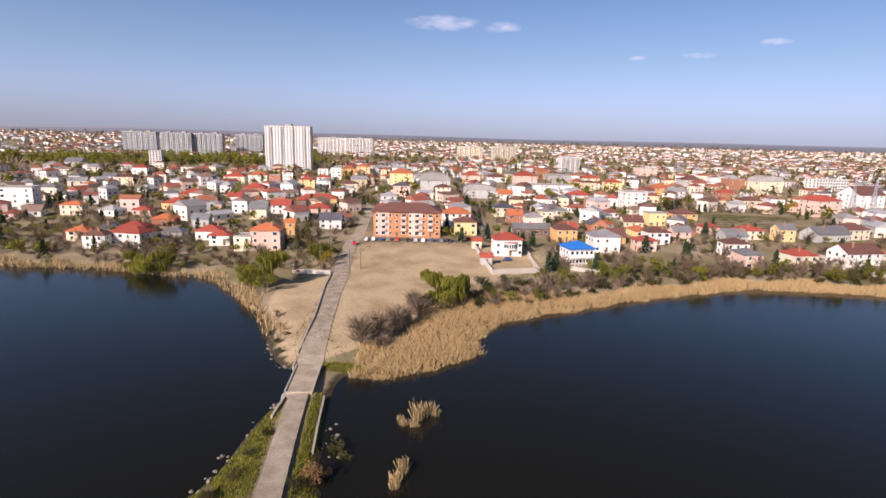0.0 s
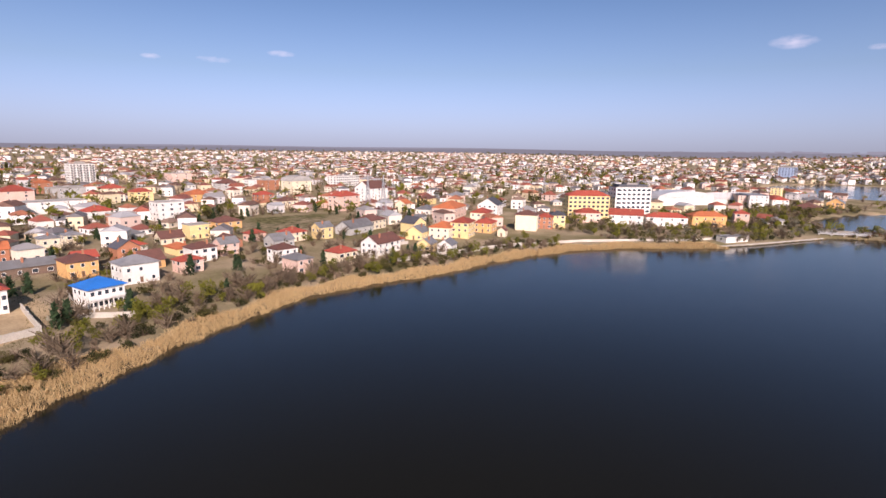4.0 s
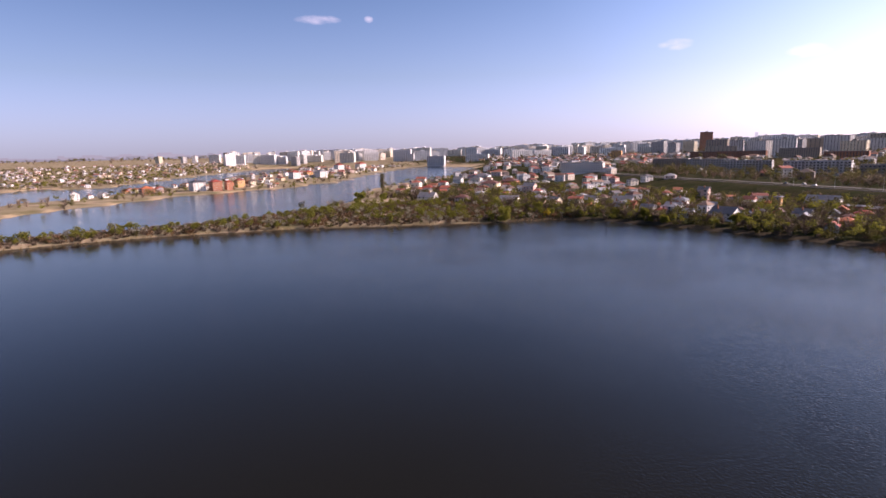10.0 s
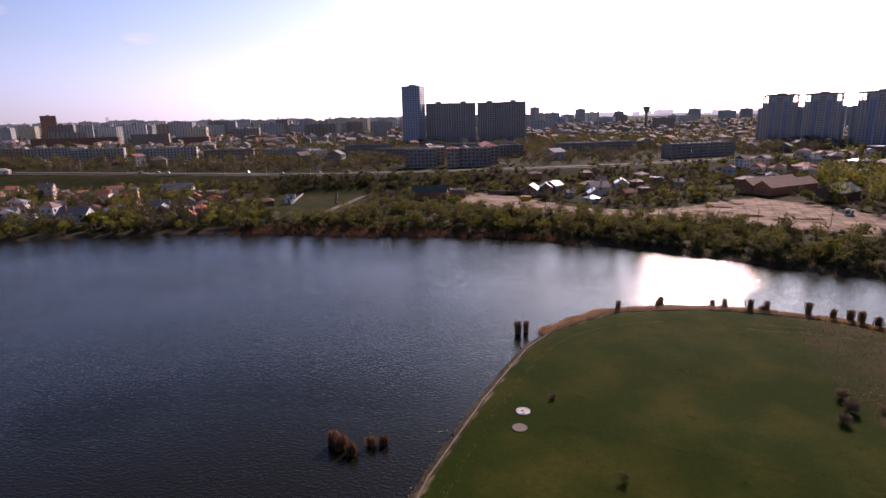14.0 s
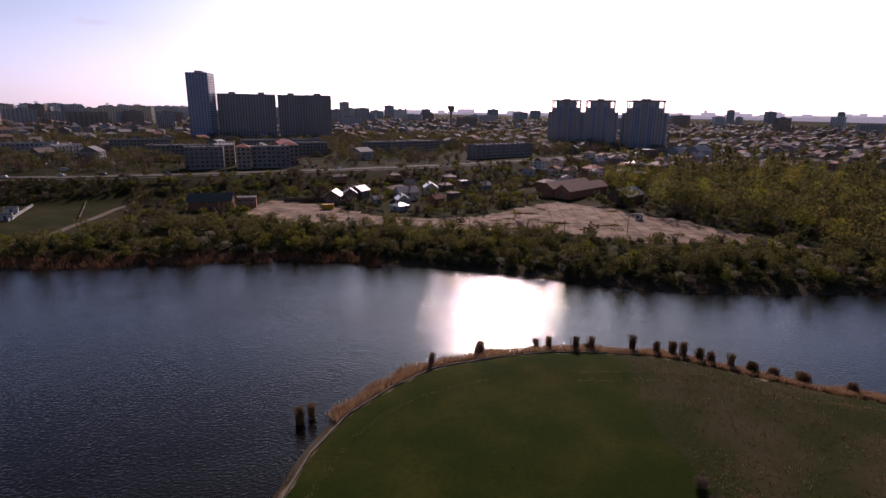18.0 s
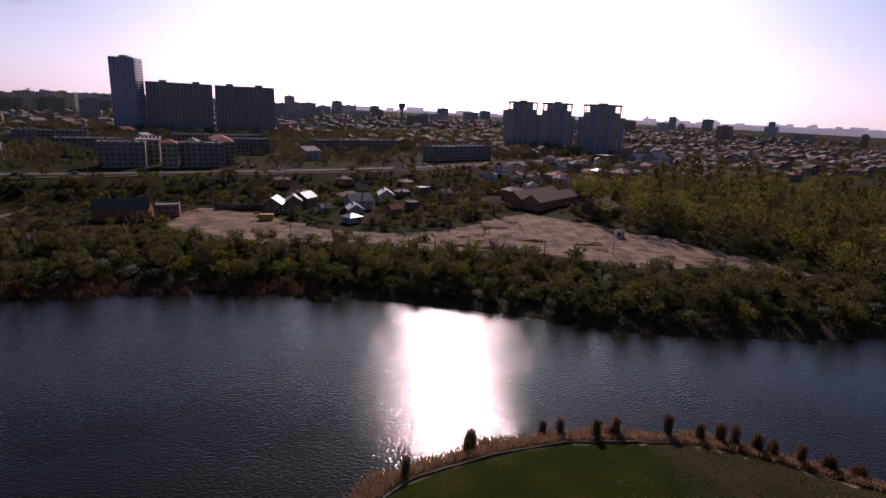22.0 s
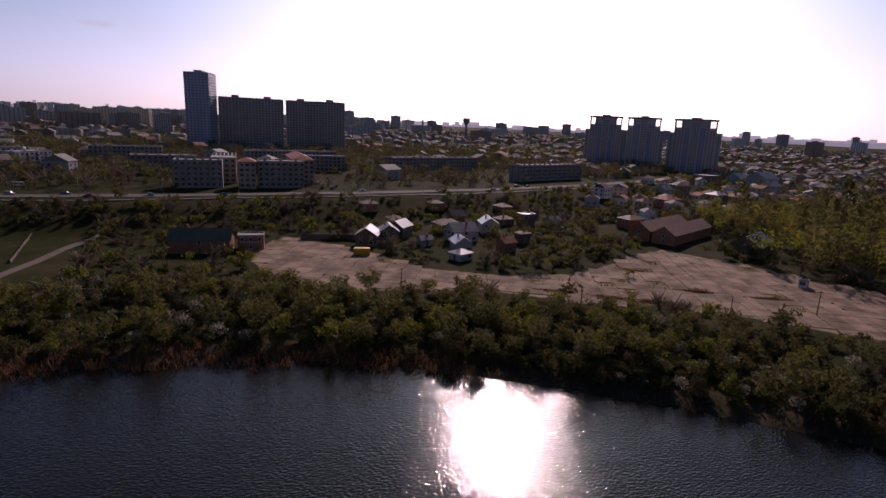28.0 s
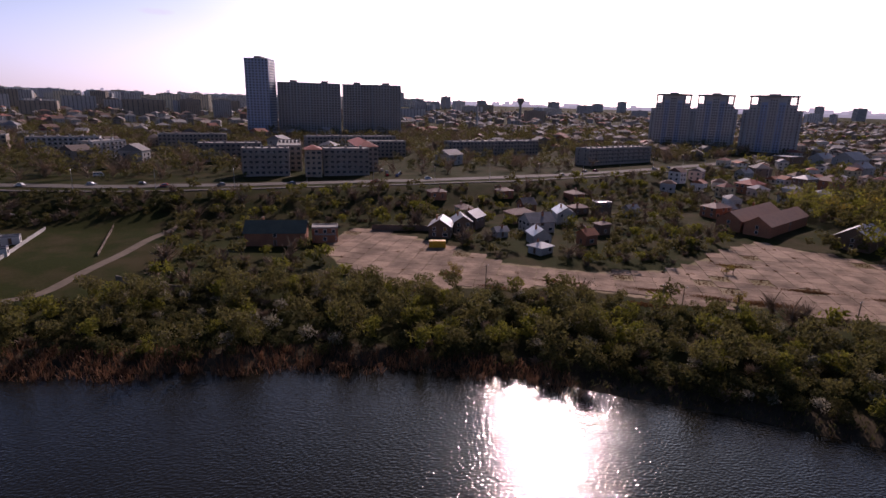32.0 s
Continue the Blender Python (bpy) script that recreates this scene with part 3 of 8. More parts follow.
def roof_shape(kind, w, d, h, over=0.5):
    """The roof over walls w by d whose tops lie at h; gables run along x."""
    s = Shape()
    if kind == "f":
        s.box(-w / 2, -d / 2, h, w / 2, d / 2, h + 0.12)
        for q in ((-w / 2 - 0.06, -d / 2 - 0.06, w / 2 + 0.06, -d / 2 + 0.2), (-w / 2 - 0.06, d / 2 - 0.2, w / 2 + 0.06, d / 2 + 0.06),
                  (-w / 2 - 0.06, -d / 2 + 0.2, -w / 2 + 0.2, d / 2 - 0.2), (w / 2 - 0.2, -d / 2 + 0.2, w / 2 + 0.06, d / 2 - 0.2)):
            s.box(q[0], q[1], h + 0.004, q[2], q[3], h + 0.55)
        return s, h + 0.5
    a, b = w / 2 + over, d / 2 + over
    t = 0.16
    if kind == "h":
        rise = 0.46 * min(a, b)
        r = max(a - b, 0.0)
        q = max(b - a, 0.0)
        base = [(-a, -b), (a, -b), (a, b), (-a, b)]
        s.prism(base, h - 0.05, h + t)
        top = [(-r, -q), (r, -q), (r, q), (-r, q)]
        lo = [(x, y, h + t + 0.004) for x, y in base]
        p0, p1 = ((-r, 0, h + rise), (r, 0, h + rise)) if a >= b else ((0, -q, h + rise), (0, q, h + rise))
        if a >= b:
            s.poly([lo[0], lo[1], p1, p0]), s.poly([lo[2], lo[3], p0, p1])
            s.poly([lo[1], lo[2], p1]), s.poly([lo[3], lo[0], p0])
        else:
            s.poly([lo[1], lo[2], p1, p0]), s.poly([lo[3], lo[0], p0, p1])
            s.poly([lo[0], lo[1], p0]), s.poly([lo[2], lo[3], p1])
        # ridge cap
        s.tube(p0, (p1[0] + 0.01, p1[1] + 0.01, p1[2]), 0.12, 0.12, 5)
        return s, h + rise
    if kind == "g":
        rise = 0.62 * b
        for sg in (-1, 1):
            lo, hi = (sg * b, h - 0.15), (0.0, h + rise)
            pts = [(-a, lo[0], lo[1]), (a, lo[0], lo[1]), (a, hi[0], hi[1]), (-a, hi[0], hi[1])]
            up = [(x, y, z + t) for x, y, z in pts]
            if sg > 0:
                pts, up = pts[::-1], up[::-1]
            s.poly(up), s.poly(pts[::-1])
            for i in range(4):
                j = (i + 1) % 4
                s.poly([pts[i], pts[j], up[j], up[i]])
        return s, h + rise
    n = 10
    for i in range(n):
        u0, u1 = math.pi * i / n, math.pi * (i + 1) / n
        ring = [(-math.cos(u) * a, math.sin(u) * b * 0.55 + h) for u in (u0, u1)]
        for side in (-1, 1):
            y = side * b
            tri = [(ring[0][0], y, ring[0][1]), (ring[1][0], y, ring[1][1]), (0, y, h)]
            s.poly(tri if side > 0 else tri[::-1])
        s.poly([(ring[0][0], -b, ring[0][1]), (ring[1][0], -b, ring[1][1]), (ring[1][0], b, ring[1][1]), (ring[0][0], b, ring[0][1])])
    return s, h + 0.5 * b


def house(x, y, rz, w, d, h, kind, wall, roof, faces="", name="house", rows=True, label=""):
    """One house: walls, roof, door, chimney and a window in each bay of the sides named in faces (s, w, n, e)."""
    faces = faces or ("s" if y > 0 else "n") + ("w" if x > 30 else "e")
    floors = max(1, round(h / 2.9))
    size = "single-storey" if floors == 1 else "two-storey" if floors == 2 else "tall"
    label = label or f"{size} {WALL_WORDS[wall]} house with a {ROOF_WORDS[roof]} {KIND_WORDS[kind]}"
    top = thing(name, on_ground(x, y, rz), label, "house" if name == "house" else "building", "houses round the lake")
    placed.append((x, y, max(w, d) * 0.62))
    s = Shape()
    s.box(-w / 2, -d / 2, -2.5, w / 2, d / 2, h)
    if kind == "g":
        b = d / 2 + 0.5
        apex = h + 0.62 * b - 0.1
        for side in (-1, 1):
            tri = [(side * w / 2, -d / 2, h), (side * w / 2, d / 2, h), (side * w / 2, 0, apex)]
            s.poly(tri if side > 0 else tri[::-1])
    part("wall", s, WALLS[wall], top)
    rs, peak = roof_shape(kind, w, d, h)
    part("roof", rs, ROOFS[roof], top)
    if kind in "hg" and rnd.random() < 0.8:
        part("chimney", CHIMNEY, (), top, at=pose(rnd.uniform(-0.3, 0.3) * w, rnd.choice((-0.2, 0.2)) * d, peak - 0.2))
    door_side = rnd.choice(faces)
    for side in faces:
        length, off, turn = {"s": (w, d / 2, 0), "n": (w, d / 2, 180), "e": (d, w / 2, 90), "w": (d, w / 2, -90)}[side]
        n = max(1, int(length / 3.1)) if rows else 1
        n = min(n, 4 if abs(y) < 300 else 3 if abs(y) < 420 else 2)
        for fl in range(min(floors, 6)):
            z = fl * (h / floors) + 0.85
            if z + 1.5 > h:
                z = max(0.4, h - 1.6)
            for i in range(n):
                u = (i + 0.5) / n * length - length / 2
                a = math.radians(turn)
                px, py = u * math.cos(a) + off * math.sin(a), u * math.sin(a) - off * math.cos(a)
                if side == door_side and fl == 0 and i == n // 2:
                    part("door", DOOR, (), top, at=pose(px, py, 0.15, 0, 0, turn))
                elif rnd.random() < 0.9:
                    part("window", WINDOW if rnd.random() < 0.75 else WINDOW_WIDE, (), top, at=pose(px, py, z, 0, 0, turn))
    return top


def window_row(s, length, depth, n, h, face_y, z):
    """One floor's windows of a block, added to the shape s at height z."""
    for sg in (-1, 1):
        for i in range(n):
            u = (i + 0.5) / n * length - length / 2
            ww = min(1.9, length / n * 0.55) / 2
            for wide, out, slot in ((ww + 0.1, 0.08, 0), (ww, 0.16, 1)):
                e = wide - ww
                y = sg * (face_y + out)
                s.poly([(u - wide * sg * -1, y, z - e), (u + wide * sg * -1, y, z - e), (u + wide * sg * -1, y, z + h + e), (u - wide * sg * -1, y, z + h + e)], slot)
    m = max(1, int(depth / 4.5))
    for sg in (-1, 1):
        for i in range(m):
            u = (i + 0.5) / m * depth - depth / 2
            xx = sg * (length / 2 + 0.1)
            s.poly([(xx, u - 0.8 * sg, z), (xx, u + 0.8 * sg, z), (xx, u + 0.8 * sg, z + h), (xx, u - 0.8 * sg, z + h)], 1)


def balcony_mesh(w, deep=1.2):
    s = Shape()
    s.box(-w / 2, -deep, 0, w / 2, 0.02, 0.14)
    s.box(-w / 2, -deep, 0.14, w / 2, -deep + 0.07, 1.1, 1)
    s.box(-w / 2, -deep + 0.07, 0.14, -w / 2 + 0.07, 0, 1.1, 1)
    s.box(w / 2 - 0.07, -deep + 0.07, 0.14, w / 2, 0, 1.1, 1)
    return s


M_PANEL = material("concrete_panel", (0.32, 0.29, 0.26), (0.23, 0.21, 0.19), 0.9, 0.12, 1.5, vary=0.15)
M_PANEL_WARM = material("warm_panel", (0.38, 0.31, 0.24), (0.29, 0.24, 0.19), 0.9, 0.12, 1.5, vary=0.1)
M_BLUEGREY = material("blue_grey_cladding", (0.30, 0.38, 0.52), (0.25, 0.32, 0.45), 0.5, 0.15, 1.5)
M_DARKPANEL = material("dark_panel", (0.42, 0.44, 0.45), (0.30, 0.32, 0.33), 0.8, 0.12, 1.5)
# pale concrete; on far blocks and towers its paleness stands in for haze
M_PALEPANEL = material("pale_hazed_concrete", (0.52, 0.505, 0.49), (0.42, 0.405, 0.39), 0.9, 0.12, 1.5, vary=0.12)
PANELS = {"panel": M_PANEL, "warm": M_PANEL_WARM, "blue": M_BLUEGREY, "dark": M_DARKPANEL, "pale": M_PALEPANEL, **WALLS}


def block(x, y, rz, w, d, floors, wall, label, bays=0, stack=0, roof="flat", pent=1, name="apartment_block", storey=2.85, group="apartment blocks", lift=0.0, near=False):
    """A slab block: body, roof, one part for each floor's windows, stacks of balconies, lift houses on the roof."""
    top = thing(name, on_ground(x, y, rz, lift), label, "building", group)
    placed.append((x, y, max(w, d) * 0.6))
    h = floors * storey + 0.8
    s = Shape()
    s.box(-w / 2, -d / 2, -4, w / 2, d / 2, h)
    body = part("wall", s, PANELS[wall], top)
    rs, _ = roof_shape("f" if roof == "flat" else "h", w, d, h)
    part("roof", rs, ROOFS[roof], top)
    n = bays or max(3, int(w / 3.4))
    if near:
        for fl in range(floors):
            for i in range(n):
                u = (i + 0.5) / n * w - w / 2
                part("window", OLD_WINDOW_WIDE if (i + fl) % 3 else OLD_WINDOW, (), top, at=pose(u, d / 2, 1.4 + fl * storey, 0, 0, 180))
        for fl in range(floors):
            for k in (-0.25, 0.25):
                part("window", OLD_WINDOW, (), top, at=pose(w / 2, k * d, 1.4 + fl * storey, 0, 0, 90))
    else:
        tall = Shape()
        for fl in range(floors):
            window_row(tall, w, d, n, 1.5, d / 2, 1.4 + fl * storey)
        part("glazing", tall, (M_FRAME if wall in ("white", "cream") else M_OLDFRAME, M_GLASS), top)["kind"] = "stuff"
    if stack:
        for k in range(stack):
            u = ((k + 0.5) / stack - 0.5) * w
            col = Shape()
            for fl in range(1, floors):
                for sg in (-1, 1):
                    z = 0.7 + fl * storey
                    col.box(u - w / n * 0.45, min(sg * d / 2, sg * (d / 2 + 1.2)), z, u + w / n * 0.45, max(sg * d / 2, sg * (d / 2 + 1.2)), z + 1.1)
            part("balcony_column", col, M_PANEL, top)["kind"] = "stuff"
    if floors <= 5:
        for k in range(3 * pent):
            u = ((k + 0.5) / (3 * pent) - 0.5) * w
            p = Shape()
            p.box(u - 0.7, -0.5, h + 0.12, u + 0.7, 0.5, h + 1.5)
            p.box(u - 0.8, -0.6, h + 1.504, u + 0.8, 0.6, h + 1.62)
            part("chimney", p, PANELS[wall], top)
        return top
    for k in range(pent):
        u = ((k + 0.5) / pent - 0.5) * w
        p = Shape()
        p.box(u - min(4, w * 0.18), -d * 0.28, h + 0.12, u + min(4, w * 0.18), d * 0.28, h + 3.0)
        p.box(u - 0.4, d * 0.3, h + 0.12, u + 0.4, d * 0.36, h + 1.6)
        part("lift_house", p, M_PANEL, top)
    return top


def ribbon(name, line, width, mat, label, lift=0.06, category="road", closed=False, step=5, edges=True):
    """A road laid over the ground along a smooth line, with a thickness."""
    p = spline(line, closed, step)
    tang = np.gradient(p, axis=0)
    tang /= np.linalg.norm(tang, axis=1)[:, None] + 1e-9
    side = np.stack([-tang[:, 1], tang[:, 0]], 1)
    cols = np.linspace(-0.5, 0.5, 5)
    grid = [p + side * width * c for c in cols]
    zs = [surface(q[:, 0], q[:, 1]) + lift for q in grid]
    zc = np.maximum.reduce(zs)
    s = Shape()
    n = len(p)
    s.v = [(grid[c][i][0], grid[c][i][1], 0.3 * zs[c][i] + 0.7 * zc[i]) for i in range(n) for c in range(5)]
    s.v += [(grid[c][i][0], grid[c][i][1], min(zs[c][i], zc[i]) - 0.9) for i in range(n) for c in (0, 4)]
    for i in range(n - 1):
        for c in range(4):
            s.f.append((i * 5 + c + 1, i * 5 + c, i * 5 + 5 + c, i * 5 + 6 + c))
        b = 5 * n + 2 * i
        s.f.append((i * 5, b, b + 2, i * 5 + 5))
        s.f.append((i * 5 + 4, i * 5 + 9, b + 3, b + 1))
    s.m = [0] * len(s.f)
    ob = part(name, s, mat)
    return tagged(ob, label, category, kind="structure")


# ---- plants ----


def leaf_material(name, one, two, through_light=0.45):
    m = bpy.data.materials.new(name)
    m.use_nodes = True
    n, l = m.node_tree.nodes, m.node_tree.links
    b = n["Principled BSDF"]
    b.inputs["Roughness"].default_value = 0.75
    b.inputs["Specular IOR Level"].default_value = 0.2
    geo, info = n.new("ShaderNodeNewGeometry"), n.new("ShaderNodeObjectInfo")
    mix = n.new("ShaderNodeMixRGB")
    mix.inputs[1].default_value, mix.inputs[2].default_value = (*one, 1), (*two, 1)
    l.new(geo.outputs["Random Per Island"], mix.inputs[0])
    hsv = n.new("ShaderNodeHueSaturation")
    l.new(mix.outputs[0], hsv.inputs["Color"])
    val = n.new("ShaderNodeMapRange")
    val.inputs[3].default_value, val.inputs[4].default_value = 0.7, 1.3
    l.new(info.outputs["Random"], val.inputs[0])
    l.new(val.outputs[0], hsv.inputs["Value"])
    l.new(hsv.outputs[0], b.inputs["Base Color"])
    tr = n.new("ShaderNodeBsdfTranslucent")
    l.new(hsv.outputs[0], tr.inputs[0])
    ms = n.new("ShaderNodeMixShader")
    ms.inputs[0].default_value = through_light
    l.new(b.outputs[0], ms.inputs[1])
    l.new(tr.outputs[0], ms.inputs[2])
    l.new(ms.outputs[0], n["Material Output"].inputs[0])
    return m


LEAVES = {
    "fresh": leaf_material("fresh_leaves", (0.25, 0.24, 0.036), (0.15, 0.15, 0.024)),
    "olive": leaf_material("olive_leaves", (0.145, 0.13, 0.040), (0.085, 0.077, 0.026)),
    "deep": leaf_material("deep_green_leaves", (0.082, 0.085, 0.030), (0.048, 0.051, 0.020)),
    "yellow": leaf_material("yellow_flowers", (0.42, 0.30, 0.015), (0.26, 0.21, 0.02)),
    "gold": leaf_material("golden_green_leaves", (0.27, 0.20, 0.035), (0.17, 0.13, 0.025)),
    "twig": leaf_material("bare_twigs", (0.25, 0.185, 0.125), (0.15, 0.11, 0.075), 0.15),
    "blossom": leaf_material("pale_blossom", (0.36, 0.33, 0.25), (0.20, 0.19, 0.12)),
    "rust": leaf_material("rusty_scrub", (0.26, 0.14, 0.06), (0.16, 0.09, 0.045), 0.2),
    "fir": leaf_material("fir_needles", (0.025, 0.045, 0.018), (0.016, 0.03, 0.013), 0.1),
}
M_REED = leaf_material("dry_reeds", (0.52, 0.38, 0.20), (0.38, 0.265, 0.13), 0.25)
M_REED_RUST = leaf_material("rust_reeds", (0.22, 0.115, 0.06), (0.14, 0.076, 0.042), 0.3)
M_REED_TAWNY = leaf_material("tawny_reeds", (0.40, 0.25, 0.14), (0.27, 0.165, 0.09), 0.5)
M_REED_DARK = leaf_material("brown_reeds", (0.25, 0.15, 0.078), (0.15, 0.09, 0.048), 0.25)


def crown_mesh(seed, height, radius, low, count, leaf, shape="round", drift=0.3):
    """A crown of small leaf sprays gathered in lobes, with gaps between them."""
    g = np.random.RandomState(seed)
    lobes = []
    for i in range(9 if shape != "spire" else 7):
        if shape == "spire":
            z = low + (height - low) * (i + 0.5) / 7
            lobes.append((g.normal(0, 0.12 * radius), g.normal(0, 0.12 * radius), z, radius * (1.05 - 0.75 * abs(i / 6 - 0.35)), (height - low) / 9))
        elif shape == "cone":
            z = low + (height - low) * (i + 0.3) / 9
            lobes.append((0, 0, z, radius * (1 - i / 9.5), (height - low) / 12))
        else:
            a, rr = g.uniform(0, 2 * math.pi), radius * math.sqrt(g.uniform(0.02, 0.55))
            z = low + (height - low) * g.uniform(0.2, 0.85)
            f = g.uniform(0.34, 0.55) * radius
            lobes.append((rr * math.cos(a), rr * math.sin(a), z, f, f * g.uniform(0.6, 0.95)))
    v, f = [], []
    for i in range(count):
        lx, ly, lz, lr, lh = lobes[g.randint(len(lobes))]
        w = g.normal(size=3)
        w /= np.linalg.norm(w)
        k = g.uniform(0.45, 1.08) ** 0.6
        c = np.array([lx + w[0] * lr * k, ly + w[1] * lr * k, max(0.15, lz + w[2] * lh * k)])
        size = leaf * g.uniform(0.6, 1.5)
        a = g.normal(size=3)
        a /= np.linalg.norm(a)
        b = np.cross(a, g.normal(size=3))
        b /= np.linalg.norm(b)
        if shape == "willow":
            b = np.array([0, 0, -1.0])
            a[2] = 0
            size *= 0.9
            pts = [c - a * size * 0.4, c + a * size * 0.4, c + a * size * 0.15 + b * size * 2.2, c - a * size * 0.2 + b * size * 2.0]
        else:
            pts = [c - a * size * 0.65, c - b * size * 0.2, c + a * size * 0.75 + b * size * 0.1, c + b * size * 0.28 - a * size * 0.1]
        n = len(v)
        v += [tuple(q) for q in pts]
        f.append((n, n + 1, n + 2, n + 3))
    return v, f


def twig_mesh(seed, height, radius, low, count):
    """A leafless crown: long thin shoots that fan out and up."""
    g = np.random.RandomState(seed)
    v, f = [], []
    for i in range(count):
        a = g.uniform(0, 2 * math.pi)
        r0 = radius * g.uniform(0, 0.55)
        z0 = low + (height - low) * g.uniform(0, 0.6)
        p = np.array([r0 * math.cos(a), r0 * math.sin(a), z0])
        way = np.array([math.cos(a + g.normal(0, 0.6)), math.sin(a + g.normal(0, 0.6)), g.uniform(0.3, 1.6)])
        way /= np.linalg.norm(way)
        ln = (height - low) * g.uniform(0.15, 0.42)
        side = np.cross(way, g.normal(size=3))
        side *= g.uniform(0.03, 0.09) / np.linalg.norm(side)
        q = p + way * ln
        n = len(v)
        v += [tuple(p - side), tuple(p + side), tuple(q + side * 0.4), tuple(q - side * 0.4)]
        f.append((n, n + 1, n + 2, n + 3))
    return v, f


def trunk_shape(seed, height, radius, low):
    g = np.random.RandomState(seed)
    s = Shape()
    r = 0.035 * height + 0.04
    bend = g.normal(0, 0.04, 2) * height
    mid = (bend[0], bend[1], low + 0.25 * (height - low))
    s.tube((0, 0, -0.5), (bend[0] * 0.4, bend[1] * 0.4, mid[2] * 0.55), r, r * 0.8, 6)
    s.tube((bend[0] * 0.4, bend[1] * 0.4, mid[2] * 0.55), mid, r * 0.8, r * 0.6, 6)
    for i in range(6):
        a = 2 * math.pi * (i + g.uniform(-0.3, 0.3)) / 6
        k = g.uniform(0.4, 0.75) * radius
        tip = (mid[0] + k * math.cos(a), mid[1] + k * math.sin(a), low + (height - low) * g.uniform(0.5, 0.9))
        s.tube(mid, tip, r * 0.45, r * 0.1, 5)
    return s


def plant_kind(word, leaves, seed, height, radius, low, count, leaf, shape="round"):
    v, f = twig_mesh(seed, height, radius, low, count) if shape == "bare" else crown_mesh(seed, height, radius, low, count, leaf, shape)
    me = bpy.data.meshes.new("crown")
    me.from_pydata(v, [], f)
    me.materials.append(LEAVES[leaves])
    tm = trunk_shape(seed + 5, height, radius, low).mesh("trunk", M_BARK)
    return word, me, tm


PLANTS = {}


def plants(key, label, leaves, n, height, radius, low, count, leaf, shape="round"):
    PLANTS[key] = (label, [plant_kind(key, leaves, hash_seed(key) + i, height * (0.85 + 0.15 * i), radius, low, count, leaf, shape) for i in range(n)])


def hash_seed(word):
    return sum(ord(c) * (i + 3) for i, c in enumerate(word))


plants("bush", "dense green lakeside bush", "deep", 3, 3.2, 2.3, 0.1, 720, 0.30)
plants("olive_bush", "olive green scrub bush", "olive", 3, 3.3, 2.4, 0.1, 680, 0.30)
plants("willow", "fresh green willow tree", "fresh", 2, 8.0, 4.0, 0.8, 1300, 0.5, "willow")
plants("green_tree", "fresh green spring tree", "fresh", 3, 7.5, 3.2, 1.2, 1000, 0.36)
plants("olive_tree", "olive green broadleaf tree", "olive", 3, 8.5, 3.4, 1.4, 1000, 0.36)
plants("yellow_tree", "yellow-green young tree in first leaf", "gold", 2, 9.0, 3.4, 1.0, 1000, 0.36)
plants("bare_tree", "leafless grey-brown tree with fine twigs", "twig", 3, 7.5, 3.2, 0.9, 420, 0.4, "bare")
plants("bare_bush", "leafless grey-brown scrub bush", "twig", 3, 3.2, 2.2, 0.1, 420, 0.3, "bare")
plants("blossom_tree", "tree in pale white blossom", "blossom", 2, 5.0, 2.2, 0.7, 620, 0.28)
plants("yellow_bush", "tall shrub in bright yellow flower", "yellow", 2, 6.5, 3.0, 0.3, 900, 0.4)
plants("rust_bush", "rusty brown dry scrub bush", "rust", 2, 2.8, 2.0, 0.0, 480, 0.28)
plants("poplar", "tall slim poplar with thin spring leaves", "olive", 2, 15.0, 2.2, 1.5, 1100, 0.5, "spire")
plants("fir", "dark green fir tree", "fir", 2, 8.0, 2.2, 0.6, 900, 0.5, "cone")
tree_count = 0


def tree(key, x, y, size=1.0, group="lakeside trees", deep=0.0):
    label, kinds = PLANTS[key]
    word, crown, trunk = kinds[rnd.randrange(len(kinds))]
    name = "bush" if "bush" in key else "tree"
    s = size * rnd.uniform(0.88, 1.12)
    top = thing(name, on_ground(x, y, rnd.uniform(0, 360), -deep) @ Matrix.Diagonal((s, s, s * rnd.uniform(0.9, 1.12), 1)), label, name, group)
    part("trunk", trunk, (), top)
    part("crown", crown, (), top)
    return top


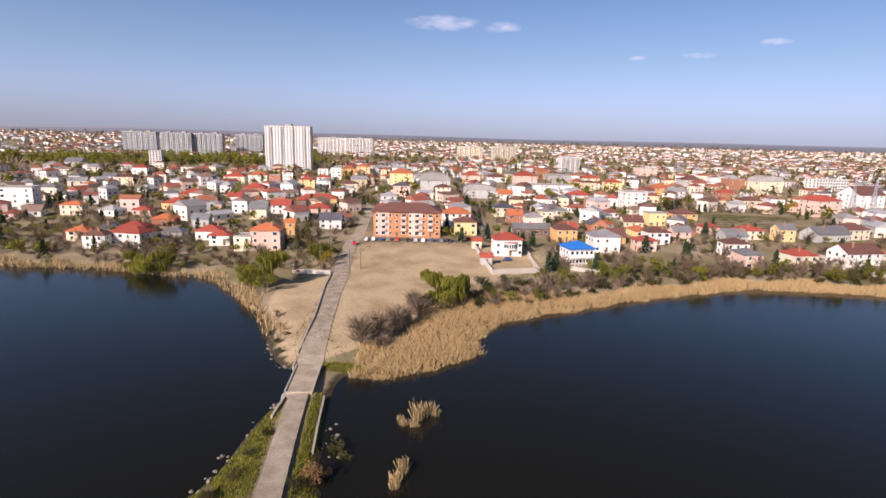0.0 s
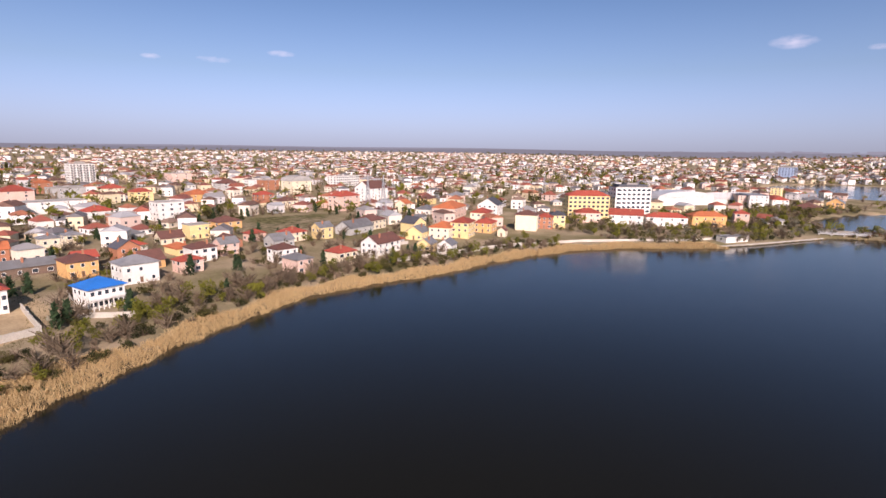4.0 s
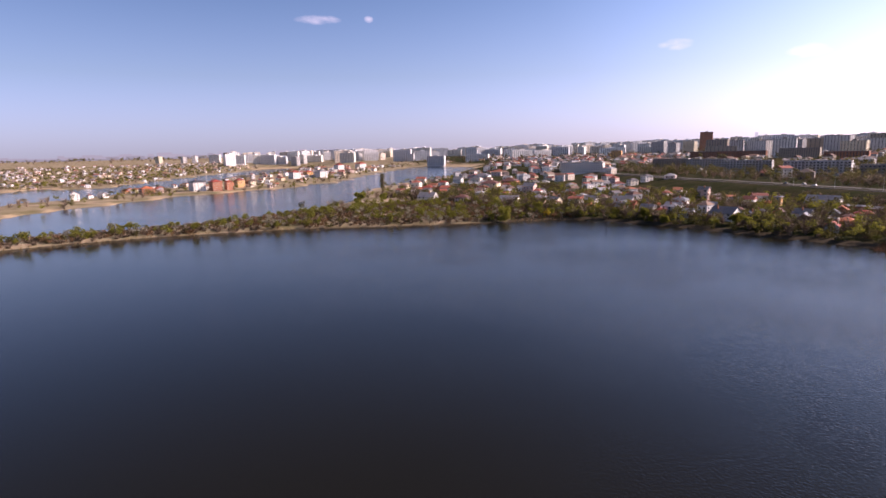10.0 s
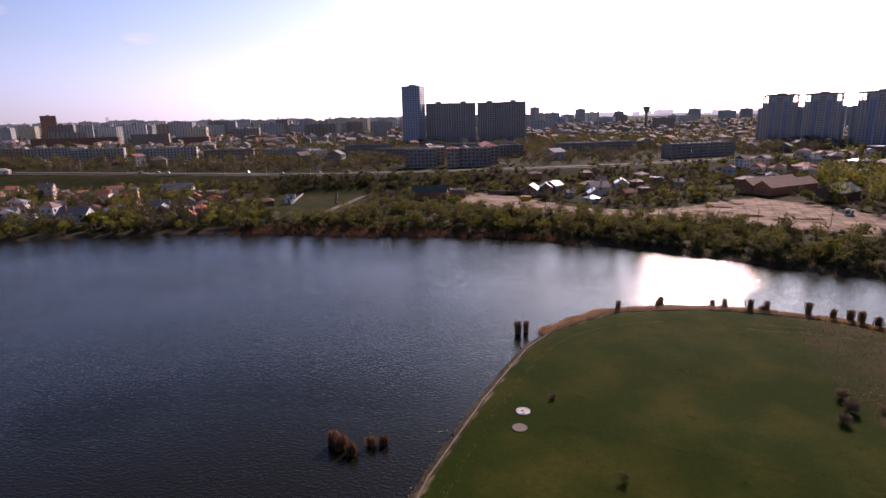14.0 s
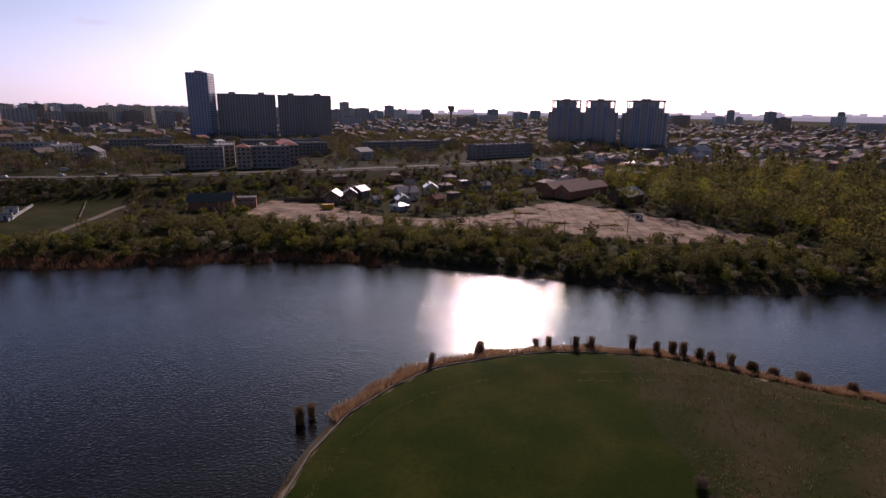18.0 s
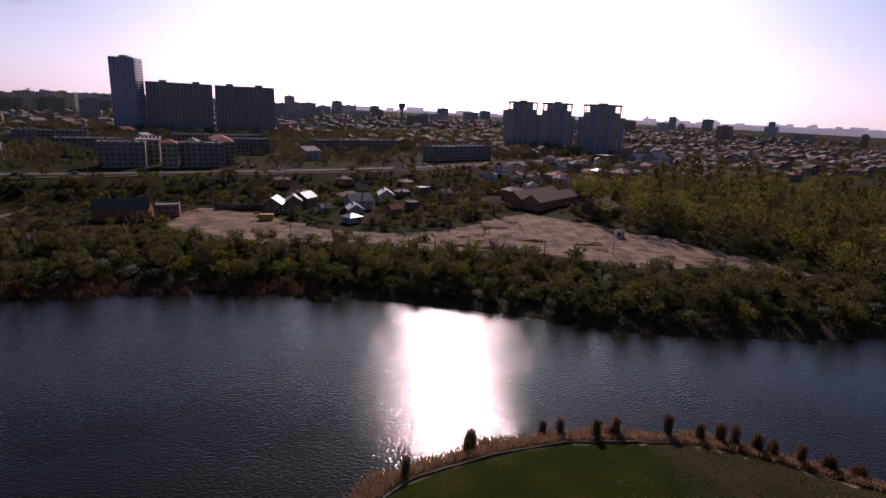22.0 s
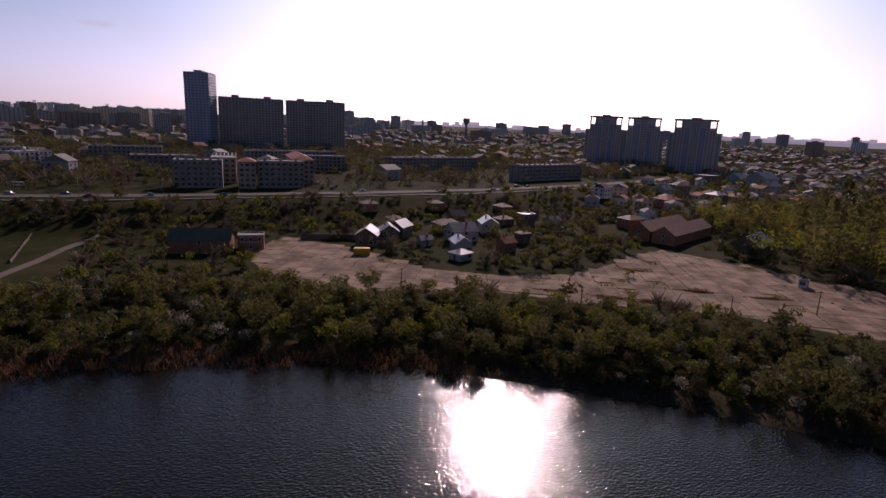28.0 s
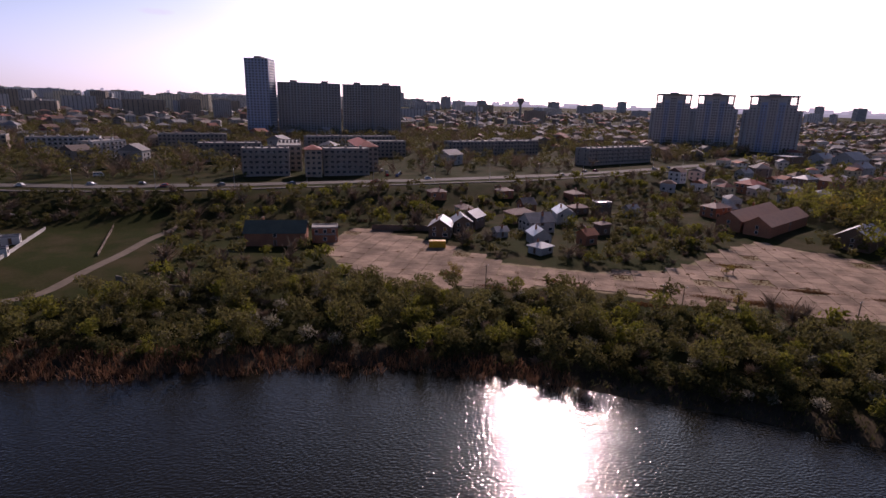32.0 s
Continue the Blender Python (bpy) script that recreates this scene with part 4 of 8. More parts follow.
def wood(name, label, spots, keys, size=1.0, category="trees", thin=5, grow=2.1, deep=0.0):
    """Far woods joined into one: sparse crowns of fewer, larger sprays."""
    by = {}
    for i, (x, y) in enumerate(spots):
        by.setdefault(keys[i % len(keys)], []).append((x, y))
    for key, places in by.items():
        kinds = PLANTS[key][1]
        src = kinds[len(places) % len(kinds)][1]
        co = np.empty(len(src.vertices) * 3)
        src.vertices.foreach_get("co", co)
        co = co.reshape(-1, 4, 3)
        pick = co[::thin]
        mid = pick.mean(axis=1, keepdims=True)
        pick = mid + (pick - mid) * grow
        xy = np.array(places)
        z = surface(xy[:, 0], xy[:, 1])
        g = np.random.RandomState(len(places))
        sc = size * g.uniform(0.7, 1.3, len(places)) * (0.68 if thin < 3 and "tree" in key else 1.0)
        ang = g.uniform(0, 6.28, len(places))
        c, s = np.cos(ang), np.sin(ang)
        px = pick[None, :, :, 0] * c[:, None, None] - pick[None, :, :, 1] * s[:, None, None]
        py = pick[None, :, :, 0] * s[:, None, None] + pick[None, :, :, 1] * c[:, None, None]
        allv = np.stack([px * sc[:, None, None] + xy[:, 0][:, None, None], py * sc[:, None, None] + xy[:, 1][:, None, None],
                         pick[None, :, :, 2] * sc[:, None, None] + z[:, None, None]], -1).reshape(-1, 3)
        me = bpy.data.meshes.new(name)
        k = len(allv) // 4
        me.vertices.add(len(allv)), me.loops.add(len(allv)), me.polygons.add(k)
        me.vertices.foreach_set("co", allv.ravel())
        me.loops.foreach_set("vertex_index", np.arange(len(allv)))
        me.polygons.foreach_set("loop_start", np.arange(k) * 4)
        me.update()
        me.materials.append(src.materials[0])
        tagged(new(name, me), label, category, kind="stuff")


def scatter(count, x0, y0, x1, y1, keep, seed, gap=0.0):
    """Random places in a box that keep(x, y, shore distance) lets stand."""
    g = np.random.RandomState(seed)
    x, y = g.uniform(x0, x1, count), g.uniform(y0, y1, count)
    sd = shore(x, y)
    ok = keep(x, y, sd)
    out = []
    for a, b in zip(x[ok], y[ok]):
        if gap and any((a - c) ** 2 + (b - d) ** 2 < gap * gap for c, d in out[-160:]):
            continue
        out.append((a, b))
    return out


def free(x, y, r):
    return all((x - a) ** 2 + (y - b) ** 2 > (r + c) ** 2 for a, b, c in placed)


def reeds(name, label, spots, mat, height=2.3, width=0.22, each=3, sway=0.24):
    """A bed of reeds: bent blades that lean apart, joined into one."""
    xy = np.array(spots)
    g = np.random.RandomState(len(spots))
    xy = np.repeat(xy, each, axis=0) + g.normal(0, 0.22, (len(xy) * each, 2))
    n = len(xy)
    z = np.maximum(surface(xy[:, 0], xy[:, 1]), -0.6)
    h = height * g.uniform(0.6, 1.2, n)
    a = g.uniform(0, 6.28, n)
    side = np.stack([np.cos(a), np.sin(a)], 1) * (width * g.uniform(0.5, 1.2, n) / 2)[:, None]
    lean = g.normal(0, sway, (n, 2)) * h[:, None]
    v = np.zeros((n, 4, 3))
    v[:, 0, :2], v[:, 1, :2] = xy - side, xy + side
    v[:, 2, :2], v[:, 3, :2] = xy + lean + side * 0.55, xy + lean - side * 0.55
    v[:, 0, 2] = v[:, 1, 2] = z - 0.2
    v[:, 2, 2], v[:, 3, 2] = z + h, z + h * 0.9
    me = bpy.data.meshes.new(name)
    me.vertices.add(n * 4), me.loops.add(n * 4), me.polygons.add(n)
    me.vertices.foreach_set("co", v.ravel())
    me.loops.foreach_set("vertex_index", np.arange(n * 4))
    me.polygons.foreach_set("loop_start", np.arange(n) * 4)
    me.update()
    me.materials.append(mat)
    return tagged(new(name, me), label, "reeds", kind="stuff")

# ---- roads, dam and bridges ----
M_TRACK = material("trodden_earth", (0.15, 0.115, 0.08), (0.09, 0.07, 0.048), 0.95, 0.3, 3, 0.3)
M_BOULEVARD = material("worn_asphalt", (0.125, 0.115, 0.10), (0.085, 0.08, 0.07), 0.9, 0.2, 5, 0.2, spec=0.2)
ribbon("road", [(-20, 20), (-20, 45), (-22.5, 65), (-24.5, 80), (-26.5, 97.5)], 3.7, M_ROADSLAB, "cracked pale concrete road along the dam", 0.3)
ribbon("road", [(-27.5, 109), (-30, 130), (-33, 160), (-34.5, 183), (-37.5, 210), (-40, 240), (-40, 262), (-45, 330), (-61, 515), (-90, 927)], 5.6, M_ROADSLAB, "pale dusty street from the dam into the town", 0.12)
ribbon("road", [(-36, 251), (-10, 251), (16, 252), (21, 275), (20, 367), (19, 537), (16, 800)], 6.0, M_ASPHALT, "grey asphalt side street between houses", 0.1)
ribbon("boulevard", BOULEVARD, 10.0, M_BOULEVARD, "wide grey asphalt boulevard along the plateau", 0.15)
ribbon("tram_track", [(x, y + 13) for x, y in BOULEVARD], 2.6, M_BOULEVARD, "grey tram track bed beside the boulevard", 0.2)
ribbon("dirt_path", [(112, -292), (99, -297), (91, -301), (86, -313), (79, -331), (72, -350), (62, -372)], 3.4, M_TRACK, "trodden dirt path up from the lake", 0.07, "path")


def dam_bridge():
    top = thing("bridge", pose(-27, 103.2, 0, 0, 0, 4.5), "concrete road bridge with low kerbs over the gap in the dam", "bridge")
    s = Shape()
    s.box(-2.6, -6.4, 1.0, 2.6, 6.4, 1.62)
    part("deck", s, M_ROADSLAB, top)
    for sx in (-1, 1):
        s = Shape()
        s.box(sx * 2.6 - 0.16, -6.4, 1.624, sx * 2.6 + 0.16, 6.4, 1.85)
        part("kerb", s, M_CONCRETE, top)
    for sy in (-1, 1):
        s = Shape()
        s.box(-3.2, sy * 6.4 - 0.8, -2, 3.2, sy * 6.4 + 0.8, 0.996)
        part("abutment", s, M_CONCRETE, top)
    s = Shape()
    s.box(-2.4, -0.35, -2, 2.4, 0.35, 0.996)
    part("pier", s, M_CONCRETE, top)


dam_bridge()


def low_wall(line, height, thick, mat, label, name="wall", posts=0.0, group=""):
    """A free-standing wall in straight panels, each a part, with a coping."""
    top = thing(name, on_ground(line[0][0], line[0][1]), label, "wall", group)
    o = top.matrix_basis.translation
    for (x0, y0), (x1, y1) in zip(line, line[1:]):
        ln = math.hypot(x1 - x0, y1 - y0)
        n = max(1, round(ln / 6))
        for i in range(n):
            ax, ay = x0 + (x1 - x0) * i / n, y0 + (y1 - y0) * i / n
            s = Shape()
            s.box(0.01, -thick / 2, -1.5, ln / n - 0.01, thick / 2, height)
            s.box(0.01, -thick / 2 - 0.06, height + 0.002, ln / n - 0.01, thick / 2 + 0.06, height + 0.08)
            if posts:
                s.box(-0.15, -0.15, -1.5, 0.15, 0.15, height + posts)
            mid = max(0.3, min(ground_z(ax, ay), ground_z(ax + (x1 - x0) / n, ay + (y1 - y0) / n)))
            part("panel", s, mat, top, at=pose(ax - o.x, ay - o.y, mid - o.z, 0, 0, math.degrees(math.atan2(y1 - y0, x1 - x0))))
    return top


M_GARDENWALL = material("pale_garden_wall", (0.50, 0.46, 0.40), (0.40, 0.37, 0.32), 0.9, 0.3, 3, vary=0.06)
low_wall([(-31.2, 110), (-33.5, 140), (-37, 170), (-38.5, 190)], 0.5, 0.3, M_CONCRETE, "low worn concrete parapet along the dam road")
low_wall([(-21.6, 97), (-20.4, 86), (-19.4, 78)], 0.5, 0.25, M_CONCRETE, "concrete side wall of the old weir")
low_wall([(-29, 97), (-29, 88)], 0.7, 0.3, M_CONCRETE, "short broken concrete parapet by the bridge")
low_wall([(15, 238), (19, 190), (37, 196), (37, 224)], 2.0, 0.25, M_GARDENWALL, "pale concrete garden wall round the villa yard", posts=0.3)
low_wall([(51, 236), (47, 204), (58, 196), (66, 199)], 1.6, 0.22, M_GARDENWALL, "pale rendered garden wall below the blue-roofed house")
low_wall([(161, 205), (182, 202), (207, 199), (243, 192)], 1.9, 0.25, M_GARDENWALL, "long pale concrete wall along the lake shore", posts=0.2)
low_wall([(250, 190), (280, 178), (302, 160), (330, 138), (352, 126), (381, 114)], 1.3, 0.25, M_GARDENWALL, "long low white wall along the lake shore")
low_wall([(329, 121.5), (346, 113), (366, 104.5), (388, 96), (410, 87)], 0.6, 0.5, M_CONCRETE, "worn concrete quay edge of the lake")
low_wall([(-54, 196), (-52, 187), (-38.5, 186)], 1.5, 0.2, M_GARDENWALL, "pale fence wall on the shore by the street")
low_wall([(200, 233), (160, 235), (165, 215)], 1.6, 0.2, M_GARDENWALL, "pale garden wall behind the shore")
M_OLDKERB = material("old_kerb", (0.15, 0.125, 0.09), (0.08, 0.07, 0.05), 0.95, 0.5, 4, 0.3)
# kerb of the green headland
low_wall([(-46, -119), (-40, -122.5), (-29, -128.5), (-16, -131.5), (-2, -132.3), (9, -128.5), (19.5, -122.5), (28, -114), (42, -93), (54, -72.6), (59.5, -60)], 0.3, 0.25, M_OLDKERB, "weathered concrete kerb round the green headland", "shore_kerb")


M_OLDCONCRETE = material("stained_concrete", (0.20, 0.17, 0.135), (0.11, 0.095, 0.075), 0.95, 0.4, 4, 0.4)


def sluice_box():
    """Two open chambers that stand out from the shore into the lake."""
    top = thing("sluice_basin", pose(67.5, -67.3, 0, 0, 0, -20), "old stained concrete intake basin with two open chambers at the shore", "basin")
    for name, q in (("front_wall", (-0.2, -0.2, 0.2, 20.2)), ("side_wall", (-10.5, -0.2, -0.204, 0.2)), ("dividing_wall", (-10.5, 10.1, -0.204, 10.45)), ("side_wall", (-11, 19.8, -0.204, 20.2))):
        s = Shape()
        s.box(q[0], q[1], -2, q[2], q[3], 0.75)
        s.box(q[0] - 0.05, q[1] - 0.03, 0.754, q[2] + 0.05, q[3] + 0.03, 0.9)
        part(name, s, M_OLDCONCRETE, top)
    g = np.random.RandomState(3)
    s = Shape()
    for i in range(70):
        a, b, r = g.uniform(-6, -0.8), g.uniform(0.6, 9.6), g.uniform(0.1, 0.4)
        s.box(a - r, b - r * 0.6, -0.2, a + r, b + r * 0.6, g.uniform(0.02, 0.14))
    part("driftwood", s, LEAVES["rust"], top)["kind"] = "stuff"


sluice_box()


def spillway_bridge():
    top = thing("sluice_bridge", pose(428, 80, 0, 0, 0, -66), "concrete sluice bridge with railings between the two lakes", "bridge")
    s = Shape()
    s.box(-14, -3, 2.2, 14, 3, 2.9)
    part("deck", s, WALLS["grey"], top)
    for k in range(5):
        s = Shape()
        s.box(-14 + 6.6 * k, -3.4, -2, -13.2 + 6.6 * k, 3.4, 2.196)
        part("pier", s, M_CONCRETE, top)
    for sy in (-1, 1):
        s = Shape()
        for k in range(15):
            s.box(-14 + 2 * k - 0.05, sy * 2.9 - 0.05, 2.9, -14 + 2 * k + 0.05, sy * 2.9 + 0.05, 4.0)
        s.box(-14, sy * 2.9 - 0.06, 4.0, 14, sy * 2.9 + 0.06, 4.1)
        s.box(-14, sy * 2.9 - 0.04, 3.4, 14, sy * 2.9 + 0.04, 3.48)
        part("railing", s, M_METAL, top)
    for k in range(4):
        s = Shape()
        s.box(-13.1 + 6.6 * k, -0.2, -1.5, -7.5 + 6.6 * k, 0.1, 1.4)
        part("gate", s, M_DARKMETAL, top)


spillway_bridge()



# ---- special buildings ----


def brown_flats():
    """The brick apartment house that faces the bare lot."""
    w, d, h = 32.0, 15.0, 11.8
    top = thing("apartment_house", on_ground(-16.5, 265, 2), "four-storey orange brick apartment house with a dark brown hipped roof", "building", "houses round the lake")
    placed.append((-16.5, 265, 19))
    s = Shape()
    s.box(-w / 2, -d / 2, -2, w / 2, d / 2, h)
    part("wall", s, material("orange_brick", (0.50, 0.22, 0.10), (0.42, 0.18, 0.08), 0.9, 0.4, 5), top)
    for u in (-11.6, 4.2):
        s = Shape()
        s.box(u - 3.2, -d / 2 - 0.25, 0.4, u + 3.2, -d / 2 + 0.1, h - 0.06)
        part("rendered_bay", s, WALLS["pink"], top, "pale salmon render panel")
    rs, peak = roof_shape("h", w, d, h, 0.9)
    part("roof", rs, ROOFS["brown"], top)
    bal = balcony_mesh(2.6, 1.1).mesh("balcony", M_FRAME, WALLS["pink"])
    for fl in range(4):
        z = 0.9 + fl * 2.85
        for i in range(10):
            u = -w / 2 + (i + 0.5) * w / 10
            off = -d / 2 - (0.25 if abs(u + 11.6) < 3.2 or abs(u - 4.2) < 3.2 else 0)
            if fl == 0 and i in (3, 8):
                part("door", DOOR, (), top, at=pose(u, off, 0.1))
                continue
            part("window", WINDOW_WIDE if i in (1, 4, 6, 8) else WINDOW, (), top, at=pose(u, off - 0.01, z))
            if fl and i in (1, 4, 6, 8):
                part("balcony", bal, (), top, at=pose(u, off, z - 0.75))
        for j in range(4):
            for sx, turn in ((-1, -90), (1, 90)):
                part("window", WINDOW, (), top, at=pose(sx * w / 2, -d / 2 + (j + 0.5) * d / 4, z, 0, 0, turn))
    for u in (-9, 2, 10):
        part("chimney", CHIMNEY, (), top, at=pose(u, 1.0, peak - 0.4))


brown_flats()


def villa():
    w, d, h = 11.5, 9.0, 7.0
    top = thing("house", on_ground(28, 226, 4), "white villa with a red tiled roof and a round glazed bay", "house", "houses round the lake")
    placed.append((28, 226, 8))
    s = Shape()
    s.box(-w / 2, -d / 2, -2, w / 2, d / 2, h)
    part("wall", s, WALLS["white"], top)
    rs, peak = roof_shape("h", w, d, h, 0.7)
    part("roof", rs, ROOFS["red"], top)
    s = Shape()
    ring = [(1.0 + 2.7 * math.cos(a), -d / 2 - 1.6 * math.sin(a)) for a in np.linspace(math.pi, 0, 9)]
    s.prism(ring, 2.9, 5.7)
    part("bay", s, WALLS["white"], top)
    for a, b in zip(ring, ring[1:]):
        mx, my = (a[0] + b[0]) / 2, (a[1] + b[1]) / 2
        s = Shape()
        s.box(-0.33, -0.06, 3.5, 0.33, 0.0, 5.2)
        part("bay_window", s, M_GLASS, top, at=pose(mx, my, 0, 0, 0, math.degrees(math.atan2(b[1] - a[1], b[0] - a[0]))))
    s = Shape()
    s.prism([(x, y - 0.25) for x, y in ring], 5.704, 5.95)
    part("bay_roof", s, ROOFS["red"], top)
    for u in (-4.2, 4.9):
        for z in (0.9, 3.9):
            part("window", WINDOW, (), top, at=pose(u, -d / 2, z))
    part("door", DOOR, (), top, at=pose(1.0, -d / 2, 0.2))
    for j in (-2.5, 0.5, 3):
        part("window", WINDOW, (), top, at=pose(-w / 2, j, 4.0, 0, 0, -90))
    part("chimney", CHIMNEY, (), top, at=pose(-2, 1, peak - 0.3))


villa()


def blue_house():
    w, d, h = 10.5, 9.5, 6.2
    top = thing("house", on_ground(55.5, 216, 12), "white two-storey house with a bright blue roof and arcade", "house", "houses round the lake")
    placed.append((55.5, 216, 8))
    s = Shape()
    s.box(-w / 2, -d / 2, -2, w / 2, d / 2, h)
    part("wall", s, WALLS["white"], top)
    rs, peak = roof_shape("h", w, d, h, 0.8)
    part("roof", rs, ROOFS["blue"], top)
    s = Shape()
    s.box(-w / 2, -d / 2 - 2.2, 2.9, w / 2, -d / 2, 3.15)
    part("terrace", s, WALLS["white"], top)
    for i in range(8):
        s = Shape()
        s.box(-0.14, -0.14, -1.5, 0.14, 0.14, 2.896)
        part("column", s, WALLS["white"], top, at=pose(-w / 2 + 0.2 + i * (w - 0.4) / 7, -d / 2 - 2.0, 0))
    for i in range(5):
        part("window", WINDOW_WIDE, (), top, at=pose(-w / 2 + 1.1 + i * 2.05, -d / 2, 0.6))
        part("window", WINDOW, (), top, at=pose(-w / 2 + 1.1 + i * 2.05, -d / 2, 3.9))
    for j in (-2.6, 0.6, 3.2):
        part("window", WINDOW, (), top, at=pose(-w / 2, j, 3.9, 0, 0, -90))


blue_house()
house(176, 226, 12, 17.5, 10.0, 5.4, "g", "white", "brown", label="long white house with a dark purple-brown gabled roof")

# towers and slab blocks of the north side
block(-195, 703, 2, 56, 18, 19, "white", "tall white apartment tower with glazed bay columns", bays=15, stack=4, pent=1)
block(-250, 1270, 0, 70, 18, 13, "white", "long white apartment block with rounded centre", bays=20, stack=8)
block(-190, 1268, 0, 62, 18, 13, "white", "long white apartment block", bays=16, stack=8)
block(-588, 1080, 5, 62, 16, 14, "dark", "grey concrete panel slab block", bays=18, stack=6, pent=2)
block(-515, 1075, 5, 56, 16, 14, "dark", "grey concrete panel slab block", bays=16, stack=6, pent=2)
block(-460, 1090, 5, 54, 16, 14, "dark", "grey concrete panel slab block", bays=16, stack=6, pent=2)
block(-400, 1150, 5, 54, 16, 14, "dark", "grey concrete panel slab block", bays=16, stack=6, pent=2)
block(-362, 697, 20, 14, 22, 7, "white", "narrow white apartment block with blank end wall", bays=4)
block(62, 1252, 5, 57, 22, 9, "cream", "pale cream apartment block", bays=15, stack=5)
block(133, 1211, 5, 51, 20, 10, "cream", "pale cream apartment block", bays=14, stack=5)
block(180, 785, 5, 26, 18, 8, "white", "white apartment block with balconies", bays=8, stack=4)
block(394, 559, 10, 38, 15, 5, "white", "white five-storey building with rows of windows", bays=12)
block(374, 229, -45, 30, 14, 5, "yellow", "orange-cream five-storey house with a red roof", bays=9, roof="red", pent=0, lift=0.5, storey=3.0)
hotel = block(399, 208, -40, 27, 14, 7, "white", "white seven-storey hotel with dark window bands", bays=7, stack=0, storey=3.1)
for fl in range(7):
    band = Shape()
    band.box(-12.6, -7.2, 1.3 + 3.1 * fl, 12.6, -7.004, 2.5 + 3.1 * fl)
    part("window_band", band, M_GLASS, hotel)
    for k in range(6):
        rib = Shape()
        rib.box(-9.3 + 3.6 * k, -7.3, 1.25 + 3.1 * fl, -8.2 + 3.6 * k, -7.21, 2.55 + 3.1 * fl)
        part("window_pier", rib, WALLS["white"], hotel)
attic = Shape()
attic.box(-11, -6, 22.7, 11, 6, 24.6)
part("attic", attic, ROOFS["slate"], hotel, "dark set-back attic storey")
house(540, 225, -32, 60, 22, 6.5, "a", "white", "pale", name="hall", rows=False, label="long white hall with an arched pale roof")
house(585, 196, -32, 44, 18, 5, "g", "white", "pale", name="hall", rows=False, label="long white hall with a pale sheet-metal roof")

# ---- south plateau ----
T_LABEL = "dark apartment tower block of grey panels"
slim = block(2, -812, -20, 26, 28, 28, "blue", "slim blue-grey high-rise tower with white balcony edge", bays=7, stack=0, pent=1, storey=2.95)
for fl in range(27):
    for by in (-8.6, 0.0, 8.6):
        s = Shape()
        s.box(-14.2, by - 3.9, 3.3 + fl * 2.95, -12.98, by + 3.9, 3.45 + fl * 2.95)
        s.box(-14.2, by - 3.9, 3.45 + fl * 2.95, -14.08, by + 3.9, 4.4 + fl * 2.95)
        part("balcony", s, M_FRAME, slim)
for tx, ty, ww, pale in ((-35, -820, 36.2, False), (-70.5, -815, 35.2, True), (-108, -809, 34.0, False), (-141.5, -801, 34.4, True)):
    slab = block(tx, ty, -8, ww, 18, 20, "dark", T_LABEL, bays=10, stack=5, pent=1, storey=2.95)
    s = Shape()
    s.box(-ww / 2 - 0.35, -8.6, -3, -ww / 2 - 0.004, 8.6, 58.5)
    # two west gables are paler, to paint in the sunlit tower edges
    part("gable_panel", s, M_PALEPANEL if pale else M_DARKPANEL, slab)
    s = Shape()
    for fl in range(19):
        for k in range(3):
            u = (k - 1) * 0.3 * ww
            s.box(u - 2.4, 9.0, 3.6 + fl * 2.95, u + 2.4, 9.9, 4.6 + fl * 2.95)
    part("loggia_column", s, M_PANEL, slab)["kind"] = "stuff"

# ---- houses, each in its place ----
house(-248, 319, 10, 19.0, 9.5, 12.7, "f", "white", "flat")
house(-226, 286, 5, 7.7, 6.1, 2.7, "h", "pink", "red")
house(-205, 302, 5, 11.5, 6.9, 5.6, "h", "cream", "orange")
house(-250, 340, 5, 6.6, 5.3, 6.0, "h", "cream", "brown")
house(-426, 639, 5, 17.5, 14.0, 7.7, "g", "grey", "metal")
house(-444, 627, 5, 16.1, 12.9, 5.1, "h", "grey", "metal")
house(-360, 629, 5, 12.9, 10.3, 7.0, "h", "white", "red")
house(-314, 573, 5, 15.6, 12.5, 8.1, "h", "white", "red")
house(-272, 473, 5, 14.7, 11.8, 6.7, "h", "cream", "brown")
house(-296, 489, 5, 10.8, 8.6, 5.5, "g", "white", "metal")
house(-163, 334, 5, 14.0, 11.2, 3.8, "h", "yellow", "red")
house(-178, 392, 5, 16.5, 13.2, 3.2, "h", "brick", "red")
house(-169, 307, 5, 9.5, 7.6, 2.9, "h", "pink", "red")
house(-142, 278, 5, 11.2, 9.0, 3.2, "h", "brick", "orange")
house(-154, 251, 5, 10.4, 8.3, 2.9, "h", "white", "slate")
house(-136, 239, 5, 10.9, 8.7, 6.0, "h", "brick", "red")
house(-151, 231, 5, 3.8, 3.1, 4.2, "h", "cream", "orange")
house(-122, 275, 5, 8.3, 6.6, 4.0, "g", "grey", "metal")
house(-105, 245, 5, 11.0, 8.8, 4.1, "h", "white", "red")
house(-143, 341, 5, 11.2, 8.9, 2.8, "h", "pink", "metal")
house(-194, 515, 5, 18.7, 14.9, 6.3, "h", "cream", "red")
house(-171, 512, 5, 17.1, 13.7, 8.3, "h", "white", "orange")
house(-146, 480, 5, 9.5, 7.6, 10.8, "f", "brick", "flat")
house(-153, 545, 5, 9.9, 7.9, 8.9, "h", "white", "brown")
house(-111, 452, 5, 12.5, 10.0, 10.2, "h", "yellow", "red")
house(-129, 595, 5, 10.6, 8.5, 9.7, "f", "white", "flat")
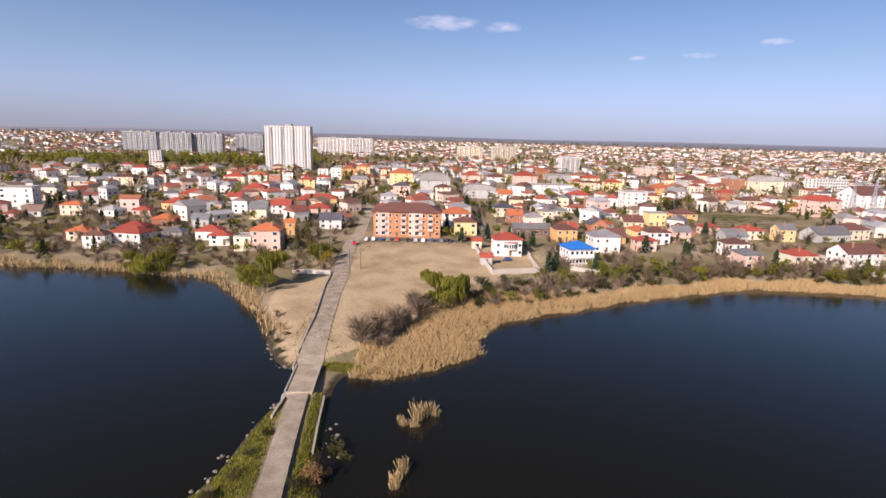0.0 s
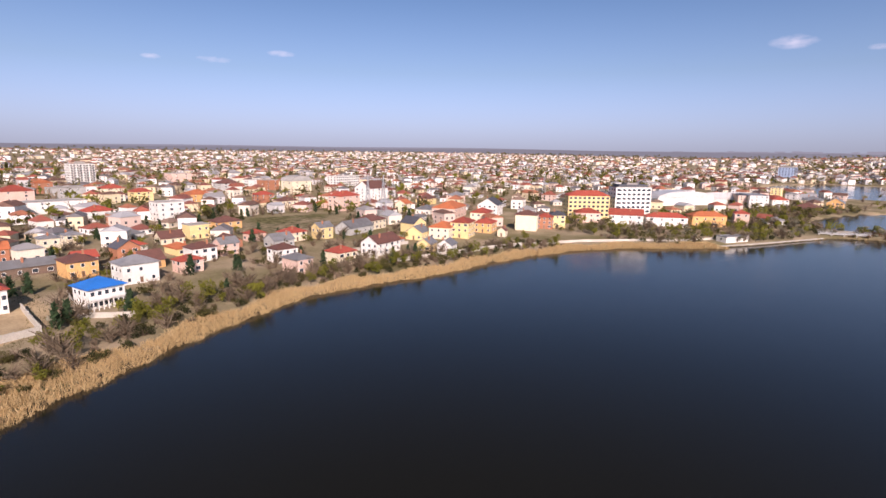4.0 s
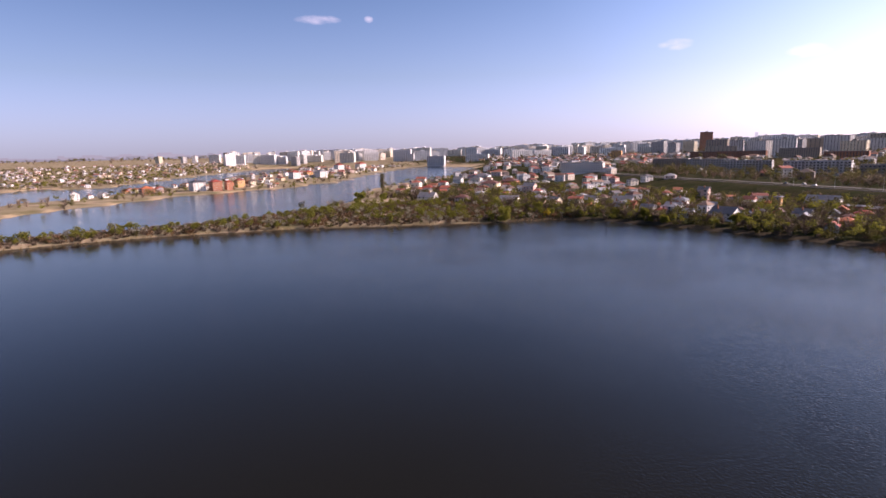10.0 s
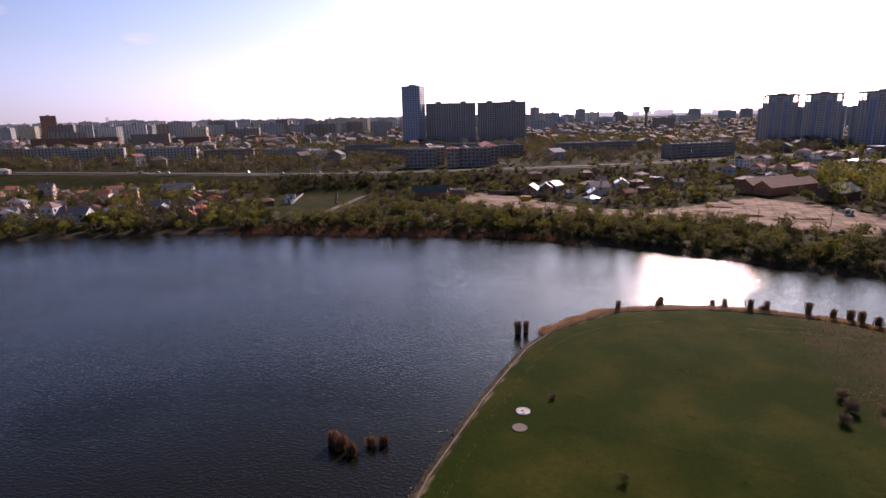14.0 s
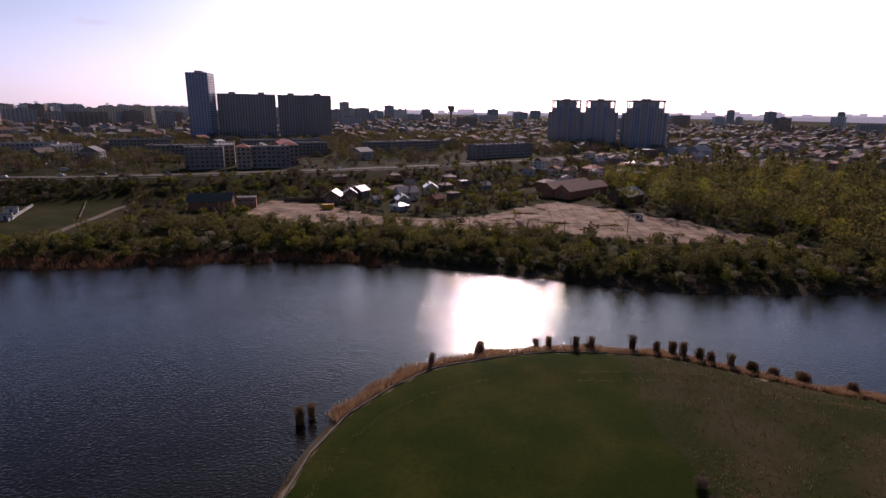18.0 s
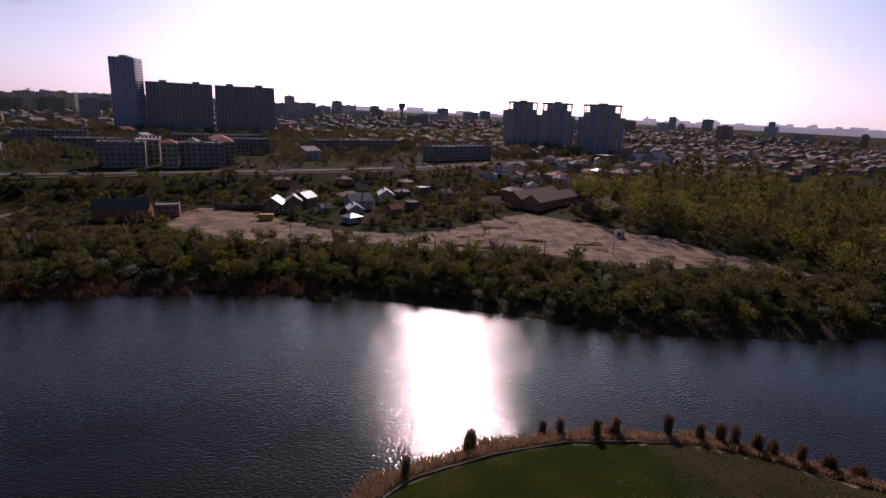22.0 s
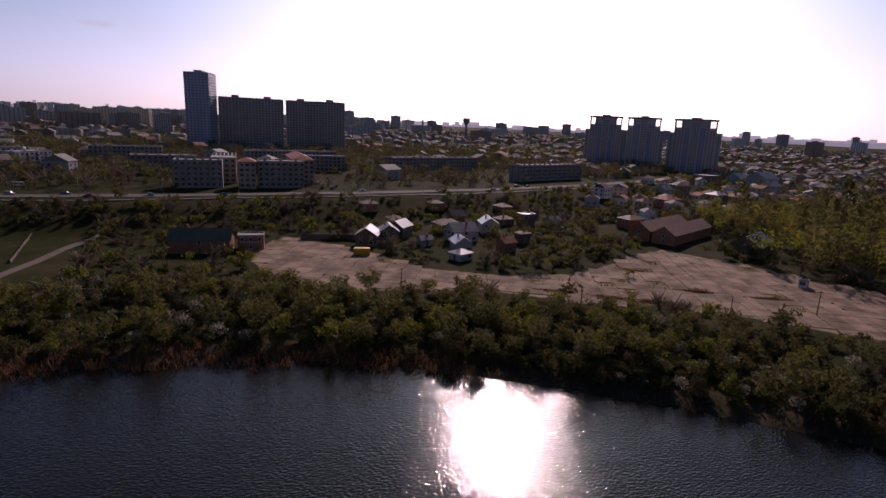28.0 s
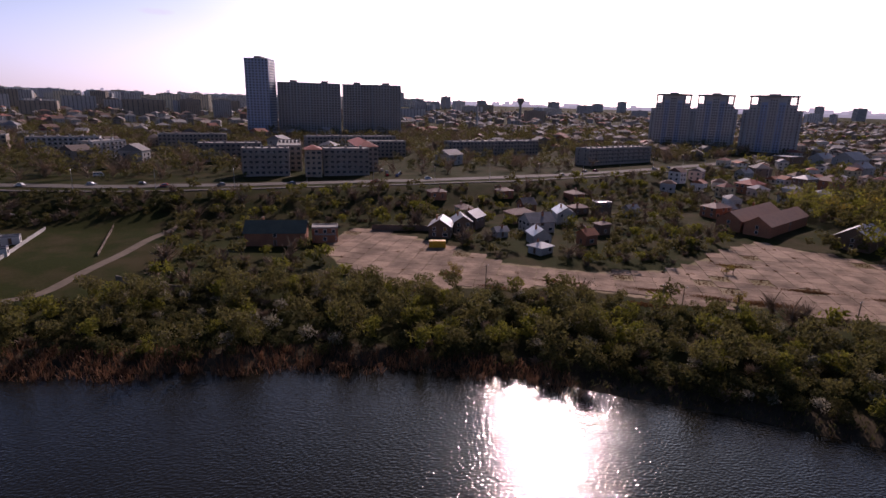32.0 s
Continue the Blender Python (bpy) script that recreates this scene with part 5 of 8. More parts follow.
house(-113, 586, 5, 11.1, 8.9, 11.9, "f", "white", "flat")
house(-109, 639, 5, 15.4, 12.3, 8.4, "h", "ochre", "orange")
house(-93, 649, 5, 15.3, 12.2, 10.5, "h", "yellow", "orange")
house(-79, 664, 5, 10.0, 8.0, 8.8, "h", "grey", "metal")
house(-108, 500, 5, 11.3, 9.0, 8.7, "h", "white", "red")
house(-79, 467, 5, 14.4, 11.6, 6.2, "h", "cream", "brown")
house(-140, 370, 5, 9.4, 7.5, 4.2, "g", "white", "red")
house(-144, 422, 5, 15.9, 12.8, 5.6, "h", "brick", "red")
house(-97, 329, 5, 11.3, 9.0, 5.1, "g", "white", "red")
house(-88, 341, 5, 6.6, 5.3, 6.4, "h", "brown", "red")
house(-71, 317, 5, 13.4, 10.7, 5.3, "h", "pink", "red")
house(-87, 385, 5, 26.5, 10.6, 2.8, "h", "ochre", "red")
house(-57, 280, 5, 11.0, 8.8, 4.7, "g", "white", "slate")
house(-95, 232, 5, 8.4, 6.7, 4.4, "h", "white", "red")
house(-73, 226, 5, 12.0, 9.5, 8.6, "h", "pink", "orange")
house(-82, 224, 5, 7.0, 8.0, 6.0, "f", "cream", "flat")
house(-131, 228, -12, 15.0, 10.0, 5.8, "h", "white", "red")
house(-142, 222, 5, 9.0, 8.0, 5.4, "h", "white", "brown")
house(-119, 240, 5, 9.0, 7.5, 4.0, "h", "grey", "metal")
house(-158, 236, 5, 9.0, 8.0, 4.4, "h", "cream", "orange")
house(-72, 258, 5, 4.6, 3.6, 6.0, "g", "ochre", "orange")
house(-39, 523, 5, 21.1, 16.9, 12.7, "h", "yellow", "orange")
house(-32, 434, 5, 13.2, 10.6, 8.9, "h", "pink", "slate")
house(-63, 777, 5, 18.2, 14.5, 7.9, "h", "grey", "metal")
house(-6, 459, 5, 24.0, 21.6, 12.0, "a", "grey", "flat")
house(1, 414, 5, 10.8, 8.6, 10.2, "h", "cream", "brown")
house(12, 268, 5, 10.9, 8.7, 6.7, "h", "yellow", "brown")
house(8, 291, 5, 14.4, 11.5, 7.8, "h", "white", "orange")
house(16, 236, 5, 4.0, 3.2, 3.5, "g", "cream", "red")
house(18, 207, 5, 4.3, 3.4, 3.1, "g", "grey", "red")
house(39, 338, 5, 12.8, 10.2, 5.6, "h", "cream", "slate")
house(49, 424, 5, 11.5, 9.2, 5.2, "g", "white", "orange")
house(31, 442, 5, 25.0, 15.0, 6.3, "a", "grey", "flat")
house(46, 274, 5, 18.8, 6.6, 3.4, "g", "brown", "metal")
house(61, 315, 5, 7.5, 6.0, 6.9, "h", "cream", "metal")
house(73, 330, 5, 7.4, 6.0, 5.5, "h", "cream", "metal")
house(65, 275, 5, 8.1, 6.5, 4.0, "g", "white", "red")
house(73, 240, 5, 12.3, 9.9, 7.0, "h", "white", "metal")
house(90, 301, 5, 10.2, 8.1, 2.5, "h", "white", "red")
house(106, 421, 5, 15.7, 12.6, 6.4, "h", "white", "red")
house(112, 393, 5, 13.9, 11.1, 6.8, "f", "brick", "flat")
house(140, 398, 5, 16.4, 13.1, 12.1, "f", "white", "flat")
house(98, 333, 5, 11.2, 9.0, 3.4, "h", "grey", "metal")
house(126, 318, 5, 10.5, 8.4, 7.2, "f", "yellow", "flat")
house(93, 244, 5, 9.0, 7.2, 4.9, "h", "pink", "red")
house(96, 487, 5, 35.9, 17.9, 7.9, "f", "white", "flat")
house(128, 608, 5, 25.9, 20.7, 8.6, "f", "grey", "flat")
house(121, 665, 5, 14.5, 11.6, 10.1, "h", "brick", "orange")
house(85, 563, 5, 22.2, 17.8, 10.8, "h", "pink", "red")
house(30, 576, 5, 17.6, 14.1, 8.8, "h", "pink", "red")
house(60, 605, 5, 19.1, 15.3, 5.5, "h", "white", "brown")
house(161, 595, 5, 18.5, 14.8, 7.8, "h", "cream", "red")
house(166, 532, 5, 15.5, 12.4, 8.6, "h", "yellow", "red")
house(261, 705, 5, 23.0, 18.4, 14.2, "f", "pink", "flat")
house(149, 334, 5, 14.4, 11.5, 5.5, "h", "ochre", "brown")
house(118, 265, 5, 8.7, 7.0, 5.3, "g", "pink", "metal")
house(111, 269, 5, 4.5, 3.6, 4.5, "h", "cream", "metal")
house(159, 278, 5, 11.9, 9.5, 4.6, "h", "cream", "red")
house(175, 274, 5, 8.9, 7.1, 6.3, "g", "yellow", "metal")
house(145, 291, 5, 9.0, 7.2, 3.9, "h", "pink", "red")
house(146, 268, 5, 11.3, 9.1, 3.6, "g", "grey", "metal")
house(201, 280, 15, 21.6, 10.8, 3.7, "g", "grey", "metal")
house(219, 288, 15, 15.2, 12.2, 5.6, "h", "cream", "brown")
house(265, 379, 10, 20.6, 14.4, 11.1, "h", "pink", "red")
house(309, 400, 10, 22.6, 18.0, 14.1, "g", "white", "brown")
house(259, 400, 5, 9.0, 7.2, 4.1, "h", "pink", "orange")
house(234, 414, 5, 14.3, 11.5, 6.3, "h", "cream", "brown")
house(317, 535, 5, 23.8, 19.1, 12.9, "a", "cream", "flat")
house(316, 593, 5, 18.5, 14.8, 10.8, "f", "brick", "flat")
house(309, 619, 5, 11.5, 9.2, 9.4, "f", "white", "flat")
house(203, 508, 5, 19.8, 15.9, 6.2, "h", "ochre", "orange")
house(278, 614, 5, 21.8, 17.4, 7.4, "h", "grey", "brown")
house(238, 457, 5, 14.0, 11.2, 7.9, "h", "brick", "red")
house(269, 447, 5, 8.7, 6.9, 5.5, "h", "cream", "red")
house(281, 327, 20, 10.1, 8.1, 8.4, "g", "cream", "orange")
house(347, 371, 20, 15.8, 12.6, 5.1, "h", "yellow", "brown")
house(374, 360, 20, 15.1, 12.1, 7.6, "h", "pink", "metal")
house(258, 287, 20, 9.7, 7.7, 4.1, "h", "white", "metal")
house(299, 321, 20, 15.0, 12.0, 3.6, "h", "white", "metal")
house(299, 297, 25, 28.2, 16.9, 7.0, "h", "pink", "orange")
house(296, 264, 25, 15.1, 12.1, 6.5, "h", "cream", "red")
house(331, 285, 25, 18.5, 14.8, 8.0, "g", "white", "slate")
house(230, 237, 25, 14.5, 11.6, 6.2, "h", "cream", "orange")
house(240, 231, 25, 13.3, 10.6, 8.6, "h", "yellow", "red")
house(265, 235, 25, 13.5, 10.8, 5.8, "h", "ochre", "red")
house(260, 218, 25, 5.9, 4.7, 3.6, "g", "cream", "brown")
house(216, 243, 25, 11.7, 9.4, 4.2, "g", "yellow", "metal")
house(196, 215, 25, 9.1, 7.3, 3.7, "g", "yellow", "metal")
house(202, 207, 25, 9.0, 7.2, 3.8, "g", "white", "metal")
house(291, 223, 28, 11.0, 13.0, 9.4, "h", "cream", "brown", "s", label="tall cream house with a blank wall and a brown hipped roof")
house(305, 219, 28, 8.0, 10.0, 7.4, "h", "brick", "red")
house(316, 217, 35, 12.2, 9.8, 8.3, "h", "yellow", "slate")
house(354, 217, -50, 17.0, 11.0, 6.6, "h", "pink", "red", "sw")
house(366, 194, -62, 22.0, 11.0, 6.2, "g", "white", "red", "ws")
house(379, 172, -57, 26.0, 11.0, 6.2, "h", "white", "red", "ws")
house(400, 153, -46, 23.0, 11.0, 7.0, "h", "ochre", "orange", "ws")
house(584, 178, 30, 26.3, 21.0, 10.4, "f", "pink", "slate")
house(735, 187, 5, 13.7, 11.0, 10.3, "f", "yellow", "flat")
house(873, -88, 5, 18.9, 15.1, 7.4, "h", "brick", "orange")
house(885, -154, 5, 21.0, 16.8, 12.0, "h", "white", "slate")
house(869, -175, 5, 16.6, 13.3, 12.8, "h", "brick", "red")
house(877, -195, 5, 10.4, 8.3, 12.2, "h", "brick", "red")
house(912, -221, 5, 14.1, 11.3, 10.9, "h", "ochre", "red")
house(919, -242, 5, 10.8, 8.7, 8.4, "h", "cream", "brown")
house(1110, -387, 5, 21.0, 16.8, 12.7, "h", "white", "red")
house(1161, -437, 5, 16.8, 13.5, 11.0, "h", "ochre", "red")
house(1104, -441, 5, 21.9, 17.5, 12.9, "h", "white", "metal")
house(822, -5, 5, 11.3, 9.1, 7.5, "g", "white", "metal")
house(1472, -660, 5, 24.2, 19.4, 15.9, "h", "white", "red")
house(1556, -773, 5, 28.5, 22.8, 15.4, "h", "white", "red")
house(635, 134, 5, 20.5, 16.4, 6.2, "h", "cream", "metal")
house(583, 128, 5, 22.7, 18.1, 3.7, "h", "brown", "brown")
house(641, 116, 5, 16.8, 13.4, 4.7, "g", "ochre", "metal")
house(600, -378, 30, 10.9, 8.8, 7.0, "h", "white", "red")
house(686, -517, 30, 21.6, 17.3, 7.4, "h", "white", "metal")
house(499, -367, 30, 18.6, 14.9, 9.0, "h", "cream", "brown")
house(422, -349, 20, 11.0, 8.8, 9.7, "g", "pink", "metal")
house(370, -345, 20, 7.3, 5.8, 5.1, "g", "brick", "red")
house(337, -328, 20, 15.4, 12.3, 3.0, "g", "white", "metal")
house(340, -382, 20, 9.1, 7.3, 3.9, "h", "pink", "red")
house(307, -333, 20, 15.1, 12.1, 3.8, "g", "grey", "metal")
house(273, -355, 10, 10.7, 8.6, 5.2, "h", "white", "metal")
house(274, -390, 10, 7.8, 6.2, 10.2, "g", "pink", "metal")
house(217, -309, 0, 14.0, 11.2, 4.4, "g", "white", "metal")
house(259, -323, 10, 10.5, 8.4, 4.0, "g", "grey", "metal")
house(425, -269, 30, 11.2, 8.9, 4.9, "h", "pink", "brown")
house(466, -261, 30, 15.6, 12.4, 4.6, "g", "white", "metal")
house(389, -291, 30, 15.5, 12.4, 2.5, "g", "cream", "metal")
house(570, -334, 30, 15.0, 12.0, 4.8, "h", "brick", "red")
house(651, -442, 30, 12.0, 9.6, 5.9, "g", "white", "metal")
house(532, -427, 30, 20.2, 16.2, 7.1, "h", "brick", "brown")
house(413, -355, 5, 7.7, 6.1, 4.9, "g", "grey", "metal")
house(356, -310, 5, 10.0, 8.0, 3.4, "g", "cream", "metal")
house(271, -311, 5, 9.3, 7.5, 3.5, "g", "grey", "metal")
house(215, -377, 5, 4.4, 3.5, 8.2, "h", "ochre", "metal")
house(195, -398, 5, 18.9, 15.1, 3.5, "g", "white", "metal")
house(175, -394, 5, 13.2, 10.6, 3.0, "f", "brick", "flat")
house(186, -340, 5, 9.8, 7.9, 3.1, "g", "white", "metal")
house(160, -309, 5, 4.5, 3.6, 5.2, "f", "brown", "flat")
house(27, -337, -14, 21.0, 10.5, 4.8, "g", "brick", "green", name="hall", rows=False, label="red brick hall with a grey-green roof beside the yard")
house(10, -334, -14, 7.5, 6.5, 3.0, "f", "brick", "flat", name="shed", rows=False, label="small flat brick annexe beside the hall")
house(10, -335, -10, 9.3, 6.5, 5.3, "f", "brick", "flat")
# brown and grey walls stand in for shade here, pale roofs for sun glare
house(-35, -331, 62, 10.5, 8.5, 4.6, "g", "brown", "pale")
house(-45, -334, 75, 9.0, 7.4, 4.8, "g", "brown", "metal")
house(-53, -341, 40, 9.2, 7.4, 5.0, "g", "brown", "metal")
house(-76, -327, 0, 11.7, 9.4, 4.6, "g", "grey", "metal")
house(-67, -310, 78, 8.7, 7.0, 3.8, "g", "grey", "pale")
house(-60, -297, 20, 6.6, 6.0, 2.6, "h", "grey", "pale")
house(-84, -303, 10, 6.0, 5.2, 4.0, "g", "brick", "orange")
house(-79, -346, 0, 11.8, 9.4, 4.0, "h", "brown", "brown")
house(-97, -339, 70, 11.0, 8.0, 4.8, "g", "grey", "pale")
house(-126, -350, 0, 7.4, 5.9, 5.5, "f", "brown", "metal")
house(-100, -315, 5, 5.4, 4.3, 4.2, "h", "brown", "brown")
house(-178, -311, 19, 44.0, 10.4, 4.6, "g", "brick", "rust", name="shed", rows=False, label="long low brick shed with a rusty brown gabled roof")
house(-181, -299.5, 19, 44.0, 10.4, 4.6, "g", "brick", "rust", name="shed", rows=False, label="long low brick shed with a rusty brown gabled roof")
house(-186, -268, 19, 20.0, 12.0, 4.6, "g", "brown", "metal", name="shed", rows=False, label="dark shed with a worn grey roof at the yard")
house(-177, -329, 5, 10.9, 8.7, 4.8, "h", "brick", "brown")
house(-137, -342, 5, 6.4, 5.1, 3.5, "g", "grey", "metal")
house(-185, -331, 5, 8.9, 7.1, 3.3, "g", "grey", "metal")
house(-414, -473, 5, 20.2, 16.1, 8.6, "f", "brown", "metal")
house(-260, -380, 5, 14.1, 11.3, 5.8, "h", "brick", "red")
house(-296, -371, 5, 11.8, 9.5, 9.4, "h", "brown", "metal")
house(-329, -376, 5, 18.6, 14.9, 6.5, "h", "brick", "brown")
house(-429, -421, 5, 15.4, 12.3, 7.4, "g", "grey", "metal")
house(-481, -489, 5, 17.8, 14.2, 6.7, "g", "grey", "metal")
house(-488, -467, 5, 23.9, 19.1, 8.4, "g", "grey", "metal")
house(-57, -323, 5, 5.2, 4.2, 2.4, "g", "grey", "metal")
house(-300, -419, 5, 9.8, 7.8, 5.5, "g", "grey", "metal")


def crown_tower(x, y, rz, w, floors, label):
    """A stepped tower: a broad centre under a bowed roof slab, shoulders that step down, open lattice frames at the roof's corners."""
    top = thing("apartment_tower", on_ground(x, y, rz), label, "building", "apartment blocks")
    placed.append((x, y, w * 0.6))
    st, d = 2.9, w * 0.5
    h = floors * st
    s = Shape()
    s.box(-w * 0.27, -d / 2, -4, w * 0.27, d / 2, h + 2.5)
    part("centre_wall", s, M_PALEPANEL, top)
    for sg in (-1, 1):
        for name, a, b, deep, z in (("shoulder_wall", 0.271, 0.4, 0.46, h - 2 * st), ("wing_wall", 0.401, 0.5, 0.36, h - 4 * st)):
            s = Shape()
            s.box(min(sg * w * a, sg * w * b), -d * deep, -4, max(sg * w * a, sg * w * b), d * deep, z)
            s.box(min(sg * w * a, sg * w * b), -d * deep - 0.25, z + 0.004, max(sg * w * a, sg * w * b), d * deep + 0.25, z + 0.7)
            part(name, s, M_DARKPANEL if name == "wing_wall" else M_PALEPANEL, top)
        s = Shape()
        s.box(min(sg * w * 0.09, sg * w * 0.2), -d * 0.53, -3.9, max(sg * w * 0.09, sg * w * 0.2), d * 0.53, h - 1 * st)
        part("bay_wall", s, M_BLUEGREY, top)
    rows, wing = Shape(), Shape()
    for fl in range(floors):
        z = 1.2 + fl * st
        for sy in (-1, 1):
            for u, out in ((0.0, 0.5), (-0.045, 0.5), (0.045, 0.5), (-0.12, 0.53), (-0.17, 0.53), (0.12, 0.53), (0.17, 0.53), (-0.235, 0.5), (0.235, 0.5)):
                if out > 0.51 and fl > floors - 3:
                    continue
                y0, y1 = sorted((sy * d * out, sy * (d * out + 0.08)))
                rows.box(u * w - 0.75, y0, z, u * w + 0.75, y1, z + 1.7)
            for sg in (-1, 1):
                for k, out, less in ((0.30, 0.46, 3), (0.36, 0.46, 3), (0.45, 0.36, 5)):
                    if fl < floors - less:
                        y0, y1 = sorted((sy * d * out, sy * (d * out + 0.08)))
                        wing.box(sg * w * k - 0.8, y0, z, sg * w * k + 0.8, y1, z + 1.6)
    part("glazing", rows, M_GLASS, top)["kind"] = "stuff"
    part("wing_glazing", wing, M_GLASS, top)["kind"] = "stuff"
    # bowed roof slab over the centre
    s = Shape()
    arc = [(-w * 0.3 + w * 0.6 * k / 8, d * 0.53 + 2.4 * math.sin(math.pi * k / 8)) for k in range(9)]
    s.prism([(a, -b) for a, b in arc] + [(a, b) for a, b in arc[::-1]], h + 2.504, h + 4.4)
    part("roof_slab", s, M_PANEL, top)
    s = Shape()
    s.box(-w * 0.1, -d * 0.2, h + 4.404, w * 0.1, d * 0.2, h + 6.2)
    part("lift_house", s, M_DARKPANEL, top)
    for sg in (-1, 1):
        for sy in (-1, 1):
            s = Shape()
            s.box(sg * w * 0.39 - 0.5, sy * d * 0.42 - 0.5, h - 2 * st + 0.71, sg * w * 0.39 + 0.5, sy * d * 0.42 + 0.5, h + 2.6)
            part("roof_post", s, M_PANEL, top)
            s = Shape()
            x0, x1 = sorted((sg * w * 0.272, sg * w * 0.42))
            s.box(x0, sy * d * 0.42 - 0.7, h + 2.604, x1, sy * d * 0.42 + 0.7, h + 4.2)
            part("roof_beam", s, M_PANEL, top)
            for k in range(3):
                z = h - 2 * st + 2.2 + 2.0 * k
                s = Shape()
                s.box(x0, sy * d * 0.42 - 0.12, z, x1, sy * d * 0.42 + 0.12, z + 0.25)
                part("lattice_bar", s, M_METAL, top)
        s = Shape()
        s.box(sg * w * 0.4 - 0.7, -d * 0.42 + 0.7, h + 2.604, sg * w * 0.4 + 0.7, d * 0.42 - 0.7, h + 4.2)
        part("roof_beam", s, M_PANEL, top)


R_LABEL = "stepped grey apartment tower with an open frame on its roof"
crown_tower(-440, -643, -43, 46, 19, R_LABEL)
crown_tower(-472, -613, -46, 46, 19, R_LABEL)
crown_tower(-512, -573, -51, 56, 19, R_LABEL)
B_LABEL = "grey concrete five-storey panel block"
block(22, -459, -6, 25, 14, 5, "panel", B_LABEL, bays=8, stack=4, pent=2, near=True)
block(5, -500, -6, 14, 55, 5, "panel", B_LABEL, bays=4, pent=2)
block(-3, -452, -6, 9, 14, 5, "warm", "warm brown corner block with a red mansard roof", bays=3, roof="red", pent=0, near=True)
block(-22, -454, -6, 26, 13, 5, "panel", B_LABEL, bays=8, stack=4, pent=1, near=True)
block(-40, -490, -6, 13, 55, 5, "panel", "grey panel block with a red mansard end", bays=4, roof="red", pent=0)
block(-70, -560, -6, 40, 13, 4, "panel", B_LABEL, bays=12, stack=6)
block(-240, -487, 14, 76, 13, 4, "panel", "long grey slab block beside the boulevard", bays=24, stack=12, pent=4, near=True)
block(-170, -560, 10, 90, 13, 4, "panel", "long grey slab block behind trees", bays=26, stack=12, pent=4)
block(-60, -620, 5, 80, 13, 4, "panel", "long grey slab block behind trees", bays=24, stack=12, pent=4)
block(68, -640, 0, 52, 13, 4, "panel", B_LABEL, bays=16, stack=8, pent=2)
block(40, -540, 0, 40, 13, 4, "panel", B_LABEL, bays=12, stack=6, pent=2)
block(150, -600, 4, 44, 13, 4, "pale", B_LABEL, bays=14, stack=7, pent=2)
block(215, -620, 8, 50, 13, 4, "warm", B_LABEL, bays=15, stack=7, pent=2)
block(120, -560, 60, 30, 12, 4, "pale", B_LABEL, bays=8, stack=4, pent=1)
block(285, -640, 10, 60, 13, 5, "pale", B_LABEL, bays=18, stack=8, pent=3)
block(360, -650, 14, 50, 13, 5, "pale", B_LABEL, bays=15, stack=7, pent=2)
block(430, -700, 14, 60, 13, 5, "pale", B_LABEL, bays=18, stack=8, pent=2)
block(500, -720, 14, 50, 13, 5, "warm", B_LABEL, bays=15, stack=7, pent=2)
block(590, -632, 25, 62, 16, 5, "white", "white five-storey block with dark window columns", bays=18, stack=0, pent=3)
block(650, -1190, 12, 150, 20, 5, "brick", "long orange-brick office block", bays=40, pent=0, group="")
block(475, -1100, 10, 64, 18, 7, "warm", "pale brown office block with rows of windows", bays=18, group="")
block(385, -1045, 8, 60, 20, 5, "brick", "dark red brick building", bays=14, group="")
block(1050, -1850, 25, 40, 24, 23, "brick", "dark brown high-rise tower far off", bays=10, group="")
block(950, -1210, 25, 26, 16, 7, "ochre", "bright orange six-storey block", bays=7, group="")
block(1270, 290, 5, 60, 26, 8, "blue", "blue glass office building by the upper lake", bays=16, group="")

# far blocks on the skyline, alike panel towers
fr = random.Random(21)
for i in range(64):
    a = radians(99 + i * 1.42 + fr.uniform(-0.5, 0.5))
    r = fr.uniform(2350, 3000) if i < 34 else fr.uniform(1300, 2000)
    bx, by = 40 + r * math.sin(a), r * math.cos(a)
    if float(shore([bx], [by])[0]) < 45 or 123 < math.degrees(a) < 129.5:
        continue
    block(bx, by, fr.uniform(-30, 40), fr.uniform(28, 60), 16, fr.randint(9, 14), fr.choice(("pale", "pale", "warm", "cream", "white")),
          "pale panel block on the far skyline", bays=8, pent=1)
for i in range(84):
    a = radians(150 + i * 1.25 + fr.uniform(-0.6, 0.6))
    r = fr.uniform(1250, 2500)
    if a > radians(199) and i % 4:
        continue
    block(40 + r * math.sin(a), -100 + r * math.cos(a), fr.uniform(-30, 40), fr.uniform(30, 80), 16, fr.randint(8, 13), fr.choice(("pale", "pale", "warm")),
          "grey panel block on the far skyline", bays=8, pent=1)
for i in range(12):
    a = radians(192 + i * 4.3 + fr.uniform(-1.5, 1.5))
    r = fr.uniform(2600, 3600)
    block(r * math.sin(a), r * math.cos(a), fr.uniform(-30, 40), fr.uniform(30, 60), 30, fr.randint(14, 24), "pale", "distant high-rise on the horizon", bays=6, pent=1)

# ---- more houses of the town, street by street ----
ROOF_MIX = ["red", "red", "red", "orange", "orange", "brown", "brown", "metal", "metal", "slate"]
WALL_MIX = ["white", "white", "white", "cream", "cream", "yellow", "pink", "grey", "ochre", "brick"]


spare = []
made = 0


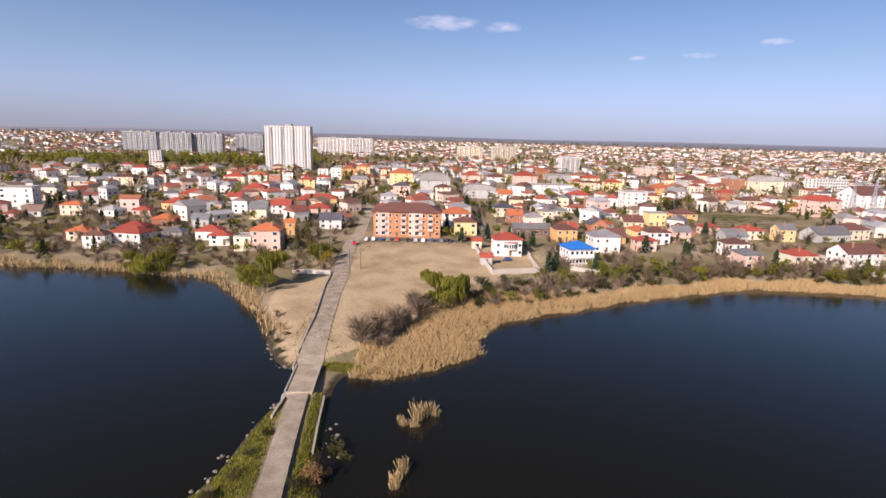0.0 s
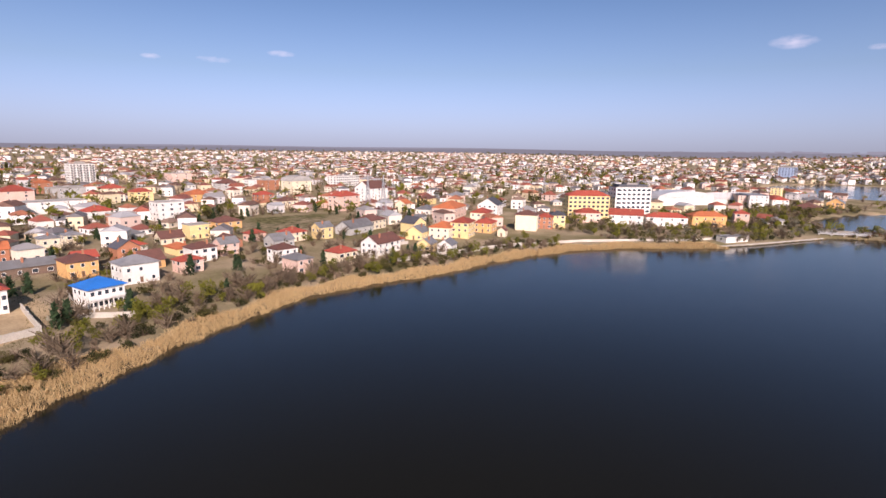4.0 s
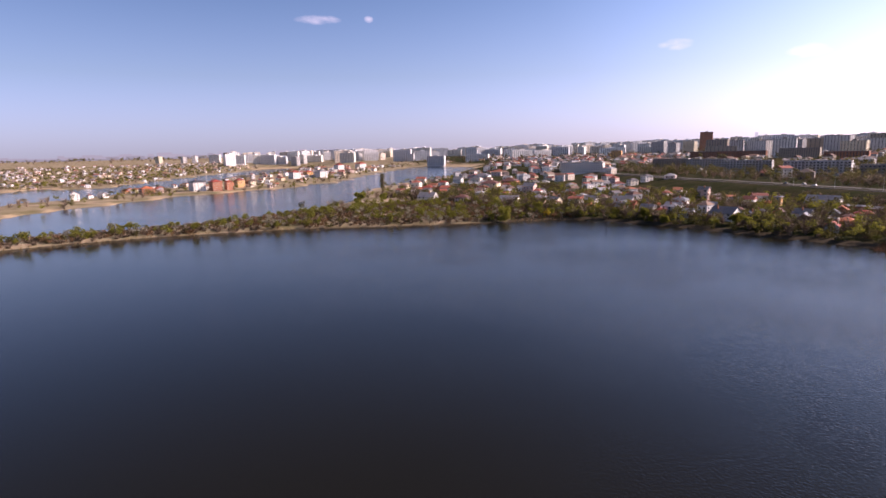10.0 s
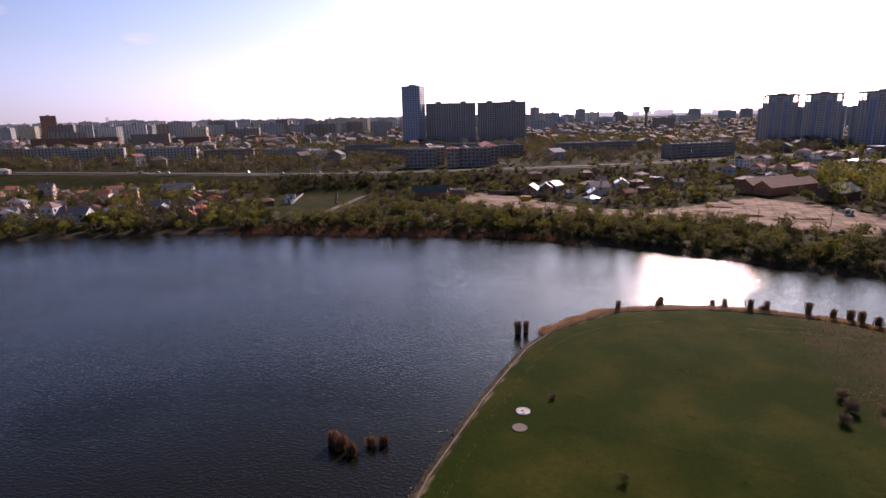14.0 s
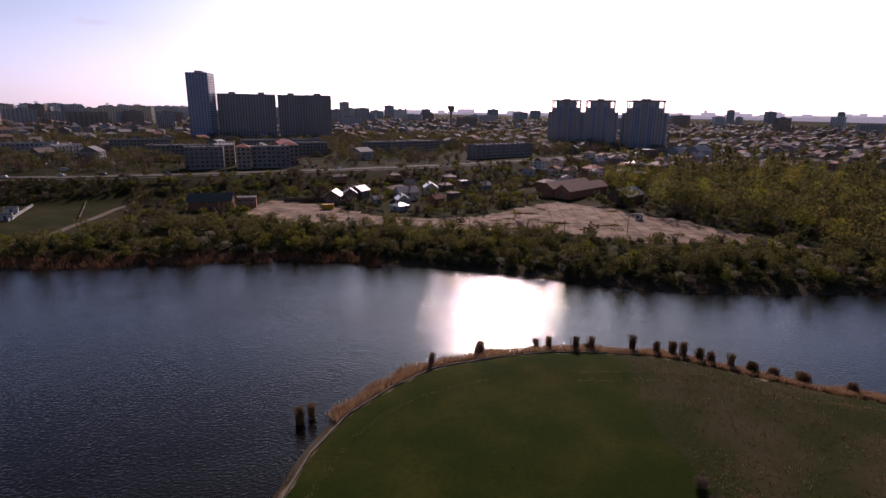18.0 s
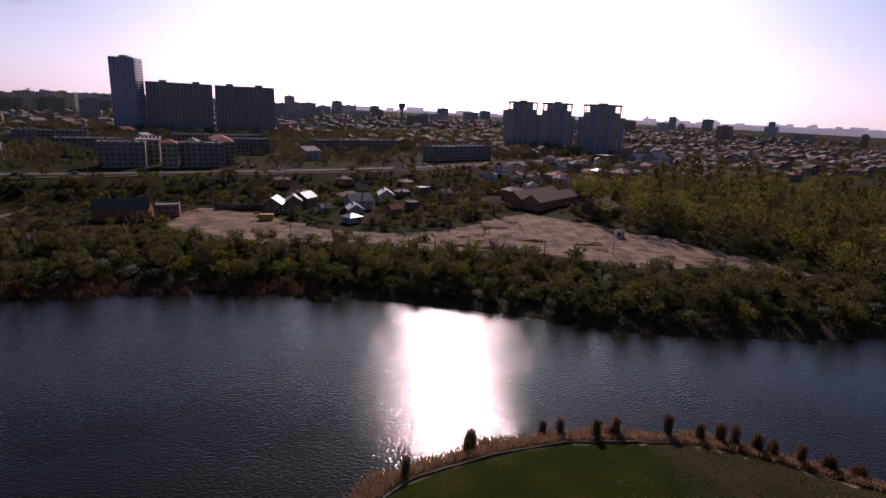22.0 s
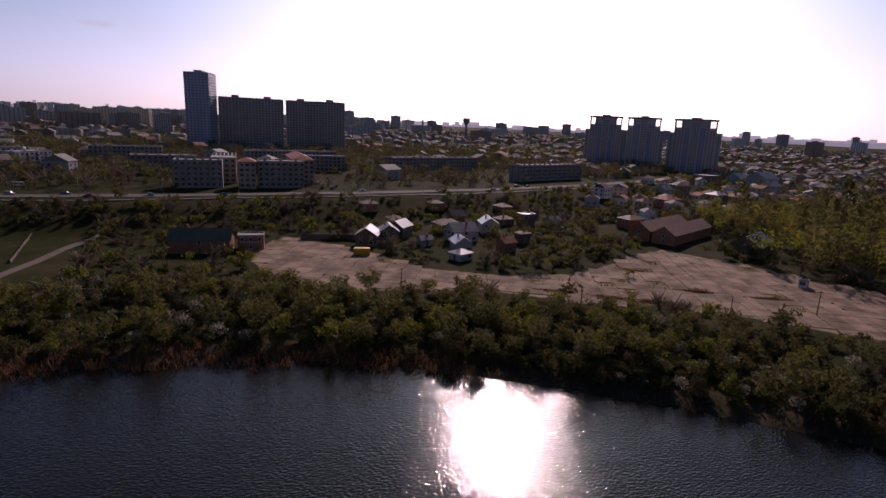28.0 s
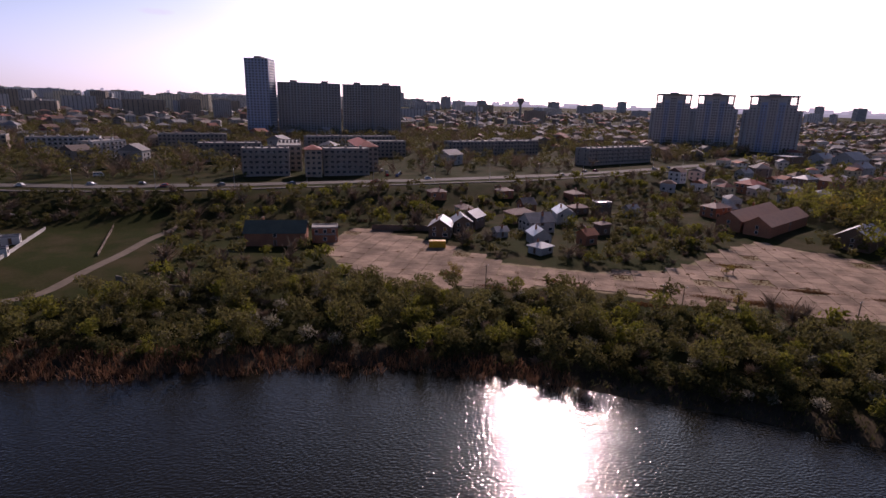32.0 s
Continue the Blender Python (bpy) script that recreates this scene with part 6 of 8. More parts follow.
def fill(x0, x1, y0, y1, dx, dy, keep, turn, roofs=ROOF_MIX, walls=WALL_MIX, chance=0.8, tall=2, small=1.0):
    global made
    y = y0
    while y < y1:
        x = x0
        while x < x1:
            px, py = x + fr.uniform(-4, 4), y + fr.uniform(-4, 4)
            w, d = fr.uniform(8, 13) * small, fr.uniform(7.5, 11) * small
            if fr.random() < chance and keep(px, py) and free(px, py, 0.55 * max(w, d)) and float(shore([px], [py])[0]) > 22:
                if made >= 105:
                    spare.append((px, py))
                    placed.append((px, py, 7.0))
                    x += dx
                    continue
                made += 1
                house(px, py, turn + fr.choice((0, 90)) + fr.uniform(-4, 4), w, d, fr.choice((3.0, 5.6, 5.8)[:tall + 1]), fr.choice("hhhgg"), fr.choice(walls), fr.choice(roofs))
            x += dx
        y += dy


def off_street(px, py):
    return abs(px + 40 + max(0, py - 260) * 0.075) > 8 and abs(px - 20) > 9 and not (-40 < px < 45 and py < 250)


fill(-230, 260, 215, 330, 21, 23, lambda px, py: off_street(px, py) and abs(px) < 0.92 * py and not (px < -60 and py < 300) and not (145 < px < 250 and py > 296), 5, chance=0.66)
POOR_ROOFS = ["metal", "metal", "slate", "brown", "brown", "red", "orange"]
fill(-130, -40, -385, -310, 18, 17, lambda px, py: True, 0, POOR_ROOFS, ["white", "cream", "grey", "brown", "brick"], 0.35, 0, 0.8)
fill(125, 420, -385, -290, 17, 16, lambda px, py: py > -0.42 * (px - 200) - 395 + 20 * math.sin(px) and not (px < 150 and py > -330), 15, POOR_ROOFS, ["grey", "cream", "grey", "pink", "brown", "brick", "white"], 0.6, 0, 0.75)
made = 999
fill(-330, 400, 300, 470, 21, 23, lambda px, py: off_street(px, py) and abs(px) < 0.92 * py and not (145 < px < 250 and 296 < py < 378), 5, chance=0.72)
fill(240, 520, 150, 330, 24, 24, lambda px, py: py > 290 - 0.42 * (px - 150) + 10 and py < 420 - 0.25 * px, 25, chance=0.6)
north_spare, spare = spare, []
fill(240, 600, -440, -290, 19, 19, lambda px, py: py > -0.42 * (px - 200) - 395 + 20 * math.sin(px), 15, chance=0.7)
fill(-460, -195, -460, -330, 23, 23, lambda px, py: py > 0.5 * (px + 200) - 400, -30, chance=0.6)


def far_town(name, label, spots, walls, roofs, seed, big=1.0):
    """Houses too far off to walk up to, joined: walls with windows, and roofs."""
    g = random.Random(seed)
    ws, rs, gs = Shape(), Shape(), Shape()
    xy = np.array(spots)
    zz = surface(xy[:, 0], xy[:, 1])
    for (x, y), z in zip(spots, zz):
        w, d, h = g.uniform(8, 14) * big, g.uniform(8, 12) * big, g.choice((3.2, 5.8, 6.0, 8.0)) * big
        c = math.cos(g.uniform(0, 1.57))
        s = math.sqrt(1 - c * c)

        def at(px, py, pz):
            return (x + px * c - py * s, y + px * s + py * c, z + pz)

        for q in ([(-w / 2, -d / 2), (w / 2, -d / 2)], [(w / 2, -d / 2), (w / 2, d / 2)], [(w / 2, d / 2), (-w / 2, d / 2)], [(-w / 2, d / 2), (-w / 2, -d / 2)]):
            (ax, ay), (bx, by) = q
            nx_, ny_ = (by - ay), -(bx - ax)
            ln = math.hypot(nx_, ny_)
            nx_, ny_ = nx_ / ln * 0.06, ny_ / ln * 0.06
            for fl in range(max(1, int(h / 2.9))):
                for k in (0.25, 0.72):
                    u0, u1 = k - 0.7 / ln, k + 0.7 / ln
                    z0 = 0.9 + fl * 2.8
                    p = [(ax + (bx - ax) * u + nx_, ay + (by - ay) * u + ny_) for u in (u0, u1)]
                    gs.poly([at(*p[0], z0), at(*p[1], z0), at(*p[1], z0 + 1.4), at(*p[0], z0 + 1.4)])
        n = len(ws.v)
        corners = [(-w / 2, -d / 2), (w / 2, -d / 2), (w / 2, d / 2), (-w / 2, d / 2)]
        ws.v += [at(px, py, -3) for px, py in corners] + [at(px, py, h) for px, py in corners]
        ws.f += [(n + i, n + (i + 1) % 4, n + 4 + (i + 1) % 4, n + 4 + i) for i in range(4)]
        ws.m += [0] * 4
        a, b, rise = w / 2 + 0.5, d / 2 + 0.5, g.uniform(0.4, 0.6) * d / 2
        r = max(0.0, a - b) if g.random() < 0.6 else a
        n = len(rs.v)
        rs.v += [at(-a, -b, h), at(a, -b, h), at(a, b, h), at(-a, b, h), at(-r, 0, h + rise), at(r, 0, h + rise)]
        rs.f += [(n, n + 1, n + 5, n + 4), (n + 2, n + 3, n + 4, n + 5), (n + 1, n + 2, n + 5), (n + 3, n, n + 4), (n + 3, n + 2, n + 1, n)]
        rs.m += [0] * 5
    top = thing(name, pose(0, 0, 0), label, "houses", kind="stuff")
    part("walls", ws, walls, top)
    part("roofs", rs, roofs, top)
    if big < 1.4:
        part("panes", gs, M_GLASS, top)


M_FARWALL = island_material("far_walls", [(0.80, 0.77, 0.74), (0.70, 0.62, 0.51), (0.76, 0.73, 0.70), (0.62, 0.47, 0.40), (0.66, 0.54, 0.36), (0.54, 0.52, 0.51), (0.74, 0.69, 0.62)])
M_FARWALL_DULL = island_material("dull_walls", [(0.40, 0.38, 0.35), (0.34, 0.28, 0.22), (0.26, 0.23, 0.20), (0.34, 0.22, 0.17), (0.5, 0.48, 0.45), (0.22, 0.18, 0.15)])
# reds are muted towards grey-brown, putting distance haze into the roof colours
M_FARROOF = island_material("far_roofs", [(0.29, 0.085, 0.055), (0.34, 0.13, 0.07), (0.22, 0.075, 0.055), (0.14, 0.075, 0.055), (0.34, 0.34, 0.35), (0.15, 0.14, 0.145), (0.24, 0.16, 0.12), (0.26, 0.25, 0.25)])
M_FARROOF_GREY = island_material("far_grey_roofs", [(0.28, 0.275, 0.27), (0.17, 0.155, 0.145), (0.14, 0.075, 0.055), (0.22, 0.21, 0.20), (0.28, 0.10, 0.07), (0.13, 0.10, 0.085)])


def clear(spots, r):
    return [p for p in spots if free(p[0], p[1], r)]


def north_town(x, y, sd):
    az = np.degrees(np.arctan2(x, y))
    r = np.hypot(x, y)
    wood_gap = (az > -42) & (az < -12) & (r > 760) & (r < 1030)
    return (sd > 25) & (az > -44) & (az < 96) & (np.hypot(x - 30, y - 20) > 430) & ~wood_gap & ~((az > -13) & (az < 0) & (r > 900) & (r < 1200)) & (y > -30)


far_town("side_streets", "houses with red and grey roofs along the back streets", north_spare, M_FARWALL, M_FARROOF, 6, 0.95)
far_town("poor_quarter", "small low houses with grey roofs by the south shore", spare, M_FARWALL, M_FARROOF, 7, 0.8)
far_town("far_town", "densely built far suburb with red and grey roofs", clear(scatter(3600, -900, 120, 1500, 1500, north_town, 11, 19), 10), M_FARWALL, M_FARROOF, 1)
far_town("distant_town", "distant suburb of small houses out to the horizon", scatter(3600, -2600, 200, 3600, 3600, lambda x, y, sd: (sd > 40) & (np.hypot(x, y) > 1400) & (np.degrees(np.arctan2(x, y)) > -45), 12, 26), M_FARWALL, M_FARROOF, 2, 1.3)
far_town("far_east_town", "far suburb on the banks of the upper lake", scatter(900, 850, -700, 2600, 500, lambda x, y, sd: (sd > 18) & (y > -0.52 * x + 60), 13, 22), M_FARWALL, M_FARROOF, 3, 0.8)
far_town("far_south_east_town", "far low houses below the panel blocks", clear(scatter(1100, 380, -1500, 1700, -330, lambda x, y, sd: (sd > 25) & (y < -0.3 * x - 120), 14, 19), 9), M_FARWALL, M_FARROOF, 4)
far_town("far_south_town", "far low houses and sheds of the city", clear(scatter(1500, -1900, -2000, 400, -480, lambda x, y, sd: (sd > 20) & (y < np.interp(x, *BOULEVARD_LINE) - 60), 15, 22), 9), M_FARWALL_DULL, M_FARROOF_GREY, 5, 1.2)
far_town("west_quarter", "low houses with dull roofs behind the yard", clear(scatter(1500, -1300, -1000, -330, -330, lambda x, y, sd: (sd > 20) & ((y < np.interp(x, *BOULEVARD_LINE) - 25) | (y > np.interp(x, *BOULEVARD_LINE) + 25)), 16, 17), 9), M_FARWALL_DULL, M_FARROOF_GREY, 8)


def far_blocks(name, label, spots, walls, seed, lo, hi):
    """Blocks too far off to tell apart, joined: bodies, roof boxes and window bands."""
    g = random.Random(seed)
    ws, gs = Shape(), Shape()
    xy = np.array(spots)
    for (x, y), z in zip(spots, surface(xy[:, 0], xy[:, 1])):
        w, d, h = g.uniform(25, 90), g.uniform(12, 18), g.uniform(lo, hi)
        a = math.atan2(x, y) + g.uniform(-0.7, 0.7)
        c, s = math.cos(-a), math.sin(-a)
        shape = Shape()
        shape.box(-w / 2, -d / 2, -6, w / 2, d / 2, h)
        shape.box(-w * 0.1, -d * 0.3, h + 0.01, w * 0.12, d * 0.3, h + 3)
        panes = Shape()
        n = int(w / 7)
        for fl in range(int(h / 2.9)):
            for k in range(n):
                u = (k + 0.5) / n * w - w / 2
                panes.poly([(u - 1.8, -d / 2 - 0.05, fl * 2.9 + 1), (u + 1.8, -d / 2 - 0.05, fl * 2.9 + 1), (u + 1.8, -d / 2 - 0.05, fl * 2.9 + 2.5), (u - 1.8, -d / 2 - 0.05, fl * 2.9 + 2.5)])
        for src, dst in ((shape, ws), (panes, gs)):
            base = len(dst.v)
            dst.v += [(x + px * c - py * s, y + px * s + py * c, z + pz) for px, py, pz in src.v]
            dst.f += [tuple(base + i for i in f) for f in src.f]
            dst.m += src.m
    top = thing(name, pose(0, 0, 0), label, "buildings", kind="stuff")
    part("walls", ws, walls, top)
    part("panes", gs, M_GLASS, top)


# wall colours are lifted to imitate the haze over far blocks
M_FARBLOCK = island_material("far_block_walls", [(0.68, 0.67, 0.66), (0.70, 0.66, 0.58), (0.78, 0.76, 0.72), (0.6, 0.6, 0.61), (0.72, 0.62, 0.5), (0.7, 0.69, 0.68)])
far_blocks("skyline_blocks", "continuous far skyline of grey panel blocks", scatter(420, -2900, -4200, 1900, -1100, lambda x, y, sd: (np.hypot(x, y) > 1900) & (np.hypot(x, y) < 4300) & ((x > 0.32 * y) | ((np.hypot(x, y) < 2600) & (np.sin(x * 7.1 + y * 3.3) > 0.75))), 61, 60), M_FARBLOCK, 9, 24, 42)
far_blocks("east_skyline_blocks", "far row of pale panel blocks beyond the upper lake", scatter(640, 700, -2600, 3100, -50, lambda x, y, sd: (sd > 90) & (np.hypot(x, y) > 2300) & ~((np.abs(np.degrees(np.arctan2(x, y)) - 126) < 2.2) & (np.hypot(x, y) < 2750)) & (np.hypot(x, y) < 3200) & (y < -0.28 * x + 60), 62, 40), M_FARBLOCK, 10, 28, 48)

# ---- the glowing backdrop of painted haze beyond the plain ----


def haze_band(name, label, r, low, peak, dim, seed):
    """A plain glowing band round the plain: rows of blocks and low hills, haze painted in, uneven along the top."""
    g = np.random.RandomState(seed)
    n = 1440
    az = np.arange(n) / n * 2 * math.pi
    city = np.clip((np.cos(az - radians(172)) + 0.35) / 0.9, 0, 1)
    steps = np.zeros(n)
    i = 0
    while i < n:
        k = g.randint(1, 7)
        steps[i:i + k] = g.rand() ** 1.6
        i += k + (g.randint(0, 3) if g.rand() < 0.5 else 0)
    for k in range(26):
        i = g.randint(n)
        steps[i:i + 2] += g.uniform(0.3, 0.9)
    hill = 0.5 + 0.3 * np.sin(az * 5 + 1 + seed) + 0.2 * np.sin(az * 13 + seed)
    top = low + city * peak * (0.35 + 0.65 * steps) + 14 * hill * (1 - city)
    s = Shape()
    for i in range(n):
        a, b = az[i], az[(i + 1) % n]
        p, q = (r * math.sin(a), r * math.cos(a)), (r * math.sin(b), r * math.cos(b))
        s.poly([(*p, -30), (*q, -30), (*q, top[i]), (*p, top[i])])
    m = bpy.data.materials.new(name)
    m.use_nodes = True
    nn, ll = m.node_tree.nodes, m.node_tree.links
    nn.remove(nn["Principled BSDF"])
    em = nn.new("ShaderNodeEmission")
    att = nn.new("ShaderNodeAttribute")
    att.attribute_name = "painted_haze"
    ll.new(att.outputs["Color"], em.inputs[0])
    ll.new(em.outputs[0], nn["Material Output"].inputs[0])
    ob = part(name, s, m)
    # haze is put into the emission colour, brighter towards the sun
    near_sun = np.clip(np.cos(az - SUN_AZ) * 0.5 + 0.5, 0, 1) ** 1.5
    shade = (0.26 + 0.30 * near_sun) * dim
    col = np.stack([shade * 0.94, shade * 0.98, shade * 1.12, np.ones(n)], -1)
    att = ob.data.attributes.new("painted_haze", "FLOAT_COLOR", "CORNER")
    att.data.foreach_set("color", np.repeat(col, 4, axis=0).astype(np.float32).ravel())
    tagged(ob, label, "backdrop", kind="structure")


haze_band("backdrop", "pale glowing backdrop of the far city skyline in painted haze", 4850, 60, 52, 1.0, 3)
haze_band("backdrop", "blue-grey glowing backdrop of far city blocks in painted haze", 4760, 52, 36, 0.8, 8)

# ---- trees and reeds ----
for row in ("willow -104 187 1.35, willow -98 189 1.1, willow -112 193 .8, green_tree -60 167 1.3, green_tree -54 163 1.2, willow -55 169 1.3, willow -62 172 1.1, yellow_bush -44 204 1.0, green_tree -66 176 .9, willow -46 206 .95, green_tree -41 212 .8",
            "poplar -56 226 .85, poplar -60 224 .7, willow 3 154 1.05, willow -1 157 1.15, green_tree 8 160 .9, bush 14 176 1, bush 16 170 1, bare_tree -7 147 1.2, bare_tree -18 121 1.2, bare_tree -14 125 1.35, bare_tree -11 130 1.3, bare_bush -17 126 1.3, bare_bush -9 136 1.4, bare_tree -5 141 1.2, bare_bush -13 120 1.3, bush -3 151 1.4, bush 7 163 1.5, olive_bush 2 148 1.3, willow 5 156 1.5",
            "bare_tree -9 134 1.2, green_tree -5 150 .7, green_tree 45 179 .7, olive_bush 27 178 .9, olive_bush 38 183 .9, bush 22 180 .9, green_tree 52 186 .6, willow 94 191 .75",
            "green_tree 92 193 .7, bare_tree 86 193 .7, bare_tree 110 198 .9, bare_tree 103 200 .9, bare_tree 120 199 .8, green_tree 118 196 .6, olive_tree 132 200 .6, bare_tree 146 203 .8, bare_tree 138 201 .8",
            "bare_tree 150 199 .7, bare_tree 65 190 .6, bare_tree 76 192 .7, olive_bush 155 197 1.1, yellow_bush 313 -254 1.15, yellow_bush 358 -283 1, willow 510 -214 1.5, poplar 633 -311 1.4, blossom_tree 371 -177 1, blossom_tree 349 -180 1.1, willow 324 -225 1.2, green_tree 330 -232 1.1, willow 259 -290 1, blossom_tree 432 109 1.7, blossom_tree 426 99 1.2, poplar 735 -368 1.35, willow 528 -250 1.2",
            "blossom_tree 446 -8 1.6, blossom_tree 441 4 1.1, blossom_tree 445 18 1.1, blossom_tree 440 62 1, blossom_tree 396 106 1.6, blossom_tree 405 100 1.2, green_tree 350 -245 1.1, green_tree 344 -256 1.2",
            "willow 334 -268 1, green_tree 246 -287 .9, willow 203 -295 1.1, willow 194 -290 1, olive_bush 160 -290 1.2, blossom_tree 130 -283 .7, willow 455 120 1.1, green_tree 470 112 1.2, green_tree 462 128 1"):
    for spot in row.split(", "):
        k, tx, ty, sz = spot.split()
        tree(k, float(tx), float(ty), float(sz))
# dam and headland scrub
for row in ("bush -27.8 82 .55, bush -28.5 76 .5, olive_bush -29 70 .6, olive_bush -30 64 .6, rust_bush -18 70 .9, rust_bush -16.6 73 .7, bush -19.5 68 .6, olive_bush -16 80 .7, olive_bush -14 78 .6, bush -17.5 62 .8",
            "bare_bush -31 66 .7, olive_bush -36 118 .45, rust_bush -38 128 .6, olive_bush -39 124 .5, rust_bush -44 142 .6, bare_bush -18 -81 .7, bare_bush -16 -77 .7, rust_bush -21 -76 .55, olive_bush -17 -64 .6",
            "bush -19 -61 .5, yellow_bush -21 -70 .22, bare_bush -12 -74 .6, rust_bush -26 -68 .6, yellow_bush -6 -60 .2, olive_bush -28 -60 .6, bare_bush -34 -66 .7, bush 28 -66 .32, bare_bush 30 -90 .35",
            "rust_bush -33 -56 .7, bare_bush -22 -55 .8, rust_bush 60 -34 .8, rust_bush 57 -28 .7"):
    for spot in row.split(", "):
        k, tx, ty, sz = spot.split()
        tree(k, float(tx), float(ty), float(sz), "headland scrub")


def not_yard(x, y):
    return ~inside(x, y, np.array(YARD)) & (seg_distance(x, y, np.array(YARD)) > 3.5)


def grove(spots, keys, lo, hi, group, gap=0.0, tree_scale=0.65, single=80, thin=2, label="scrub and small trees in spring leaf"):
    """The first of the spots are plants of their own, the others joined."""
    rest = []
    for n, (tx, ty) in enumerate(spots):
        if gap and not free(tx, ty, gap):
            continue
        key = keys[n % len(keys)]
        if n < single:
            tree(key, tx, ty, rnd.uniform(lo, hi) * (tree_scale if "tree" in key else 1.0), group)
        else:
            rest.append((tx, ty))
    wood("scrub", label, rest, keys, (lo + hi) / 2, "scrub", thin, thin ** 0.5)


# the thicket on the south bank, below the yard
grove(scatter(9000, -200, -290, 125, -100, lambda x, y, sd: (sd > 3.5) & (sd < 40) & (np.interp(x, *SOUTH_LINE) > y) & not_yard(x, y), 31, 2.4),
      ["bush", "olive_bush", "bush", "olive_tree", "bush", "olive_bush", "bush", "green_tree", "olive_bush", "bush", "bare_bush", "olive_tree", "bush", "blossom_tree"], 0.6, 1.08, "south bank thicket", single=90, thin=3, tree_scale=0.55, label="dense green and brown thicket on the south bank")
# round the yard's far side and on the slope up to the boulevard
grove(scatter(5000, -330, -440, 130, -170, lambda x, y, sd: (sd > 38) & not_yard(x, y) & (y > np.interp(x, *BOULEVARD_LINE) + 20) & ~((x > 66) & (y < -285)) & ~((x > 5) & (x < 45) & (y > -333) & (y < -321)), 32, 4.0),
      ["olive_tree", "bare_bush", "olive_bush", "bare_tree", "bush", "green_tree", "olive_bush", "bare_bush"], 0.6, 0.95, "scrub on the slope", 4.5, 0.6, single=40, thin=9, label="dense scrub and small trees on the slope")
# dark bushes on the embankment behind the playing field
grove(scatter(900, 62, -418, 190, -384, lambda x, y, sd: (y > np.interp(x, *BOULEVARD_LINE) + 15), 30, 3.2), ["bush", "olive_bush", "bush", "bare_bush"], 0.6, 1.0, "embankment bushes", 1.0, 0.6, single=20, thin=7, label="dark bushes on the embankment")
# gardens of the north town
grove(scatter(2600, -330, 195, 330, 420, lambda x, y, sd: (sd > 9) & (np.abs(x) < 0.95 * y) & ~inside(x, y, LOT) & (np.abs(x + 40) > 6) & ~inside(x, y, FIELD), 33, 5.0),
      ["bare_tree", "olive_tree", "bare_bush", "green_tree", "bare_tree", "blossom_tree", "olive_bush", "bare_bush", "fir"], 0.6, 0.9, "garden trees", 0.6, 1.0, single=60, thin=9, label="garden trees between the houses")
# the west shore
grove(scatter(1500, -330, 185, -40, 300, lambda x, y, sd: (sd > 3) & (sd < 60) & (np.abs(x) < 0.95 * y), 34, 3.8),
      ["bare_bush", "olive_bush", "bare_tree", "rust_bush", "bare_bush", "olive_bush", "bare_bush", "green_tree", "bare_tree", "blossom_tree"], 0.5, 0.85, "west shore scrub", 0.6, 0.6, single=30, thin=5, label="scrub and young trees along the west shore")
# the dam between the lakes
grove(scatter(6000, 300, -285, 480, 75, lambda x, y, sd: (sd > 2.0) & (x > np.interp(y, (-260, -190, -100, -28, 20, 75), (300, 330, 390, 418, 428, 420))), 35, 2.5),
      ["bare_bush", "rust_bush", "olive_bush", "bare_bush", "rust_bush", "bare_bush", "green_tree", "rust_bush", "bare_bush", "blossom_tree", "bare_bush"], 0.6, 1.0, "scrub on the dam", 0.6, 0.6, single=40, thin=7, label="brown and greening scrub on the dam")
# south-east shore gardens
grove(scatter(3600, 120, -430, 560, -265, lambda x, y, sd: (sd > 3) & (y > np.interp(x, *BOULEVARD_LINE) + 40) & ~((x < 124) & (y < -290)), 36, 4.0),
      ["olive_bush", "bare_tree", "green_tree", "olive_tree", "bare_bush", "olive_bush"], 0.6, 0.95, "shore gardens", 0.6, 0.9, single=30, thin=7, label="trees and shrubs in the shore gardens")

# shrubs between the reeds and the gardens of the north shore
grove(scatter(2600, 5, 150, 260, 222, lambda x, y, sd: (sd > 6) & (sd < 26) & ~inside(x, y, LOT), 37, 2.9),
      ["olive_bush", "bare_bush", "bush", "bare_tree", "olive_bush", "bare_bush", "green_tree"], 0.5, 0.95, "north shore scrub", 0.3, 0.65, single=40, thin=5, label="olive and bare shrubs behind the reeds")
# gardens at the north-east corner and round the sluice
grove(scatter(2400, 300, 84, 620, 260, lambda x, y, sd: (sd > 4) & (y < 330 - 0.3 * x), 38, 4.4),
      ["olive_bush", "green_tree", "bare_bush", "olive_tree", "bare_tree", "bush", "blossom_tree"], 0.6, 1.0, "north-east gardens", 0.5, 0.7, single=40, thin=9, label="shrubs and trees in the gardens by the sluice")
# green edge of the south-east shore
grove(scatter(1300, 130, -310, 375, -165, lambda x, y, sd: (sd > 2.5) & (sd < 16) & (y < -150), 39, 6.5),
      ["green_tree", "willow", "olive_bush", "green_tree", "bush", "olive_tree", "bare_bush"], 0.6, 1.0, "south-east shore trees", 0.3, 0.75, single=40, thin=6, label="fresh green bushes along the south-east shore")
# the dirt slope and the houses on the spit of the upper lake
wood("spit_trees", "trees on the spit of the upper lake", scatter(900, 640, -480, 1300, 120, lambda x, y, sd: (sd > 4) & (sd < 60) & (y < 560 - 0.75 * x) & (y > 480 - 0.9 * x), 40, 8), ["green_tree", "bare_tree", "olive_tree"], 0.8, thin=8, grow=2.6)

